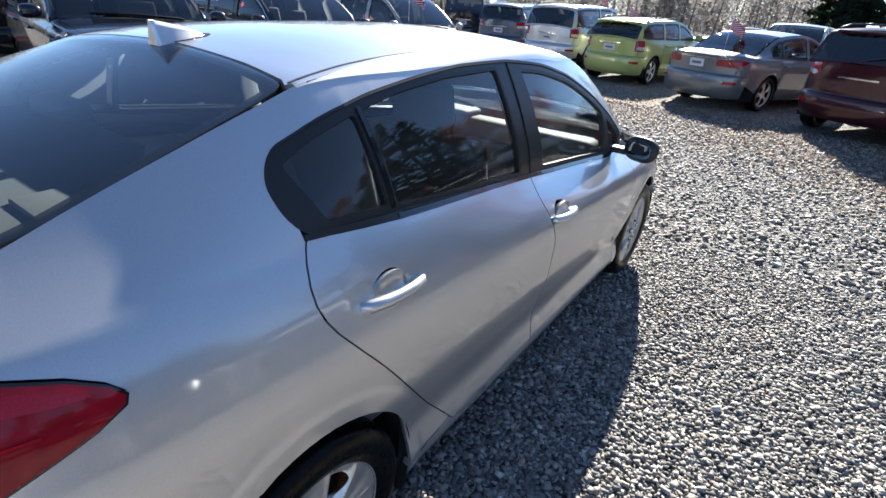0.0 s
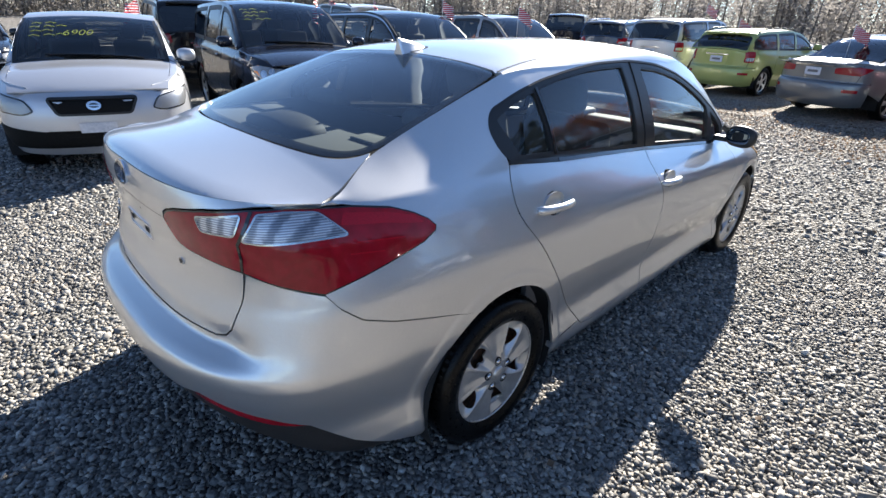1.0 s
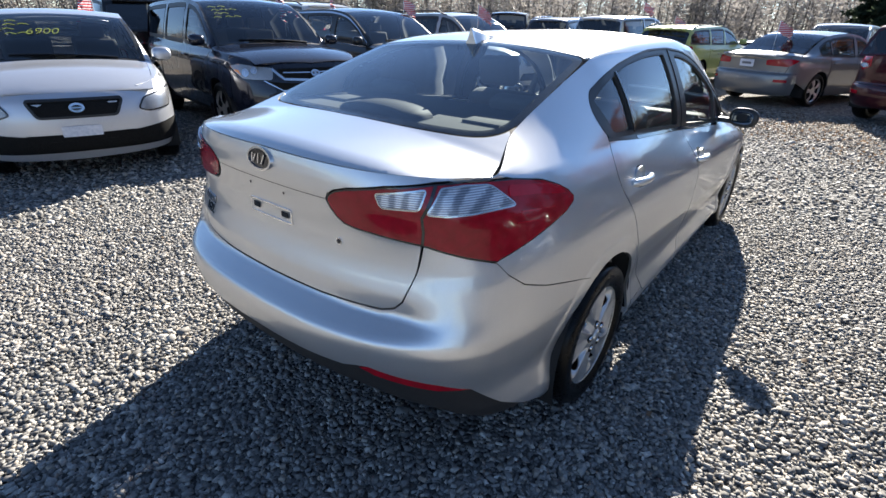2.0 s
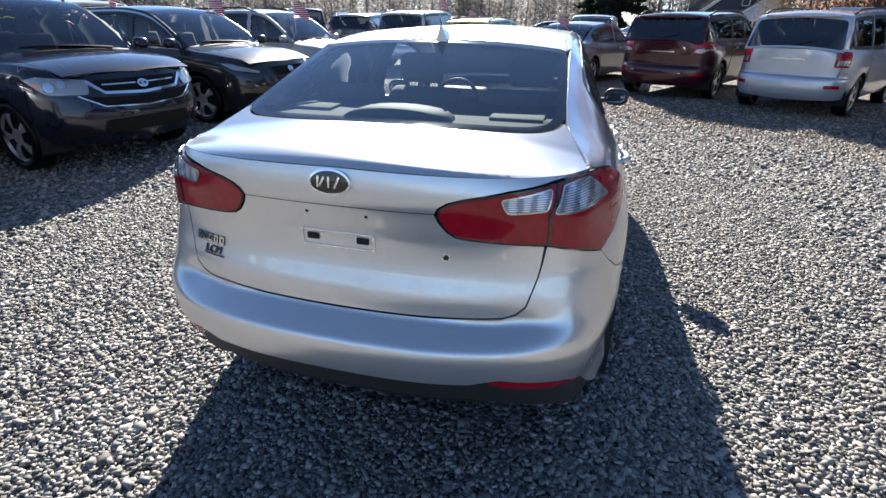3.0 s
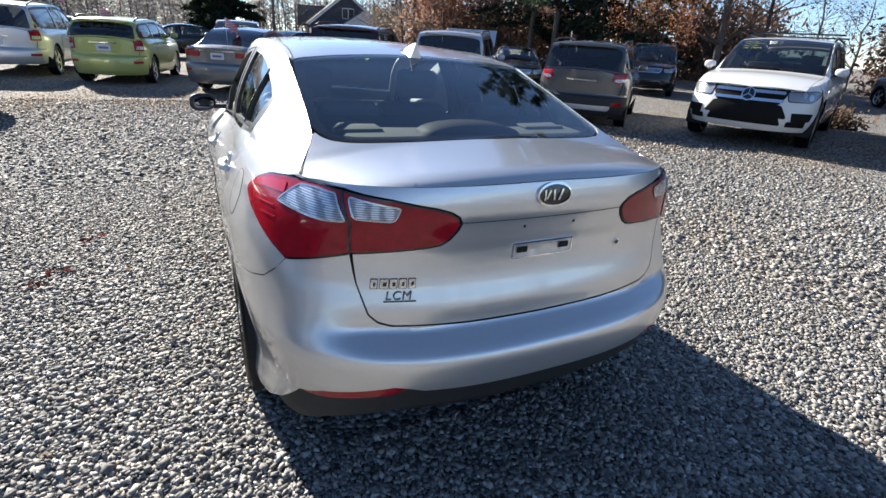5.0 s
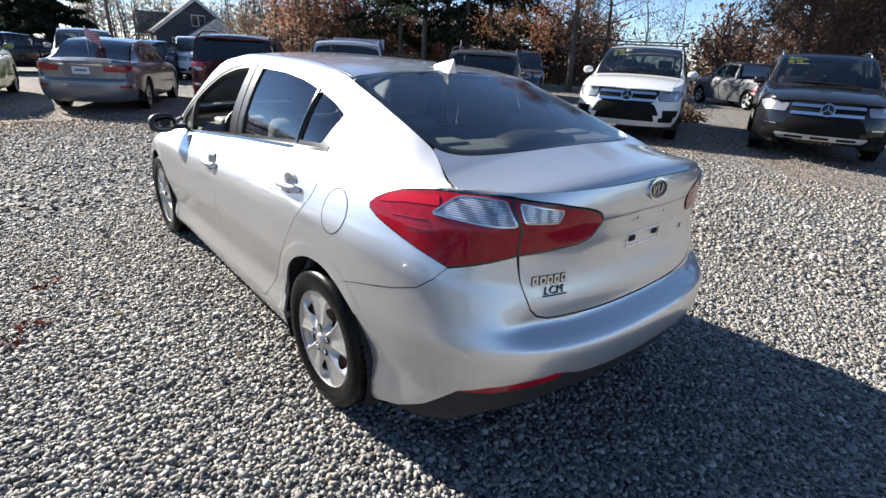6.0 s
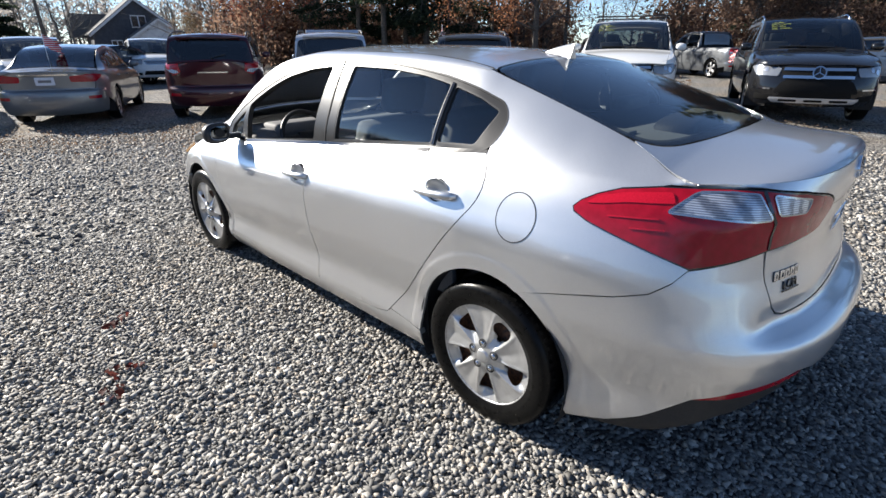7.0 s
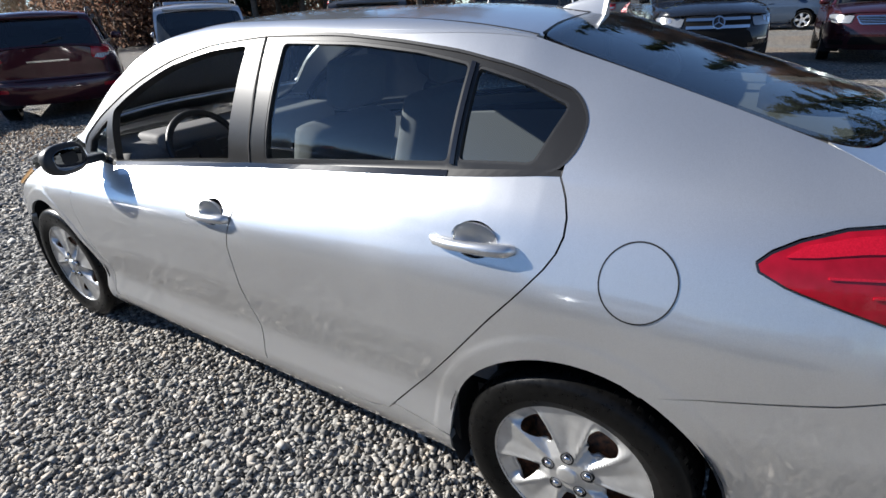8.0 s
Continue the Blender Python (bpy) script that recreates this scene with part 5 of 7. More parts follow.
        # tail lamps
        if lamps == "wide":
            lp = [(s.b_of_x(0.42 * W / 2, 0.84), 0.81), (s.b_of_x(0.42 * W / 2, 0.84), 0.91), (s.b_of_y(yr + 0.22, 0.96), 0.95), (s.b_of_y(yr + 0.42, 0.93), 0.92), (s.b_of_y(yr + 0.25, 0.83), 0.80)]
        elif lamps == "tall":
            lp = [(s.b_of_x(0.70 * W / 2, 0.9), rear_belt - 0.27), (s.b_of_x(0.72 * W / 2, 0.9), rear_belt - 0.03), (s.b_of_y(yr + 0.36, 1.0), rear_belt - 0.03), (s.b_of_y(yr + 0.34, 0.8), rear_belt - 0.27)]
        else:
            lp = [(s.b_of_x(0.60 * W / 2, 0.95), 0.95), (s.b_of_x(0.66 * W / 2, 0.95), rear_belt - 0.03), (s.b_of_y(yr + 0.2, 1.02), rear_belt - 0.01), (s.b_of_y(yr + 0.42, 1.04), rear_belt - 0.03), (s.b_of_y(yr + 0.2, 0.9), 0.88)]
        lp = rounded(lp, 0.03, 3)
        lob = panel("tail_lamp", lp if sign > 0 else flip(lp), s.tail, RED_LENS, car, 0.06, 0.02, 0.008, label="red tail lamp")
        cl = shrink(lp, 0.035)
        if lamps != "wide":
            cl = [(x, z * 0.45 + 0.55 * min(q[1] for q in cl)) for x, z in cl]
            panel("clear_lens", cl if sign > 0 else flip(cl), s.tail, CLEAR_LENS, lob, 0.08, 0.004, 0.012)
        # head lamps
        hz = nose - 0.13
        hp = [(s.b_of_x(0.56 * W / 2, hz, 1), hz - 0.09), (s.b_of_x(0.53 * W / 2, hz, 1), hz + 0.06), (s.b_of_y(yf - 0.38, hz + 0.08, 1, 1), hz + 0.10), (s.b_of_y(yf - 0.52, hz + 0.06, 1, 1), hz + 0.07), (s.b_of_y(yf - 0.30, hz - 0.06, 1, 1), hz - 0.08)]
        if band:
            hp = [(s.b_of_x(0.66 * W / 2, 0.6, 1), 0.60), (s.b_of_x(0.55 * W / 2, 0.64, 1), 0.635), (s.b_of_x(0.62 * W / 2, 0.74, 1), 0.735), (s.b_of_y(yf - 0.36, 0.78, 1, 1), 0.79), (s.b_of_y(yf - 0.52, 0.78, 1, 1), 0.80), (s.b_of_y(yf - 0.30, 0.63, 1, 1), 0.62)]
        if swept:
            hp = [(s.b_of_x(0.62 * W / 2, hz, 1), hz - 0.05), (s.b_of_x(0.60 * W / 2, hz, 1), hz + 0.0), (s.b_of_y(yf - 0.40, hz + 0.09, 1, 1), hz + 0.105), (s.b_of_y(yf - 0.60, hz + 0.1, 1, 1), hz + 0.115), (s.b_of_y(yf - 0.35, hz + 0.02, 1, 1), hz + 0.0)]
        hp = rounded(hp, 0.04 if not swept else 0.02, 3)
        hob = panel("headlamp", hp if sign > 0 else flip(hp), s.nose, GLOSS_BLACK, car, 0.06, 0.02, 0.006, label="clear headlamp in a dark surround")
        hin = shrink(hp, 0.012)
        panel("lamp_lens", hin if sign > 0 else flip(hin), s.nose, HEAD_LENS, hob, 0.05, 0.006, 0.011)
        if step < 0.08 and kind != "hatch":
            cx, cz = sum(q[0] for q in hp) / len(hp), sum(q[1] for q in hp) / len(hp)
            for off, rad in ((0.055, 0.05), (-0.05, 0.042)):
                bowl = [(cx + off + rad * math.cos(k * math.tau / 18), cz - 0.25 * off + rad * math.sin(k * math.tau / 18)) for k in range(18)]
                bowl = bowl if sign > 0 else flip(bowl)
                bo = panel("lamp_bowl", bowl, s.nose, LAMP_BOWL, hob, 0.03, 0.004, 0.013)
                strip("bowl_ring", bowl, s.nose, 0.006, DASH_GREY, bo, 0.0145, 0.003, True, 0.03)
        if amber:
            ap = [(s.b_of_y(yf - 0.50, hz + 0.06, 1, 1), hz + 0.06), (s.b_of_y(yf - 0.38, hz + 0.08, 1, 1), hz + 0.09), (s.b_of_y(yf - 0.33, hz - 0.02, 1, 1), hz - 0.03)]
            panel("side_marker", ap if sign > 0 else flip(ap), s.nose, AMBER, hob, 0.08, 0.004, 0.012)
        fo_p = rounded([(s.b_of_x(0.62 * W / 2, 0.42, 1), 0.38), (s.b_of_x(0.62 * W / 2, 0.42, 1), 0.46), (s.b_of_x(0.86 * W / 2, 0.45, 1), 0.48), (s.b_of_x(0.86 * W / 2, 0.4, 1), 0.38)], 0.02, 3)
        panel("fog_lamp_recess", fo_p if sign > 0 else flip(fo_p), s.nose, INTAKE, car, 0.08, 0.004, 0.004)
    # tail
    be = s.b_of_y(yr + 0.415, 0.8)
    bb = s.b_of_y(yr + 0.415, 0.5)
    zt = [s.b_of_y(yr + 0.415, 1.0)]
    upper = [(-be, 0.665), (0, 0.665), (be, 0.665), (zt[0], float(s.belt(yr + 0.415))), (zt[0] * 0.5, rear_belt - 0.004), (0, rear_belt - 0.004), (-zt[0] * 0.5, rear_belt - 0.004), (-zt[0], float(s.belt(yr + 0.415)))]
    tg = panel("tailgate", upper, s.tail, skin, car, step)
    by = [p for p in arc(wy[0], r, ar, 178, 120, 6) if p[0] < yr + 0.415]
    bump = [(s.b_of_y(y, z), z) for y, z in by] + [(bb, 0.655)]
    half = [(0, low + 0.02), (s.b_of_y(yr + 0.30, low + 0.02), low + 0.04)] + (bump if by else [(bb, low + 0.06), (bb, 0.655)])
    panel("rear_bumper", half + [(-x, z) for x, z in reversed(half) if abs(x) > 1e-6], s.tail, lower, car, step, 0.03, 0.004)
    strip("tailgate_gap", s.xb([(-0.78 * W / 2, 0.68), (0.78 * W / 2, 0.68)]), s.tail, 0.012, DARK, tg, 0.003, 0.003, False, 0.1)
    for sign in (1, -1):
        strip("tailgate_gap", s.xb([(sign * 0.79 * W / 2, 0.68), (sign * 0.80 * W / 2, rear_belt - 0.02)]), s.tail, 0.01, DARK, tg, 0.003, 0.003, False, 0.1)
    for sign in (1, -1):
        rp = rounded(s.xb([(sign * 0.66 * W / 2, 0.5), (sign * 0.86 * W / 2, 0.5), (sign * 0.86 * W / 2, 0.555), (sign * 0.66 * W / 2, 0.555)]), 0.012, 2)
        panel("bumper_reflector", rp, s.tail, RED_LENS, tg, 0.08, 0.004, 0.01)
    if tail_skid:
        panel("tail_skid", rounded(s.xb([(-0.62 * W / 2, 0.40), (0.62 * W / 2, 0.40), (0.66 * W / 2, 0.49), (-0.66 * W / 2, 0.49)]), 0.03, 3), s.tail, PALE_SILVER, tg, 0.1, 0.006, 0.012)
    if plate:
        panel("number_plate", rounded(s.xb([(-0.15, 0.76), (0.15, 0.76), (0.15, 0.90), (-0.15, 0.90)]), 0.01), s.tail, WHITE_PLATE, tg, 0.1, 0.006, 0.012)
        strip("plate_bar", s.xb([(-0.10, 0.83), (0.10, 0.83)]), s.tail, 0.045, DASH_GREY, tg, 0.0145, 0.002, False, 0.1)
    strip("chrome_strip", s.xb([(-0.28 - 0.1 * sedan, 0.94), (0.28 + 0.1 * sedan, 0.94)]), s.tail, 0.025, CHROME, tg, 0.02, 0.02, False, 0.1)
    # nose
    fe = s.b_of_y(yf - 0.495, 0.7, 1, 1)
    ny = [p for p in arc(wy[1], r, ar, 2, 58, 7) if p[0] > yf - 0.49]
    half = [(0, low + 0.01), (s.b_of_y(yf - 0.42, low + 0.03, 1, 1), low + 0.03)] + ([(s.b_of_y(y, z, 1, 1), z) for y, z in ny] or [(s.b_of_y(yf - 0.495, 0.4, 1, 1), 0.4)]) + [(s.b_of_y(yf - 0.495, 0.62, 1, 1), 0.62), (s.b_of_y(yf - 0.495, bel(yf - 0.495), 1, 1), bel(yf - 0.495))]
    half += [(s.b_of_y(yf - 0.3, bel(yf - 0.3), 1, 1), bel(yf - 0.3)), (s.b_of_x(0.62 * W / 2, nose - 0.045, 1), nose - 0.046), (s.b_of_x(0.4 * W / 2, nose - 0.03, 1), nose - 0.033), (0, nose - 0.026)]
    fa = panel("front_bumper", half + [(-x, z) for x, z in reversed(half) if abs(x) > 1e-6], s.nose, skin, car, step, 0.03)
    gz = nose - 0.14
    gw = {"small": 0.42, "twin": 0.56}.get(grille, 0.5) * W / 2
    gu, gd = (0.10, 0.13) if grille == "twin" else (0.055, 0.085)
    gp = rounded(s.xb([(-gw, gz + gu), (-gw * 0.82, gz - gd), (gw * 0.82, gz - gd), (gw, gz + gu)], 1), 0.03, 3)
    gr = panel("grille", gp, s.nose, INTAKE, fa, 0.1, 0.006, 0.006, label="dark grille")
    if grille == "wing":
        strip("grille_wing", s.xb([(-gw * 1.12, gz + 0.05), (-gw * 0.86, gz - 0.062), (0, gz - 0.085), (gw * 0.86, gz - 0.062), (gw * 1.12, gz + 0.05)], 1), s.nose, 0.026, CHROME, gr, 0.014, 0.014, False, 0.06)
        strip("grille_bar", s.xb([(-gw * 0.86, gz + 0.01), (0, gz + 0.004), (gw * 0.86, gz + 0.01)], 1), s.nose, 0.012, CHROME, gr, 0.012, 0.012, False, 0.1)
        smile = s.xb([(-gw * 1.35, gz - 0.075), (-gw * 0.95, gz - 0.185), (0, gz - 0.21), (gw * 0.95, gz - 0.185), (gw * 1.35, gz - 0.075)], 1)
        strip("lower_molding", smile, s.nose, 0.012, CHROME, gr, 0.012, 0.008, False, 0.06)
        panel("lower_grille", smile + s.xb([(gw * 0.9, gz - 0.10), (0, gz - 0.118), (-gw * 0.9, gz - 0.10)], 1), s.nose, INTAKE, gr, 0.1, 0.004, 0.005)
    elif grille != "twin":
        strip("grille_frame", gp, s.nose, 0.02, CHROME if grille != "small" else BLACK_TRIM, gr, 0.014, 0.02, True, 0.1)
    for k in range(2 if grille == "twin" else 4 if grille == "bars" else 0):
        dz = (0.045, -0.075)[k] if grille == "twin" else 0.03 - 0.028 * k
        strip("grille_bar", s.xb([(-gw * 0.9, gz + dz), (0, gz + dz), (gw * 0.9, gz + dz)], 1), s.nose, 0.045 if grille == "twin" else 0.01, CHROME, gr, 0.018, 0.012, False, 0.1)
    if badge:
        rr = 0.092 if grille == "twin" else 0.05
        ring_pts = [(rr * math.cos(k * math.tau / 24), gz - 0.01 + rr * (1 if grille == "twin" else 0.6) * math.sin(k * math.tau / 24)) for k in range(24)]
        bg = panel("badge", ring_pts, s.nose, GLOSS_BLACK, gr, 0.05, 0.01, 0.028)
        strip("badge_ring", ring_pts, s.nose, 0.018, CHROME, bg, 0.034, 0.012, True, 0.03)
        for ang in ((90, 210, 330) if grille == "twin" else (60, 120, 240, 300) if grille == "wing" else (0, 180)):
            strip("badge_stroke", [(0, gz - 0.01), (rr * math.cos(radians(ang)), gz - 0.01 + rr * (1 if grille == "twin" else 0.6) * math.sin(radians(ang)))], s.nose, 0.012, CHROME, bg, 0.034, 0.008, False, 0.05)
    ip = rounded(s.xb([(-0.55 * W / 2, low + 0.12), (0.55 * W / 2, low + 0.12), (0.5 * W / 2, low + 0.26), (-0.5 * W / 2, low + 0.26)], 1), 0.03, 3)
    panel("lower_intake", ip, s.nose, INTAKE, fa, 0.1, 0.006, 0.006)
    if band:
        for sign in (1, -1):
            bp = [(s.b_of_x(0.3 * W / 2, 0.4, 1), 0.30), (s.b_of_x(0.34 * W / 2, 0.44, 1), 0.44), (s.b_of_y(yf - 0.3, 0.5, 1, 1), 0.50), (s.b_of_y(yf - 0.45, 0.5, 1, 1), 0.50), (s.b_of_y(yf - 0.42, 0.3, 1, 1), 0.30)]
            panel("bumper_band", bp if sign > 0 else flip(bp), s.nose, INTAKE, fa, 0.1, 0.006, 0.009)
        panel("bumper_band", s.xb([(-0.3 * W / 2, 0.30), (0.3 * W / 2, 0.30), (0.3 * W / 2, 0.40), (-0.3 * W / 2, 0.40)], 1), s.nose, INTAKE, fa, 0.1, 0.006, 0.009)
    if skid:
        sk = skid == "plate" and panel("skid_plate", rounded(s.xb([(-0.6 * W / 2, low + 0.075), (0.6 * W / 2, low + 0.075), (0.66 * W / 2, low + 0.155), (-0.66 * W / 2, low + 0.155)], 1), 0.03, 3), s.nose, PALE_SILVER, fa, 0.1, 0.01, 0.016, label="bright skid plate with dark slots")
        for x in (-0.36, 0.0, 0.36) if sk else ():
            panel("slot", rounded(s.xb([(x - 0.13, low + 0.098), (x + 0.13, low + 0.098), (x + 0.13, low + 0.13), (x - 0.13, low + 0.13)], 1), 0.012, 2), s.nose, INTAKE, sk, 0.1, 0.004, 0.021)
        for sign in (1, -1):
            if skid == "inlets":
                inlet = rounded(s.xb([(0.68 * W / 2, 0.46), (0.90 * W / 2, 0.48), (0.92 * W / 2, 0.60), (0.66 * W / 2, 0.60)], 1), 0.02, 2)
                panel("side_inlet", inlet if sign > 0 else flip(inlet), s.nose, INTAKE, fa, 0.1, 0.006, 0.008)
                continue
            strip("fog_strip", s.xb([(sign * 0.66 * W / 2, 0.56), (sign * 0.9 * W / 2, 0.57)], 1), s.nose, 0.022, CHROME, fa, 0.014, 0.012, False, 0.1)
        panel("lower_grille", rounded(s.xb([(-0.62 * W / 2, 0.50), (0.62 * W / 2, 0.50), (0.50 * W / 2, 0.70), (-0.50 * W / 2, 0.70)], 1), 0.05, 3), s.nose, INTAKE, fa, 0.1, 0.006, 0.007)
    if plate and grille == "small":
        panel("number_plate", rounded(s.xb([(-0.15, 0.44), (0.15, 0.44), (0.15, 0.53), (-0.15, 0.53)], 1), 0.01), s.nose, WHITE_PLATE, fa, 0.1, 0.006, 0.016)
    # top
    def both(pts):
        return s.xt(pts + [(-x, y) for x, y in reversed(pts) if x > 1e-6])
    ys = [float(y) for y in np.linspace(roof_end, ws_top, 7)]
    panel("roof", both([(0, ys[0])] + [(s.e(y, 0.002), y) for y in ys] + [(0, ys[-1])]), s.roof, skin, car, 0.12)
    ys = [float(y) for y in np.linspace(ws_top + 0.01, cowl - 0.03, 5)]
    wg = panel("windshield", both([(0, ys[0])] + [(s.e(y, 0.03), y) for y in ys] + [(0, ys[-1] + 0.04)]), s.roof, GLASS_FAR, car, 0.15, 0)
    strip("windshield_seal", both([(0, ys[0])] + [(s.e(y, 0.02), y) for y in ys] + [(0, ys[-1] + 0.04)]), s.roof, 0.05, BLACK_TRIM, wg, -0.002, 0.012, True, 0.15)
    if not hood_open:
        ys = [float(y) for y in np.linspace(cowl + 0.0, yf - 0.17, 6)]
        bo = panel("bonnet", both([(0, ys[0] + 0.03)] + [(s.e(y, 0.004), y) for y in ys] + [(0, yf - 0.1)]), s.roof, skin, car, 0.1, 0.015, 0.002)
        if step < 0.08:
            for sign in (1, -1):
                strip("bonnet_ridge", [(sign * w * W, s.t(cowl + f * (yf - cowl))) for w, f in ((0.36, 0.06), (0.33, 0.3), (0.29, 0.55), (0.245, 0.8))], s.roof, 0.03, skin, bo, 0.0015, 0.005, False, 0.08)
        strip("wiper", [(-0.55 * W / 2, s.t(cowl - 0.03)), (0.5 * W / 2, s.t(cowl - 0.06))], s.roof, 0.012, BLACK_TRIM, wg, 0.014, 0.012, False, 0.15)
    else:
        bm = box_bm(W * 0.78, 1.0, 0.04, Matrix.Translation((0, cowl + 0.05, belt + 0.1)) @ pose(0, 0, 0, 40) @ Matrix.Translation((0, 0.5, 0)), 0.015)
        part("bonnet", bm, skin, car, "raised bonnet")
        part("engine", box_bm(W * 0.7, 0.8, 0.3, Matrix.Translation((0, cowl + 0.5, belt - 0.25)), 0.04), PLASTIC, car)
    if sedan or kind == "pickup":
        if sedan:
            ys = [float(y) for y in np.linspace(cab_rear + 0.02, roof_end - 0.01, 5)]
            rg = panel("rear_window", both([(0, ys[0] - 0.03)] + [(s.e(y, 0.03), y) for y in ys] + [(0, ys[-1])]), s.roof, GLASS_FAR, car, 0.12, 0)
        ys = [float(y) for y in np.linspace(yr + 0.08, cab_rear - 0.02, 5)]
        panel("trunk_top" if sedan else "bed_cover", both([(0, yr + 0.055)] + [(s.e(y, 0.004), y) for y in ys] + [(0, ys[-1] - 0.02)]), s.roof, skin if sedan else PLASTIC, car, 0.1)
        if kind == "pickup":
            t0, t1 = s.t(cab_rear - 0.01), s.t(roof_end)
            panel("rear_window", rounded([(-0.6, t0 + 0.12), (0.6, t0 + 0.12), (0.56, t1 - 0.12), (-0.56, t1 - 0.12)], 0.05), s.roof, GLASS_FAR, car, 0.15, 0, 0.006)
            panel("cab_back", [(-0.66, t0), (0.66, t0), (0.62, t1), (-0.62, t1)], s.roof, skin, car, 0.12)
    else:
        t0, t1 = s.t(yr + 0.055), s.t(roof_end - 0.005)
        ta, tb = t0 + 0.06 * (t1 - t0), t0 + 0.86 * (t1 - t0)
        w0, w1 = W / 2 * 0.80, W / 2 * 0.71
        pane = rounded([(-w0, ta), (w0, ta), (w1, tb), (-w1, tb)], 0.06, 3)
        ee = [(s.e(float(np.interp(t, s.tt, s.ty)), 0.002), t) for t in np.linspace(t0, t1, 6)]
        tu = panel("tailgate_frame", ee + [(-x, t) for x, t in reversed(ee)], s.roof, skin, tg, 0.1, 0.02, 0, (pane,))
        panel("rear_window", pane, s.roof, GLASS_DARK, tu, 0.15, 0, -0.004)
        strip("rear_wiper", [(0.0, ta + 0.02), (0.28, ta + 0.10)], s.roof, 0.02, BLACK_TRIM, tu, 0.02, 0.015, False, 0.1)
        part("roof_spoiler", smooth(box_bm(W * 0.6, 0.12, 0.035, Matrix.Translation((0, roof_end - 0.06, rail(roof_end) + 0.01)), 0.012)), skin, tu)
    # inside: tub and seats
    part("inner_tub", box_bm(W * 0.74, (cowl - cab_rear) - 0.5, 0.4, Matrix.Translation((0, (cowl + cab_rear) / 2 + 0.1, low + 0.3)), 0.05), CLOTH, car)
    part("underbody", box_bm(W * 0.62, L * 0.78, 0.14, Matrix.Translation((0, (yf + yr) / 2, low + 0.09)), 0.02), DARK, car)
    part("engine_bay", box_bm(W * 0.7, yf - cowl - 0.15, 0.25, Matrix.Translation((0, (yf + cowl) / 2 - 0.1, 0.52))), DARK, car)
    for sy in ((cowl - 1.3, cowl - 2.15) if kind != "pickup" else (cowl - 1.25,)):
        for x in (-0.2 * W, 0.2 * W):
            st = part("seat", smooth(box_bm(0.46, 0.14, 0.5, Matrix.Translation((x, sy, belt - 0.05)) @ pose(0, 0, 0, 14), 0.05)), CLOTH, car)
            part("headrest", smooth(box_bm(0.25, 0.09, 0.16, Matrix.Translation((x, sy - 0.08, belt + 0.28)), 0.035)), CLOTH, st)
    part("dashboard", smooth(box_bm(W * 0.74, 0.35, 0.2, Matrix.Translation((0, cowl - 0.33, belt - 0.06)), 0.05)), DASH_GREY, car)
    if bars:
        for y in ((ws_top + roof_end) / 2 + 0.45, (ws_top + roof_end) / 2 - 0.5):
            part("cross_bar", box_bm(W * 0.8, 0.06, 0.03, Matrix.Translation((0, y, rail(y) + 0.13)), 0.012), BLACK_TRIM, car)
    if pen:
        # price writing that cannot be read: plain yellow strokes
        rnd = random.Random(int(L * 100))
        t0 = s.t(ws_top) + 0.2
        for i in range(4):
            for k in range(2 + i % 2):
                x = 0.32 * W - 0.12 * k + rnd.uniform(-0.02, 0.02)
                a = t0 + 0.08 * i
                strip("price_stroke", [(x, a), (x - 0.04, a - 0.022), (x - 0.095, a + 0.01)], s.roof, 0.006, YELLOW_PEN, wg, 0.003, 0.002, False, 0.03)
    if price:
        c = bpy.data.curves.new("price", "FONT")
        c.body, c.size, c.shear, c.offset = price, 0.14, 0.25, -0.003
        ob = bpy.data.objects.new("tmp", c)
        scene.collection.objects.link(ob)
        bpy.context.view_layer.update()
        me = bpy.data.meshes.new_from_object(ob.evaluated_get(bpy.context.evaluated_depsgraph_get()))
        bpy.data.objects.remove(ob)
        for v in me.vertices:
            q = s.roof(np.array([0.27 - v.co.x]), np.array([s.t(ws_top) + 0.46 - v.co.y]))
            v.co = (float(q[0][0]), float(q[1][0]) + 0.003, float(q[2][0]) + 0.004)
        me.materials.append(YELLOW_PEN)
        ob = new("price_writing", me)
        ob.parent = wg
    return car


NAVY = paint("navy_paint", (0.011, 0.0135, 0.025), 0.3, 0.25)
CHARCOAL = paint("charcoal_paint", (0.022, 0.023, 0.025), 0.25, 0.3)
BLACK_P = paint("black_paint", (0.012, 0.012, 0.013), 0.2, 0.25)
WHITE_P = paint("white_paint", (0.74, 0.74, 0.72), 0.0, 0.35)
PALE_SILVER = paint("pale_silver_paint", (0.58, 0.60, 0.64), 0.55, 0.36)
GREY_P = paint("grey_paint", (0.12, 0.12, 0.125), 0.55, 0.33)
BEIGE_P = paint("sand_silver_paint", (0.42, 0.42, 0.41), 0.55, 0.36)
LIME_P = paint("lime_paint", (0.40, 0.44, 0.15), 0.2, 0.36)
RED_P = paint("dark_red_paint", (0.05, 0.009, 0.015), 0.4, 0.3)
WINE_P = paint("wine_paint", (0.045, 0.010, 0.014), 0.4, 0.28)
BLUE_P = paint("steel_blue_paint", (0.07, 0.10, 0.15), 0.5, 0.34)
SLATE_P = paint("slate_paint", (0.19, 0.20, 0.21), 0.55, 0.34)

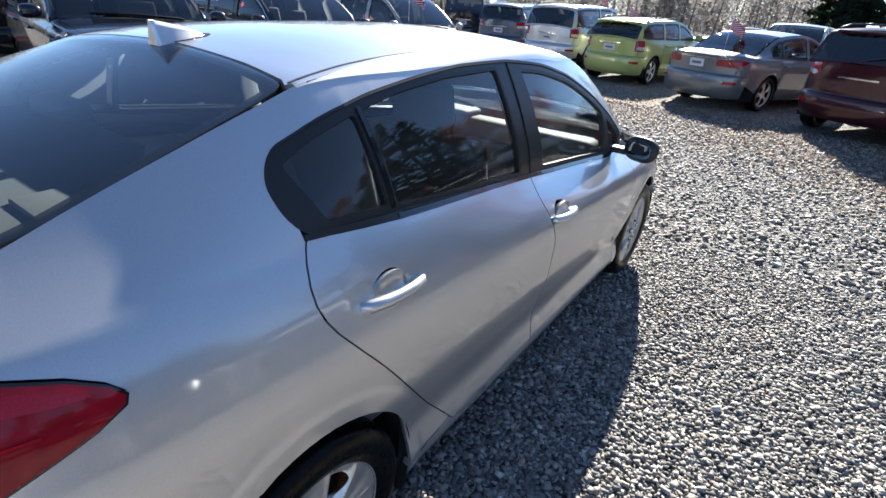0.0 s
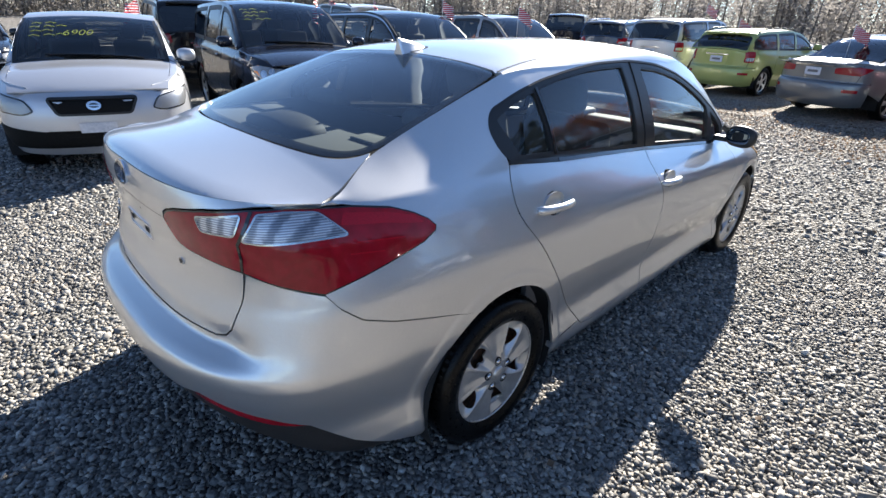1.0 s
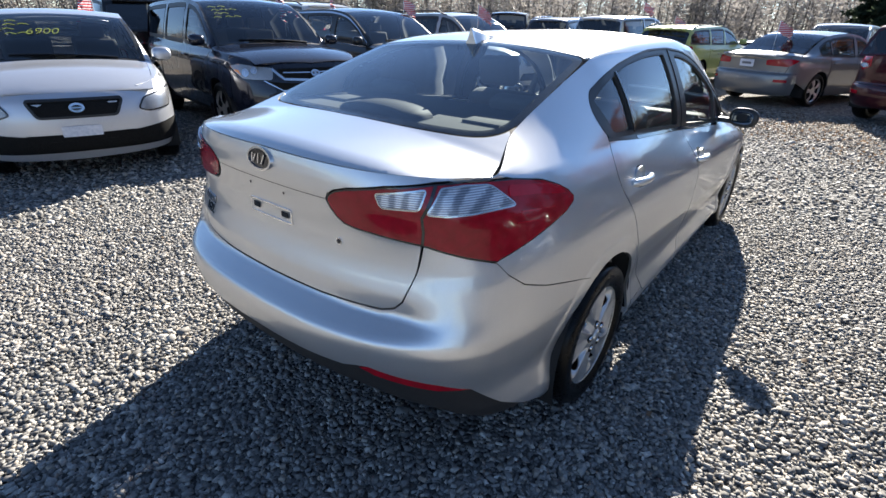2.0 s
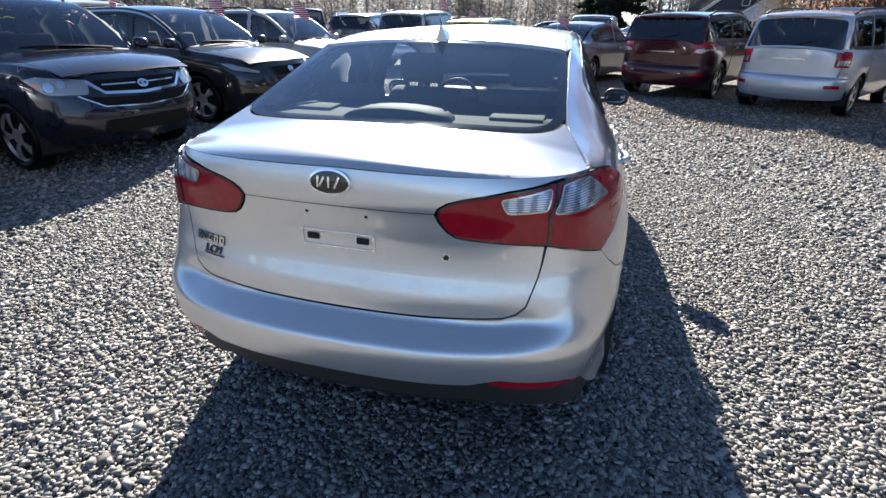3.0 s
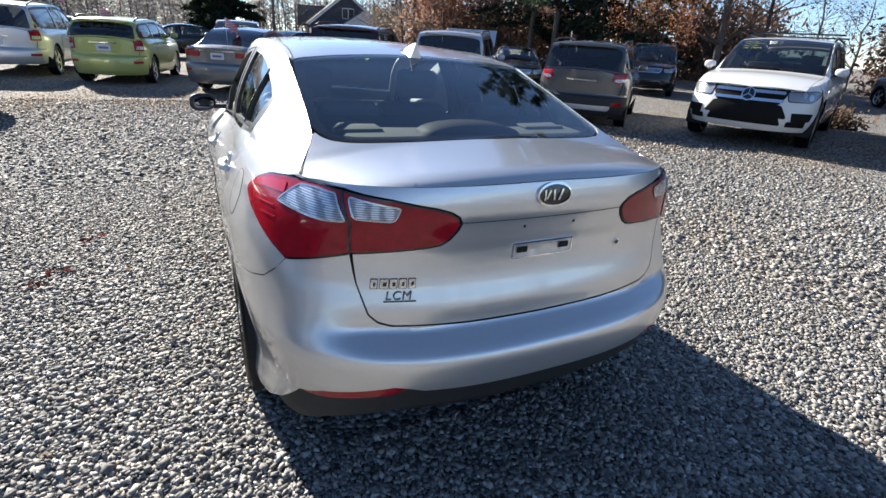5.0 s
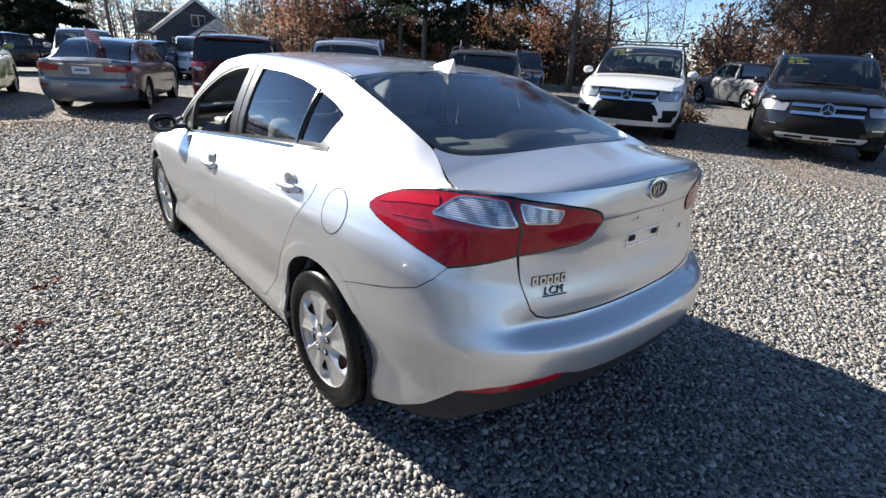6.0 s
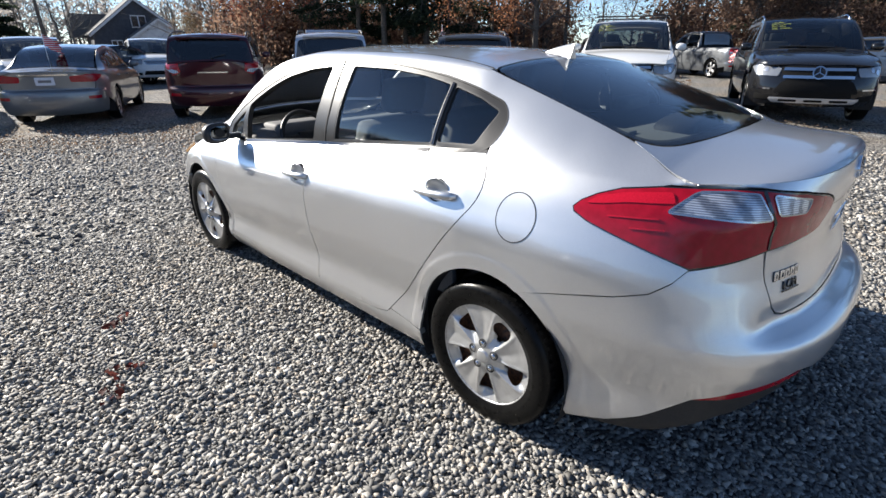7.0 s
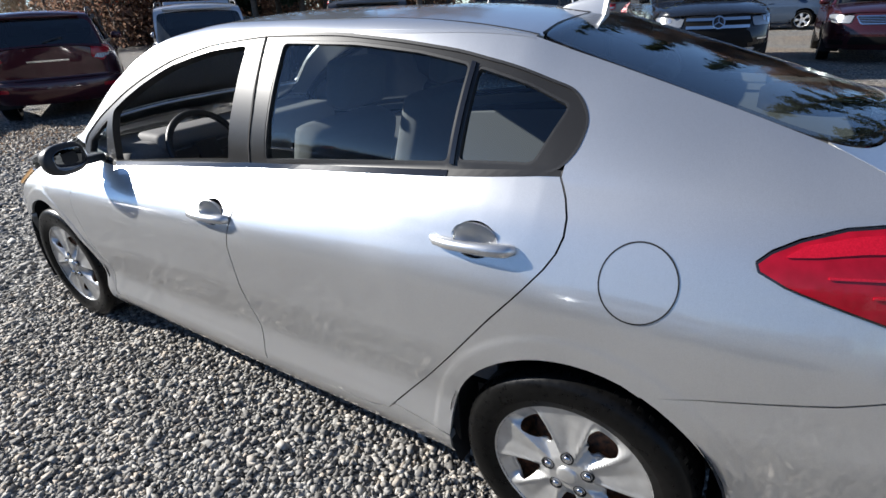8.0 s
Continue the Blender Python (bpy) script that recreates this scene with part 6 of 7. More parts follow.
parked_car("hatchback", pose(-5.85, -1.0, 0, 0, 0, -106.5), "pale silver hatchback with yellow price writing on its windshield", "hatch", PALE_SILVER, 4.0, 1.70, 1.47, 2.5, 0.80, 0.95, 0.83, 0.98, 0.30, "tall", "small", False, pen=True, badge=True, band=True, step=0.06, price="6900")
parked_car("suv", pose(-5.95, 1.34, 0, 0, 0, -99.7), "dark navy compact suv facing the aisle", "suv", NAVY, 4.55, 1.82, 1.68, 2.62, 0.92, 1.06, 0.98, 1.10, 0.345, "tall", "wing", False, badge=True, amber=True, pen=True, lower=PLASTIC, step=0.06)
parked_car("suv", pose(-6.07, 4.00, 0, 0, 0, -95.8), "charcoal crossover with a bright line round its windows, facing the aisle", "hatch", CHARCOAL, 4.75, 1.88, 1.62, 2.75, 0.98, 1.02, 0.90, 1.10, 0.35, "high", "small", False, badge=True, plate=False, step=0.07, bright_line=True, swept=True)
parked_car("suv", pose(-5.90, 6.79, 0, 0, 0, -96.3), "grey-beige wagon-like suv facing the aisle", "suv", BEIGE_P, 4.5, 1.78, 1.62, 2.53, 0.93, 0.99, 0.90, 1.08, 0.33, "tall", "bars", True)
parked_car("suv", pose(-7.55, 15.7, 0, 0, 0, 8.0), "steel blue suv parked with its tail to the aisle", "suv", BLUE_P, 4.7, 1.78, 1.65, 2.75, 0.95, 1.03, 0.95, 1.12, 0.35, "high", "bars", "chrome")
parked_car("suv", pose(-4.95, 15.1, 0, 0, 0, -4.0), "large pale silver suv parked with its tail to the aisle", "suv", PALE_SILVER, 5.0, 1.9, 1.74, 2.95, 0.95, 1.08, 1.0, 1.12, 0.37, "tall", "bars", True)
parked_car("hatchback", pose(-2.42, 13.35, 0, 0, 0, -10.0), "lime green hatchback parked with its tail to the aisle", "hatch", LIME_P, 4.45, 1.72, 1.53, 2.63, 0.92, 1.03, 0.93, 1.05, 0.33, "tall", "bars", True, lower=LIME_P)
parked_car("sedan", pose(0.60, 11.84, 0, 0, 0, -24.2), "slate grey sedan with a pale plate and red lamps", "sedan", SLATE_P, 4.88, 1.85, 1.47, 2.87, 0.85, 0.93, 0.80, 1.0, 0.33, "wide", "twin", False, step=0.06)
parked_car("suv", pose(3.17, 10.22, 0, 0, 0, -27.7), "dark red suv with black roof rails", "suv", RED_P, 4.8, 1.94, 1.70, 2.9, 0.92, 1.1, 1.0, 1.14, 0.37, "high", "bars", True, plate=False, step=0.07)
parked_car("suv", pose(5.20, 8.55, 0, 0, 0, -34.8), "pale silver suv with its bonnet raised", "suv", PALE_SILVER, 4.44, 1.81, 1.72, 2.62, 0.87, 1.05, 0.98, 1.1, 0.345, "tall", "bars", True, plate=False, hood_open=True, step=0.07)
parked_car("suv", pose(7.43, 6.04, 0, 0, 0, -48.1), "dark grey compact suv with black cladding", "suv", GREY_P, 4.52, 1.84, 1.68, 2.69, 0.90, 1.05, 0.95, 1.12, 0.35, "high", "bars", True, plate=False, lower=PLASTIC, step=0.07, tail_skid=True)
parked_car("suv", pose(9.27, 3.0, 0.155, 0, 0, 113.8), "large white suv with roof cross bars and yellow price writing", "suv", WHITE_P, 5.12, 1.96, 1.77, 3.07, 0.88, 1.12, 0.97, 1.15, 0.385, "high", "twin", True, badge=True, bars=True, pen=True, skid="inlets", step=0.07)
parked_car("suv", pose(10.61, 0.02, 0.155, 0, 0, 109.8), "large black suv with silver roof rails and yellow price writing", "suv", BLACK_P, 5.12, 1.96, 1.77, 3.07, 0.88, 1.12, 0.97, 1.15, 0.385, "high", "twin", "chrome", badge=True, pen=True, skid="plate", step=0.07)
parked_car("suv", pose(13.80, -3.45, 0, 0, 0, 89.5), "wine red suv facing the aisle", "suv", WINE_P, 4.83, 1.93, 1.68, 2.85, 0.95, 1.06, 0.98, 1.12, 0.37, "high", "bars", False)
parked_car("pickup", pose(24.52, 6.3, 0, 0, 0, -35.0), "slate grey crew-cab pickup truck", "pickup", SLATE_P, 5.8, 2.02, 1.95, 3.57, 1.0, 1.22, 1.12, 1.25, 0.4, "tall", "bars", False, category="pickup truck")
parked_car("suv", pose(16.15, 12.59, 0, 0, 0, 130.0), "black full-size suv facing the aisle", "suv", BLACK_P, 5.2, 2.02, 1.9, 3.0, 1.0, 1.17, 1.08, 1.2, 0.39, "tall", "bars", False)
parked_car("sedan", pose(10.23, 13.76, 0, 0, 0, 150.2), "black sedan with a bright grille", "sedan", BLACK_P, 4.7, 1.82, 1.44, 2.75, 0.85, 0.93, 0.8, 1.0, 0.33, "wide", "bars", False)

# rows further off
parked_car("suv", pose(-11.16, 1.82, 0, 0, 0, 79.2), "black suv parked with its tail to the aisle", "suv", BLACK_P, 4.8, 1.9, 1.75, 2.8, 0.95, 1.08, 1.0, 1.13, 0.36, "high", "bars", True)
parked_car("sedan", pose(-11.90, -2.14, 0, 0, 0, -95.0), "black sedan with bright lamps facing the lot", "sedan", BLACK_P, 4.7, 1.82, 1.45, 2.75, 0.85, 0.93, 0.8, 1.0, 0.33, "wide", "bars", False)
parked_car("suv", pose(-12.47, 7.05, 0, 0, 0, 78.9), "white van-like suv in the row behind", "suv", WHITE_P, 4.9, 1.95, 1.82, 2.9, 0.95, 1.08, 1.0, 1.13, 0.36, "tall", "bars", True)
parked_car("suv", pose(-11.51, 18.29, 0, 0, 0, 26.2), "dark navy boxy suv in the far row", "suv", NAVY, 4.6, 1.9, 1.86, 2.75, 0.85, 1.15, 1.05, 1.18, 0.38, "tall", "bars", False)
parked_car("suv", pose(0.72, 18.14, 0, 0, 0, 172.8), "grey suv facing the lot from the far row", "suv", BEIGE_P, 4.7, 1.88, 1.7, 2.75, 0.95, 1.05, 0.95, 1.1, 0.35, "high", "bars", False)
parked_car("sedan", pose(2.93, 20.37, 0, 0, 0, 122.1), "dark blue sedan in the far row", "sedan", NAVY, 4.8, 1.84, 1.46, 2.8, 0.88, 0.94, 0.8, 1.0, 0.33, "wide", "bars", False)
parked_car("suv", pose(5.11, 21.68, 0, 0, 0, 168.2), "white suv facing the lot from the far row", "suv", WHITE_P, 4.7, 1.9, 1.7, 2.75, 0.92, 1.06, 0.98, 1.1, 0.36, "high", "bars", False)
parked_car("sedan", pose(-5.68, 22.86, 0, 0, 0, 99.7), "silver sedan in the far row", "sedan", PALE_SILVER, 4.8, 1.84, 1.46, 2.8, 0.88, 0.94, 0.8, 1.0, 0.33, "wide", "bars", False)
parked_car("sedan", pose(-1.50, 23.89, 0, 0, 0, 95.9), "black sedan standing across the far row", "sedan", BLACK_P, 4.8, 1.84, 1.46, 2.8, 0.88, 0.94, 0.8, 1.0, 0.33, "wide", "bars", False)
parked_car("suv", pose(20.93, 9.73, 0, 0, 0, 125.0), "dark brown suv under the oaks", "suv", WINE_P, 4.8, 1.9, 1.72, 2.8, 0.95, 1.08, 1.0, 1.13, 0.36, "high", "bars", False)
parked_car("suv", pose(24.00, -1.17, 0, 0, 0, 174.7), "dark green-grey suv behind the black one", "suv", BLUE_P, 4.8, 1.9, 1.68, 2.8, 0.95, 1.06, 0.98, 1.13, 0.36, "high", "bars", False)


def flag_cloth():
    m = mat("striped_cloth", (0.6, 0.05, 0.07), 0.8)
    n, l, b = nodes_of(m)
    tc, w, r = n.new("ShaderNodeTexCoord"), n.new("ShaderNodeTexWave"), n.new("ShaderNodeValToRGB")
    w.bands_direction = "Z"
    w.inputs["Scale"].default_value = 9
    r.color_ramp.interpolation = "CONSTANT"
    r.color_ramp.elements[0].color, r.color_ramp.elements[1].color = (0.55, 0.02, 0.04, 1), (0.75, 0.74, 0.74, 1)
    r.color_ramp.elements[1].position = 0.62
    l.new(tc.outputs["Object"], w.inputs["Vector"]), l.new(w.outputs["Fac"], r.inputs["Fac"]), l.new(r.outputs["Color"], b.inputs["Base Color"])
    return m


STRIPES = flag_cloth()


def small_flag(x, y, z, yaw, seed):
    rnd = random.Random(seed)
    fl = thing("flag", pose(x, y, z, 0, 0, yaw), "small red and white striped flag on a car window stick", "flag", "flags on the parked cars")
    part("stick", tube_bm([(0, 0, -0.12), (0, 0, 0.24), (0.006, 0, 0.50)], 0.006, 6), WHITE_P, fl)
    bm = bmesh.new()
    rows = [[bm.verts.new((0.006 + 0.036 * i, 0.04 * math.sin(i * 0.9 + 2 * k + seed) * i / 5, 0.49 - 0.036 * k - 0.022 * i * rnd.uniform(0.8, 1.2))) for k in range(7)] for i in range(9)]
    for a, c in zip(rows, rows[1:]):
        for k in range(6):
            bm.faces.new((a[k], a[k + 1], c[k + 1], c[k])).smooth = True
    part("cloth", bm, STRIPES, fl)


for i, (x, y, z, yaw) in enumerate(((-7.1, -0.15, 1.18, -60), (-5.9, 2.1, 1.28, -40), (-6.0, 4.98, 1.36, 0), (-4.9, 6.0, 1.28, 10), (-8.0, 4.8, 1.38, -30), (-0.15, 10.4, 1.16, 20), (-12.0, 6.2, 1.5, 0), (-4.0, 13.2, 1.6, 0), (-2.9, 12.6, 1.25, 10), (7.0, 6.6, 1.36, 40), (12.6, 1.6, 0.85, 60))):
    small_flag(x, y, z, yaw, i)


# ---- trees, woods, house, poles ----
BARK = speckle(mat("bark", (0.09, 0.075, 0.06), 0.9), 18, (0.05, 0.042, 0.035), (0.16, 0.135, 0.11), bump=0.6, dist=0.02)
GREY_BARK = speckle(mat("grey_bark", (0.14, 0.125, 0.11), 0.9), 14, (0.08, 0.072, 0.062), (0.22, 0.20, 0.175), bump=0.5, dist=0.02)


def foliage(name, colors, gloss=0.6):
    """Leaves: each clump takes its own shade, and a little light comes through."""
    m = mat(name, colors[1], gloss, spec=0.1)
    n, l, b = nodes_of(m)
    g = n.new("ShaderNodeNewGeometry")
    r = n.new("ShaderNodeValToRGB")
    r.color_ramp.elements[0].color, r.color_ramp.elements[1].color = (*colors[0], 1), (*colors[-1], 1)
    if len(colors) > 2:
        for i, c in enumerate(colors[1:-1]):
            r.color_ramp.elements.new((i + 1) / (len(colors) - 1)).color = (*c, 1)
    l.new(g.outputs["Random Per Island"], r.inputs["Fac"])
    l.new(r.outputs["Color"], b.inputs["Base Color"])
    t, x = n.new("ShaderNodeBsdfTranslucent"), n.new("ShaderNodeMixShader")
    x.inputs[0].default_value = 0.5
    l.new(r.outputs["Color"], t.inputs["Color"])
    l.new(b.outputs[0], x.inputs[1]), l.new(t.outputs[0], x.inputs[2])
    l.new(x.outputs[0], n["Material Output"].inputs["Surface"])
    return m


LITTER = foliage("leaf_litter", [(0.10, 0.07, 0.05), (0.17, 0.12, 0.085), (0.25, 0.18, 0.125)])
RUSSET = foliage("russet_leaves", [(0.15, 0.06, 0.035), (0.28, 0.12, 0.06), (0.40, 0.20, 0.11)])
RED_LEAF = foliage("red_leaves", [(0.16, 0.045, 0.035), (0.30, 0.08, 0.055), (0.40, 0.15, 0.08)])
WINE_LEAF = foliage("wine_leaves", [(0.06, 0.014, 0.014), (0.10, 0.026, 0.022), (0.14, 0.045, 0.036)])
BROWN_LEAF = foliage("brown_leaves", [(0.14, 0.088, 0.066), (0.23, 0.145, 0.105), (0.32, 0.21, 0.145)])
NEEDLE = foliage("needles", [(0.018, 0.03, 0.02), (0.03, 0.046, 0.028), (0.05, 0.066, 0.04)])
SCRUB = foliage("dry_scrub", [(0.10, 0.075, 0.05), (0.17, 0.125, 0.08), (0.22, 0.17, 0.11)])


def grow(rnd, base, way, length, radius, depth, spread, paths, tips, droop=0.0, kids=3):
    """One limb and, from it, smaller ones; every limb is a bent path with its radii."""
    p, d = Vector(base), Vector(way).normalized()
    pts, rad = [p.copy()], [radius]
    n = 5
    for i in range(n):
        d = (d + Vector((rnd.uniform(-1, 1), rnd.uniform(-1, 1), rnd.uniform(-0.7, 0.9))) * 0.13 + Vector((0, 0, -droop))).normalized()
        p = p + d * length / n
        pts.append(p.copy())
        rad.append(radius * (1 - 0.72 * (i + 1) / n))
    paths.append((pts, rad))
    if depth == 0:
        tips += pts[2:]
        return
    for k in range(kids + (depth > 1)):
        i = rnd.randint(2, n)
        a = rnd.uniform(0, math.tau)
        side = d.orthogonal().normalized()
        side = (Matrix.Rotation(a, 3, d) @ side)
        grow(rnd, pts[i], d * rnd.uniform(0.45, 0.9) + side * spread, length * rnd.uniform(0.5, 0.72), rad[i] * 0.72, depth - 1, spread, paths, tips, droop, kids)


def limbs_mesh(name, paths, sides=5):
    V, F = [], []
    for pts, rad in paths:
        k = sides if rad[0] > 0.03 else 3
        start = len(V)
        for i, p in enumerate(pts):
            d = (pts[min(i + 1, len(pts) - 1)] - pts[max(i - 1, 0)]).normalized()
            u = d.orthogonal().normalized()
            w = d.cross(u)
            V += [tuple(p + rad[i] * (math.cos(j * math.tau / k) * u + math.sin(j * math.tau / k) * w)) for j in range(k)]
        for i in range(len(pts) - 1):
            for j in range(k):
                a = start + i * k
                F.append((a + j, a + (j + 1) % k, a + k + (j + 1) % k, a + k + j))
    me = bpy.data.meshes.new(name)
    me.from_pydata(V, [], F)
    me.polygons.foreach_set("use_smooth", [True] * len(F))
    return me


def leaf_mesh(name, centres, size, seed, flat=0.0, long=1.6):
    """Small folded leaves, two triangles each, at the given places."""
    rs = np.random.RandomState(seed)
    c = np.asarray(centres, float)
    n = len(c)
    a = rs.normal(size=(n, 3))
    a[:, 2] *= 1 - flat
    a /= np.linalg.norm(a, axis=1)[:, None]
    b = np.cross(a, rs.normal(size=(n, 3)))
    b /= np.linalg.norm(b, axis=1)[:, None]
    s = size * rs.uniform(0.6, 1.3, (n, 1))
    fold = np.cross(a, b) * s * 0.25
    V = np.stack([c - a * s * long / 2, c + b * s / 2 + fold, c + a * s * long / 2, c - b * s / 2 + fold], 1).reshape(-1, 3)
    i = np.arange(n)[:, None] * 4
    F = np.concatenate([i + [[0, 1, 2]], i + [[0, 2, 3]]], 1).reshape(-1, 3)
    me = bpy.data.meshes.new(name)
    me.vertices.add(len(V))
    me.vertices.foreach_set("co", V.ravel())
    me.loops.add(F.size)
    me.loops.foreach_set("vertex_index", F.ravel())
    me.polygons.add(len(F))
    me.polygons.foreach_set("loop_start", np.arange(len(F)) * 3)
    me.polygons.foreach_set("loop_total", np.full(len(F), 3))
    me.update()
    return me


def mesh_part(name, me, material, parent, label=""):
    me.materials.append(material)
    ob = new(name, me)
    ob.parent = parent
    return tagged(ob, label)


def leafy_tree(x, y, height, seed, leaves, label, amount, size=0.11, bark=BARK, spread=0.75, trunk=0.2, first=0.35, name="tree", fill=0.45, kids=3):
    rnd = random.Random(seed)
    count = int(amount * 3.2)
    tree = thing(name, pose(x, y, 0), label, "tree")
    paths, tips = [], []
    lean = Vector((rnd.uniform(-0.06, 0.06), rnd.uniform(-0.06, 0.06), 1)).normalized()
    pts = [lean * height * 0.9 * i / 9 + Vector((rnd.uniform(-1, 1), rnd.uniform(-1, 1), 0)) * 0.05 * i ** 0.7 for i in range(10)]
    pts[0].z = -0.15
    rad = [trunk * (1.25 if i == 0 else 1 - 0.088 * i) for i in range(10)]
    paths.append((pts, rad))
    for i in range(int(10 * first), 10):
        for k in range(3):
            a = rnd.uniform(0, math.tau)
            f = 1 - 0.6 * (i - 10 * first) / (10 - 10 * first)
            grow(rnd, pts[i], (math.cos(a), math.sin(a), rnd.uniform(0.25, 0.8)), height * 0.30 * f * rnd.uniform(0.7, 1.2), rad[i] * 0.42, 2, spread, paths, tips, 0.0, kids)
    mesh_part("trunk", limbs_mesh("trunk", paths), bark, tree)
    if leaves:
        rs = np.random.RandomState(seed)
        t = np.array([tuple(p) for p in tips])
        pick = t[rs.randint(0, len(t), count)] + rs.normal(scale=fill, size=(count, 3)) * (0.4 + 0.6 * rs.rand(count, 1))
        pick[:, 2] = np.maximum(pick[:, 2], 0.6)
        mesh_part("crown", leaf_mesh("crown", pick, size * 0.47, seed), leaves, tree)
    return tree


def conifer(x, y, height, seed, label, width=0.27, name="conifer", count=9000, gaps=0.25, needle=0.13):
    rnd = random.Random(seed)
    rs = np.random.RandomState(seed)
    tree = thing(name, pose(x, y, 0), label, "tree")
    paths, spots = [([Vector((0, 0, -0.15)), Vector((0.05, 0, height * 0.5)), Vector((0, 0.05, height))], [0.2, 0.12, 0.02])], []
    for i in range(70):
        f = (i + 1) / 71
        if rnd.random() < gaps * 0.6:
            continue
        z = height * (0.12 + 0.86 * f)
        reach = height * width * (1 - f) ** 0.75 * rnd.uniform(0.55, 1.15)
        a = rnd.uniform(0, math.tau)
        tip = Vector((math.cos(a) * reach, math.sin(a) * reach, z - reach * rnd.uniform(0.05, 0.35)))
        mid = Vector((math.cos(a) * reach * 0.5, math.sin(a) * reach * 0.5, z + 0.05 * reach))
        paths.append(([Vector((0, 0, z)), mid, tip], [0.05 * (1 - f) + 0.012, 0.02, 0.006]))
        for _ in range(max(6, int(count / 60 * (1 - f * 0.6)))):
            u = rnd.random() ** 0.7
            c = Vector((0, 0, z)).lerp(tip, u)
            spots.append((c.x + rnd.gauss(0, 0.16 + 0.1 * u), c.y + rnd.gauss(0, 0.16 + 0.1 * u), c.z + rnd.gauss(0, 0.12)))
    mesh_part("trunk", limbs_mesh("trunk", paths), BARK, tree)
    mesh_part("crown", leaf_mesh("crown", spots, needle, seed, 0.3, 2.6), NEEDLE, tree)
    return tree


def at(az, dist):
    """A place by its bearing, clockwise from ahead, and distance from the walk."""
    return -0.8 + dist * math.sin(radians(az)), -3.0 + dist * math.cos(radians(az))


leafy_tree(*at(53.0, 29), 10.5, 11, RUSSET, "oak with russet autumn leaves and a bare lower trunk", 7000, 0.13, trunk=0.2, first=0.25, spread=0.8)
leafy_tree(*at(56.5, 33), 9.5, 12, BROWN_LEAF, "thin oak with brown autumn leaves", 3500, 0.13, trunk=0.14, first=0.3)
leafy_tree(*at(74.0, 31), 8, 13, BROWN_LEAF, "tall oak with dark brown autumn leaves", 12000, 0.14, trunk=0.26, first=0.3, spread=0.9, fill=0.6)
leafy_tree(*at(80.0, 30), 7, 14, BROWN_LEAF, "tall oak with dark brown autumn leaves", 12000, 0.14, trunk=0.26, first=0.25, spread=0.9, fill=0.6)
leafy_tree(*at(87.0, 31), 6.0, 15, BROWN_LEAF, "broad oak with dark brown autumn leaves", 12000, 0.14, trunk=0.28, first=0.22, spread=0.9, fill=0.6)
leafy_tree(*at(95.0, 30), 6, 16, BROWN_LEAF, "broad oak with dark brown autumn leaves", 9000, 0.15, trunk=0.26, first=0.22, spread=0.9, fill=0.6)
leafy_tree(*at(26.0, 42), 12, 17, RED_LEAF, "maple with dull red autumn leaves", 11000, 0.15, trunk=0.22, first=0.2, spread=0.85, fill=0.6)
leafy_tree(*at(31.0, 40), 12.5, 18, RUSSET, "oak with rusty orange leaves", 10000, 0.15, trunk=0.22, first=0.2, spread=0.85, fill=0.6)
leafy_tree(*at(22.0, 46), 11, 19, RED_LEAF, "thin maple with few dull red leaves", 3000, 0.14, trunk=0.14, first=0.2)
for i, (az, d, h) in enumerate(((34.5, 36, 19), (37.0, 34, 21), (39.5, 37, 22), (41.5, 34, 20), (44.0, 36, 19), (46.5, 40, 17), (77.0, 40, 16), (83.5, 38, 13), (90.0, 38, 12), (100, 36, 15), (107, 34, 17))):
    conifer(*at(az, d), h, 30 + i, "dark green pine behind the parked cars", 0.22, count=11000)
conifer(*at(3.8, 70), 11.5, 51, "dense dark green conifer beyond the lot", 0.4, count=16000, gaps=0.0, needle=0.24)
conifer(*at(1.8, 74), 10, 52, "dense dark green conifer beyond the lot", 0.4, count=14000, gaps=0.0, needle=0.24)
for i, (az, d, h) in enumerate(((8.8, 62, 10), (9.9, 66, 9), (19.6, 48, 11), (20.6, 52, 10), (17.8, 60, 11), (23.8, 50, 10), (49.0, 38, 11), (60.5, 40, 8), (63.5, 42, 7))):
    leafy_tree(*at(az, d), h, 60 + i, None, "slender bare tree with grey bark", 0, bark=GREY_BARK, trunk=0.11, first=0.25, spread=0.6, name="bare_tree")
leafy_tree(*at(18.2, 40), 3.2, 80, SCRUB, "pale yellow-green shrub near the house", 2500, 0.09, trunk=0.05, first=0.1, name="shrub", fill=0.35)


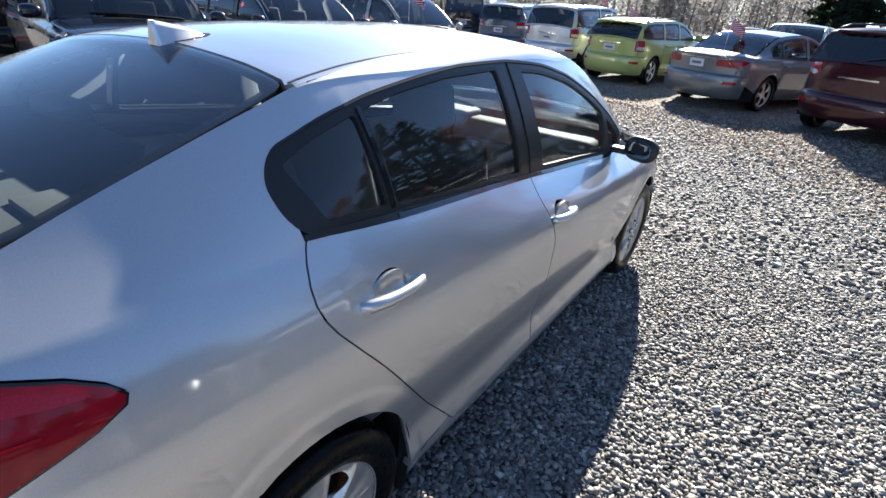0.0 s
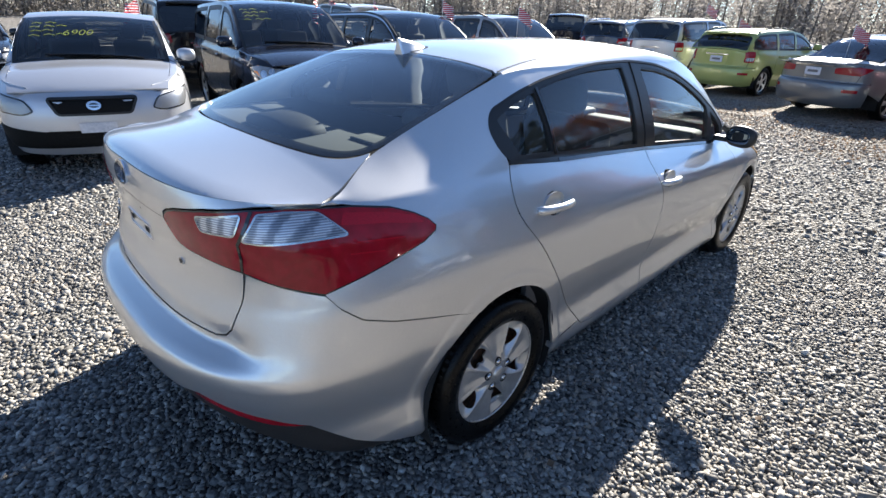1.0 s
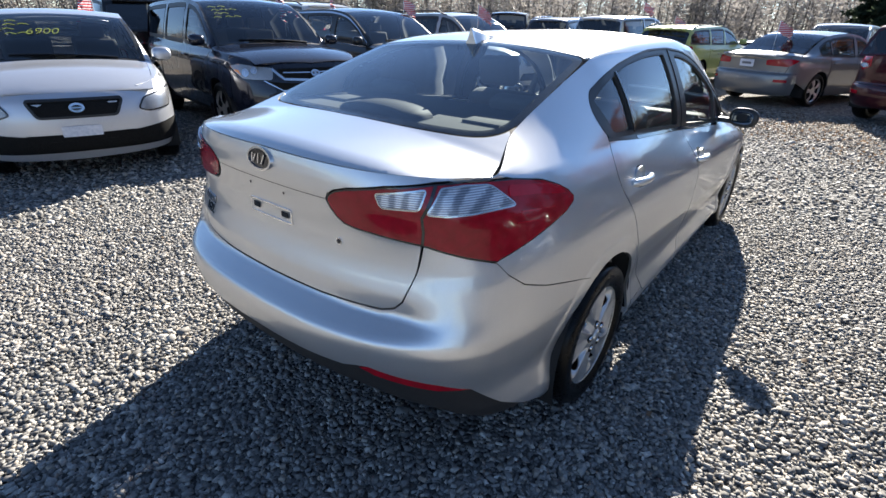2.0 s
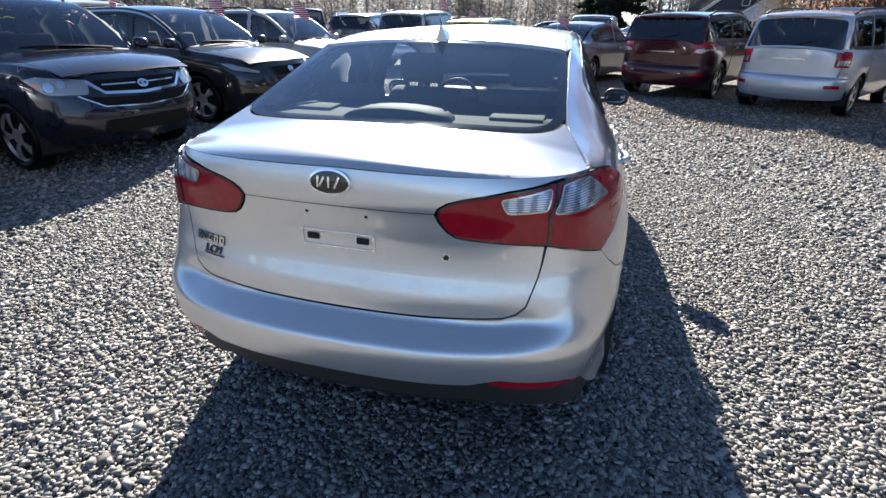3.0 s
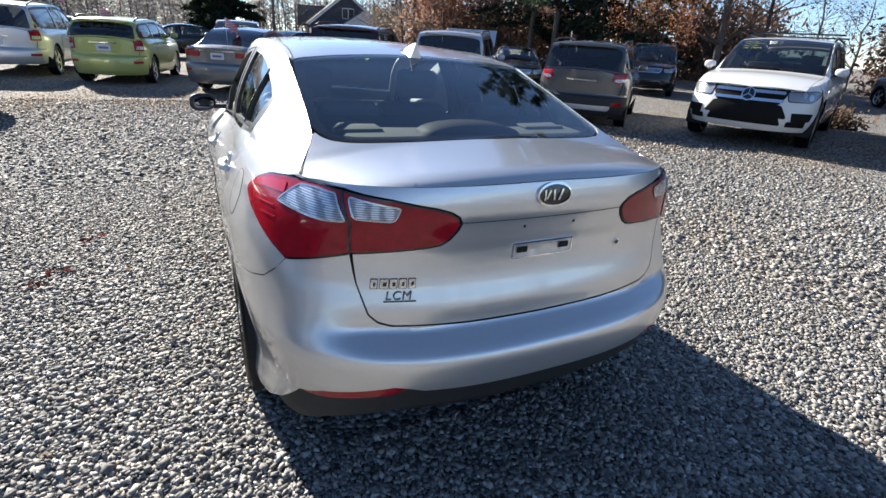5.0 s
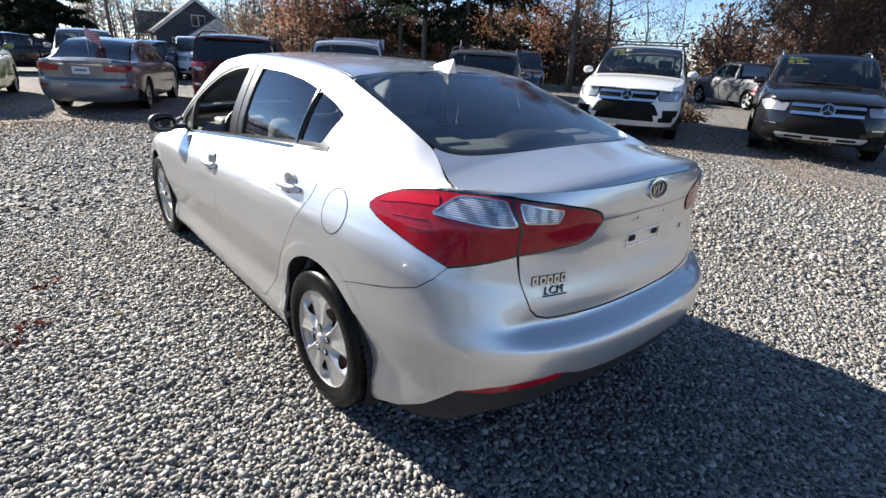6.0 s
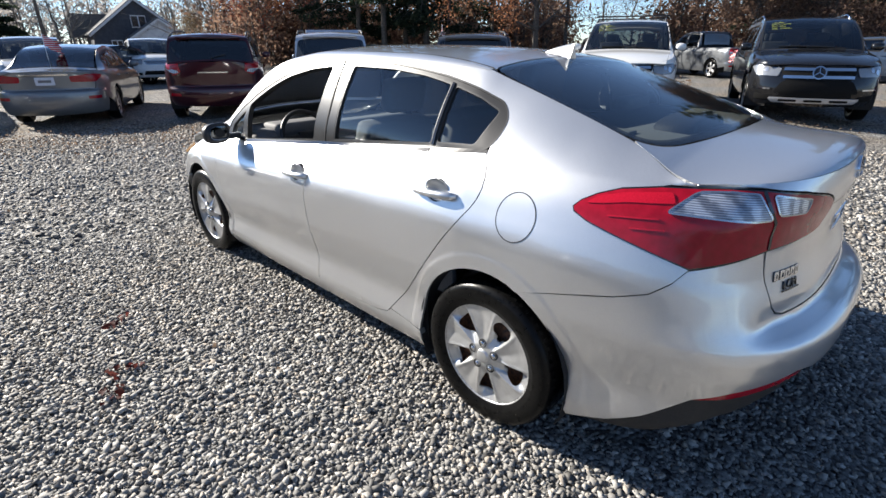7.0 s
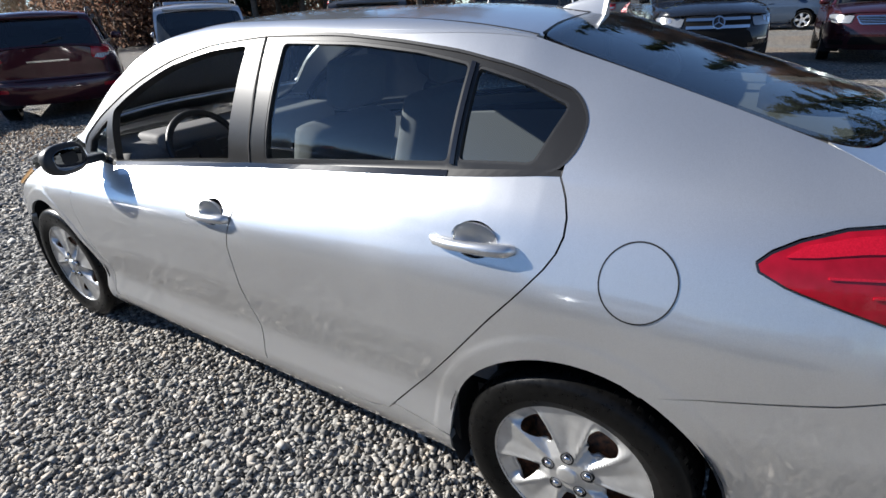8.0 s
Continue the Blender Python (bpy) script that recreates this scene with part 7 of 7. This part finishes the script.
def woods(name, az0, az1, d0, d1, n, h0, h1, seed, label, leafs, bark=GREY_BARK, per=70, twig=0.28):
    """A strip of far woods: slim trunks with forked twigs and thin, dry foliage."""
    rnd = random.Random(seed)
    paths, spots = [], []
    for _ in range(n):
        a, d = rnd.uniform(az0, az1), rnd.uniform(d0, d1)
        x, y = at(a, d)
        h = rnd.uniform(h0, h1)
        top = Vector((x + rnd.uniform(-0.6, 0.6), y + rnd.uniform(-0.6, 0.6), h))
        base = Vector((x, y, -0.2))
        paths.append(([base, base.lerp(top, 0.5), top], [0.13, 0.09, 0.02]))
        for _ in range(9):
            p = base.lerp(top, rnd.uniform(0.3, 0.95))
            q = p + Vector((rnd.uniform(-1.6, 1.6), rnd.uniform(-1.6, 1.6), rnd.uniform(0.4, 2.2)))
            paths.append(([p, p.lerp(q, 0.5) + Vector((0, 0, 0.15)), q], [0.04, 0.025, 0.008]))
        for _ in range(per):
            p = base.lerp(top, rnd.uniform(0.1, 1.0))
            spots.append((p.x + rnd.gauss(0, 1.0), p.y + rnd.gauss(0, 1.0), max(0.2, p.z + rnd.gauss(0, 0.5))))
    ob = thing(name, Matrix(), label, "woods", kind="stuff")
    mesh_part("trunks", limbs_mesh("trunks", paths, 4), bark, ob)
    mesh_part("twigs", leaf_mesh("twigs", spots, twig, seed, 0.2, 2.4), leafs, ob)


# twigs of the far woods, with the distance haze mixed into their pale grey
HAZE_TWIG = foliage("hazed_twigs", [(0.30, 0.285, 0.275), (0.35, 0.33, 0.31), (0.40, 0.375, 0.345)])
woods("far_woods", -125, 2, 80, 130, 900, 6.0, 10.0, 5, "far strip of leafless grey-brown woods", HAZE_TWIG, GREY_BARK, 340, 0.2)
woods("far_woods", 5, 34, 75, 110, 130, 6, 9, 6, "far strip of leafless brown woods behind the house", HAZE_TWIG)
woods("undergrowth", 21, 57, 38, 50, 150, 2.5, 5.5, 7, "brown undergrowth and saplings at the lot's edge", BROWN_LEAF, BARK, 220, 0.16)
woods("undergrowth", 66, 112, 36, 48, 170, 3, 5.5, 8, "dark brown undergrowth and saplings at the lot's edge", BROWN_LEAF, BARK, 260, 0.16)
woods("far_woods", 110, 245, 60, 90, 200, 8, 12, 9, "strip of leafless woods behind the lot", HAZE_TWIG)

SIDING = speckle(mat("slate_siding", (0.05, 0.055, 0.07), 0.7), 3, (0.04, 0.045, 0.058), (0.065, 0.07, 0.085))
ROOF_FELT = speckle(mat("roof_shingle", (0.10, 0.10, 0.10), 0.9), 8, (0.07, 0.07, 0.072), (0.15, 0.15, 0.148), bump=0.4, dist=0.02)
WHITE_WOOD = speckle(mat("white_siding", (0.7, 0.7, 0.7), 0.6), 3, (0.6, 0.6, 0.61), (0.76, 0.76, 0.75))
PANE = mat("dark_pane", (0.03, 0.035, 0.04), 0.08)


def gable(w, depth, eave, ridge, overhang=0.3):
    """Walls of a gabled box, its ridge running back."""
    bm = bmesh.new()
    f = [bm.verts.new((x, 0, z)) for x, z in ((-w, 0), (w, 0), (w, eave), (0, ridge), (-w, eave))]
    r = [bm.verts.new((x, depth, z)) for x, z in ((-w, 0), (w, 0), (w, eave), (0, ridge), (-w, eave))]
    bm.faces.new(f), bm.faces.new(r[::-1])
    for i in range(5):
        bm.faces.new((f[i], r[i], r[(i + 1) % 5], f[(i + 1) % 5]))
    bmesh.ops.recalc_face_normals(bm, faces=bm.faces)
    return bm


def house():
    x, y = at(15.0, 66)
    h = thing("house", pose(x, y, 0, 0, 0, -8), "slate-blue gabled house with a white porch gable", "house")
    part("wall", gable(4.2, 8, 2.6, 5.9), SIDING, h)
    pw = part("porch", gable(2.6, 2.6, 2.2, 3.9), WHITE_WOOD, h, "white porch gable")
    pw.location = (1.6, -2.2, 0)
    for w, e, r, d, loc in ((4.2, 2.6, 5.9, 8.5, (0, -0.35, 0)), (2.6, 2.2, 3.9, 2.6, (1.6, -2.5, 0))):
        for sign in (1, -1):
            bm = bmesh.new()
            a, b = (0, r + 0.02), (w + 0.35, e - 0.35 * (r - e) / w + 0.02)
            v = [bm.verts.new((sign * px, py, pz + dz)) for dz in (0, 0.14) for (px, pz), py in ((a, 0), (b, 0), (b, d), (a, d))]
            for q in ((0, 1, 2, 3), (4, 5, 6, 7), (0, 1, 5, 4), (1, 2, 6, 5), (2, 3, 7, 6), (3, 0, 4, 7)):
                bm.faces.new([v[i] for i in q])
            bmesh.ops.recalc_face_normals(bm, faces=bm.faces)
            part("roof", bm, ROOF_FELT, h).location = loc
            bm = box_bm(math.hypot(w + 0.35, (r - e) * (w + 0.35) / w), 0.06, 0.22)
            bm.transform(Matrix.Translation((sign * (w + 0.35) / 2, loc[1] - 0.04, r - (r - e) * (w + 0.35) / w / 2 - 0.06)) @ Matrix.Rotation(sign * math.atan2(r - e, w), 4, "Y"))
            part("bargeboard", bm, WHITE_WOOD, h).location = (loc[0], 0, 0)
    bm = box_bm(7, 5, 2.4, Matrix.Translation((-2.0, 9, 3.4)))
    part("wing", bm, ROOF_FELT, h, "long shingled roof of the rear wing")
    for wx, wz, ww, wh, yy in ((0.15, 3.7, 1.4, 1.2, 0), (-2.2, 1.3, 1.0, 1.2, 0), (0.6, 1.2, 0.9, 1.1, -2.2), (2.6, 1.2, 0.9, 1.1, -2.2)):
        win = part("window", box_bm(ww, 0.08, wh, Matrix.Translation((wx, yy - 0.03, wz))), WHITE_WOOD, h, "white-framed window")
        for sx in (-1, 1):
            part("pane", box_bm(ww / 2 - 0.12, 0.03, wh - 0.2, Matrix.Translation((wx + sx * ww / 4, yy - 0.075, wz))), PANE, win)


house()
POLE_WOOD = speckle(mat("pole_wood", (0.12, 0.10, 0.085), 0.9), 12, (0.08, 0.068, 0.058), (0.17, 0.145, 0.12), bump=0.3)


def utility_pole(x, y, height):
    p = thing("utility_pole", pose(x, y, 0), "weathered wooden utility pole with a cross arm", "pole", "poles along the road")
    part("post", tube_bm([(0, 0, -0.3), (0, 0, height / 2), (0.04, 0, height)], 0.14, 10, taper=[0.16, 0.14, 0.11]), POLE_WOOD, p)
    part("cross_arm", box_bm(2.2, 0.1, 0.12, Matrix.Translation((0, 0, height - 0.6)), 0.01), POLE_WOOD, p)
    for k in (-1, -0.5, 0.5, 1):
        part("insulator", tube_bm([(k, 0, height - 0.54), (k, 0, height - 0.4)], 0.04, 8), PANE, p)


pole_places = [at(7.7, 58), at(-0.9, 95), at(24.0, 46)]
for (px, py), h in zip(pole_places, (9, 9.5, 9)):
    utility_pole(px, py, h)
for k, z in ((-1, 8.45), (0.5, 8.45), (0, 6.6), (0, 6.2)):
    for (a, b) in ((pole_places[0], pole_places[1]), (pole_places[0], pole_places[2])):
        pts = [(a[0] + (b[0] - a[0]) * f + k, a[1] + (b[1] - a[1]) * f, z - 3.2 * f * (1 - f)) for f in (i / 14 for i in range(15))]
        me_ob = part("overhead_wire", tube_bm(pts, 0.018, 4), BLACK_TRIM, None)
        tagged(me_ob, "thin black overhead cable between the poles", "cable", "overhead cables")

def brush_pile(x, y):
    rnd = random.Random(21)
    pile = thing("brush_pile", pose(x, y, float(swell(x, y)) - 0.01), "low heap of brown brushwood and dead leaves", "brush")
    paths = []
    for _ in range(90):
        a, d = rnd.uniform(0, math.tau), rnd.uniform(0, 0.5)
        p = Vector((d * math.cos(a), d * math.sin(a), rnd.uniform(0.0, 0.42 * (1 - d))))
        q = p + Vector((rnd.uniform(-0.5, 0.5), rnd.uniform(-0.5, 0.5), rnd.uniform(-0.05, 0.2)))
        paths.append(([p, p.lerp(q, 0.5) + Vector((0, 0, 0.05)), q], [0.018, 0.013, 0.005]))
    mesh_part("sticks", limbs_mesh("sticks", paths, 4), BARK, pile)
    rs = np.random.RandomState(2)
    c = rs.normal(size=(1500, 3)) * (0.3, 0.3, 0.13) + (0, 0, 0.2)
    c[:, 2] = np.abs(c[:, 2])
    mesh_part("dead_leaves", leaf_mesh("dead_leaves", c, 0.07, 3), LITTER, pile)


brush_pile(12.6, 3.6)

# ---- ground ----
def earth(n, l, colour):
    """Brown earth worked into the gravel: broad patches, most of them out where the cars' tails stand."""
    g = n.new("ShaderNodeNewGeometry")
    far = n.new("ShaderNodeVectorMath")
    far.operation = "DISTANCE"
    far.inputs[1].default_value = (-1.5, -1.5, 0)
    l.new(g.outputs["Position"], far.inputs[0])
    ring = n.new("ShaderNodeValToRGB")
    for p, c in ((0.0, 0.05), (0.28, 0.12), (0.42, 0.75), (0.62, 0.6), (1.0, 0.45)):
        e = ring.color_ramp.elements.new(p) if p not in (0.0, 1.0) else ring.color_ramp.elements[0 if p == 0 else -1]
        e.color = (c, c, c, 1)
    k = n.new("ShaderNodeMath")
    k.operation = "DIVIDE"
    k.inputs[1].default_value = 25.0
    l.new(far.outputs["Value"], k.inputs[0]), l.new(k.outputs[0], ring.inputs["Fac"])
    a = n.new("ShaderNodeTexNoise")
    a.inputs["Scale"].default_value, a.inputs["Detail"].default_value = 0.7, 6
    l.new(g.outputs["Position"], a.inputs["Vector"])
    q = n.new("ShaderNodeMapRange")
    q.inputs["From Min"].default_value, q.inputs["From Max"].default_value = 0.36, 0.62
    l.new(a.outputs["Fac"], q.inputs["Value"])
    m = n.new("ShaderNodeMath")
    m.operation = "MULTIPLY"
    l.new(q.outputs["Result"], m.inputs[0]), l.new(ring.outputs["Color"], m.inputs[1])
    x = n.new("ShaderNodeMix")
    x.data_type, x.blend_type = "RGBA", "MULTIPLY"
    x.inputs["B"].default_value = (1.12, 0.9, 0.66, 1)
    l.new(m.outputs[0], x.inputs["Factor"]), l.new(colour, x.inputs["A"])
    return x.outputs["Result"]


def gravel_sheet():
    m = mat("gravel_ground", (0.2, 0.2, 0.2), 0.9)
    n, l, b = nodes_of(m)
    tc = n.new("ShaderNodeTexCoord")
    v = n.new("ShaderNodeTexVoronoi")
    v.inputs["Scale"].default_value = 42
    l.new(tc.outputs["Object"], v.inputs["Vector"])
    r = n.new("ShaderNodeValToRGB")
    for p, c in ((0.0, 0.03), (0.35, 0.09), (0.7, 0.19), (1.0, 0.40)):
        e = r.color_ramp.elements.new(p) if p not in (0.0, 1.0) else r.color_ramp.elements[0 if p == 0 else -1]
        e.color = (c * 1.15, c * 1.13, c * 1.07, 1)
    sep = n.new("ShaderNodeSeparateColor")
    l.new(v.outputs["Color"], sep.inputs[0])
    l.new(sep.outputs[0], r.inputs["Fac"])
    big = n.new("ShaderNodeTexNoise")
    big.inputs["Scale"].default_value, big.inputs["Detail"].default_value = 0.45, 7
    l.new(tc.outputs["Object"], big.inputs["Vector"])
    ramp = n.new("ShaderNodeValToRGB")
    ramp.color_ramp.elements[0].position, ramp.color_ramp.elements[1].position = 0.5, 0.75
    l.new(big.outputs["Fac"], ramp.inputs["Fac"])
    dirt = n.new("ShaderNodeMix")
    dirt.data_type = "RGBA"
    l.new(ramp.outputs["Color"], dirt.inputs["Factor"])
    l.new(r.outputs["Color"], dirt.inputs["A"])
    brown = n.new("ShaderNodeMix")
    brown.data_type, brown.blend_type = "RGBA", "MULTIPLY"
    brown.inputs["Factor"].default_value = 1
    brown.inputs["B"].default_value = (1.15, 0.95, 0.75, 1)
    l.new(r.outputs["Color"], brown.inputs["A"])
    l.new(brown.outputs["Result"], dirt.inputs["B"])
    l.new(earth(n, l, dirt.outputs["Result"]), b.inputs["Base Color"])
    u = n.new("ShaderNodeBump")
    u.inputs["Strength"].default_value, u.inputs["Distance"].default_value = 1.0, 0.025
    u.invert = True
    l.new(v.outputs["Distance"], u.inputs["Height"])
    l.new(u.outputs["Normal"], b.inputs["Normal"])
    return m


def ground():
    bm = bmesh.new()
    bmesh.ops.create_grid(bm, x_segments=150, y_segments=150, size=1)
    for v in bm.verts:
        for i in (0, 1):
            v.co[i] = math.copysign(abs(v.co[i]) ** 2.6, v.co[i]) * 900
        v.co.z = float(swell(v.co.x, v.co.y))
    me = bpy.data.meshes.new("ground")
    bm.to_mesh(me)
    bm.free()
    me.materials.append(gravel_sheet())
    tagged(new("ground", me), "grey crushed-stone gravel lot reaching to the woods", "gravel", kind="structure")


ground()


def stone_material():
    m = mat("crushed_stone", (0.2, 0.2, 0.2), 0.75)
    n, l, b = nodes_of(m)
    g = n.new("ShaderNodeNewGeometry")
    r = n.new("ShaderNodeValToRGB")
    r.color_ramp.elements[0].color, r.color_ramp.elements[1].color = (0.10, 0.096, 0.09, 1), (0.6, 0.58, 0.54, 1)
    for p, c in ((0.25, (0.165, 0.158, 0.147)), (0.55, (0.255, 0.246, 0.23)), (0.8, (0.37, 0.358, 0.33)), (0.94, (0.33, 0.28, 0.225))):
        r.color_ramp.elements.new(p).color = (*c, 1)
    l.new(g.outputs["Random Per Island"], r.inputs["Fac"])
    tc, a, x = n.new("ShaderNodeTexCoord"), n.new("ShaderNodeTexNoise"), n.new("ShaderNodeMix")
    a.inputs["Scale"].default_value, a.inputs["Detail"].default_value = 260, 4
    l.new(tc.outputs["Object"], a.inputs["Vector"])
    x.data_type, x.blend_type = "RGBA", "OVERLAY"
    x.inputs["Factor"].default_value = 0.45
    l.new(r.outputs["Color"], x.inputs["A"]), l.new(a.outputs["Fac"], x.inputs["B"])
    l.new(earth(n, l, x.outputs["Result"]), b.inputs["Base Color"])
    return m


STONE = stone_material()


def stones(name, xs, ys, gap, size, seed, keep, base):
    """Angular stones on a jittered grid, each turned, squashed and chipped by itself."""
    rs = np.random.RandomState(seed)
    gx, gy = np.meshgrid(np.arange(xs[0], xs[1], gap), np.arange(ys[0], ys[1], gap))
    p = np.stack([gx.ravel(), gy.ravel()], 1) + rs.uniform(-0.55, 0.55, (gx.size, 2)) * gap
    p = p[keep(p[:, 0], p[:, 1])]
    n = len(p)
    b = bmesh.new()
    if base == "ico":
        bmesh.ops.create_icosphere(b, subdivisions=1, radius=1)
    else:
        bmesh.ops.create_cube(b, size=1.25)
        bmesh.ops.triangulate(b, faces=b.faces)
    B = np.array([tuple(v.co) for v in b.verts])
    T = np.array([[v.index for v in f.verts] for f in b.faces if f.normal.z > -0.9])
    b.free()
    k = len(B)
    V = B[None] * (1 + rs.uniform(-0.38, 0.30, (n, k, 1))) + rs.uniform(-0.16, 0.16, (n, k, 3))
    s = size * np.exp(rs.normal(0, 0.26, (n, 1, 1)))
    V = V * s * np.stack([rs.uniform(0.9, 1.6, n), rs.uniform(0.65, 1.1, n), rs.uniform(0.36, 0.76, n)], 1)[:, None, :]
    ax, az = rs.uniform(-0.8, 0.8, n), rs.uniform(0, math.tau, n)
    y, z = V[..., 1] * np.cos(ax)[:, None] - V[..., 2] * np.sin(ax)[:, None], V[..., 1] * np.sin(ax)[:, None] + V[..., 2] * np.cos(ax)[:, None]
    x, y = V[..., 0] * np.cos(az)[:, None] - y * np.sin(az)[:, None], V[..., 0] * np.sin(az)[:, None] + y * np.cos(az)[:, None]
    V = np.stack([x + p[:, :1], y + p[:, 1:], z + (rs.uniform(-0.2, 0.95, (n, 1)) * size) + swell(p[:, :1], p[:, 1:])], 2).reshape(-1, 3)
    F = (T[None] + np.arange(n)[:, None, None] * k).reshape(-1, 3)
    me = bpy.data.meshes.new(name)
    me.vertices.add(len(V))
    me.vertices.foreach_set("co", V.ravel())
    me.loops.add(F.size)
    me.loops.foreach_set("vertex_index", F.ravel())
    me.polygons.add(len(F))
    me.polygons.foreach_set("loop_start", np.arange(len(F)) * 3)
    me.polygons.foreach_set("loop_total", np.full(len(F), 3))
    me.update()
    me.materials.append(STONE)
    return tagged(new(name, me), "loose angular grey gravel stones", "gravel", kind="stuff")


def by_car(x, y):
    return ~((np.abs(x) < 0.62) & (y > -1.9) & (y < 2.0))


def outside(x, y):
    return ~((x > -3.0) & (x < 2.6) & (y > -3.9) & (y < 2.1))


stones("gravel_stones", (-3.0, 2.6), (-3.9, 2.1), 0.0175, 0.0111, 1, by_car, "cube")
stones("gravel_stones", (-6.0, 7.0), (-5.0, 8.5), 0.05, 0.0175, 2, outside, "cube")


def fallen_leaves():
    rs = np.random.RandomState(4)
    n = 6500
    u, v = rs.rand(n), rs.normal(size=n)
    # a drift along the edge of the aisle, thinning out
    x = -4 + 14 * u + 0.5 * v
    y = 8.4 - 0.98 * (x + 1.0) * (x > -1) * 0.72 - 0.02 * x**2 + rs.normal(size=n) * 1.1
    pts = np.stack([x, y, 0.03 + rs.rand(n) * 0.01 + swell(x, y)], 1)
    more = np.stack([rs.uniform(-5, 5, 260), rs.uniform(-5, 5, 260), np.full(260, 0.032)], 1)
    more = more[by_car(more[:, 0], more[:, 1]) & (np.abs(more[:, 0]) > 1.0)]
    me = leaf_mesh("fallen_leaves", np.concatenate([pts, more]), 0.026, 5, 0.93, 1.3)
    me.materials.append(LITTER)
    tagged(new("fallen_leaves", me), "dry brown leaves strewn over the gravel", "leaves", kind="stuff")


fallen_leaves()


def leaf_cluster(x, y, seed):
    rs = np.random.RandomState(seed)
    pts = np.stack([rs.normal(0, 0.035, 11), rs.normal(0, 0.03, 11), 0.02 + 0.01 * rs.rand(11)], 1)
    ob = thing("leaf_cluster", pose(x, y, 0, 0, 0, 70 * seed), "small clump of dark red fallen leaves on the gravel", "leaves", "red leaf clumps on the gravel")
    me = leaf_mesh("leaves", pts, 0.032, seed, 0.8, 1.4)
    me.materials.append(WINE_LEAF)
    new("leaves", me).parent = ob


for i, (x, y) in enumerate(((-1.74, 0.61), (-1.84, 0.10), (-1.93, -0.08))):
    leaf_cluster(x, y, i + 1)
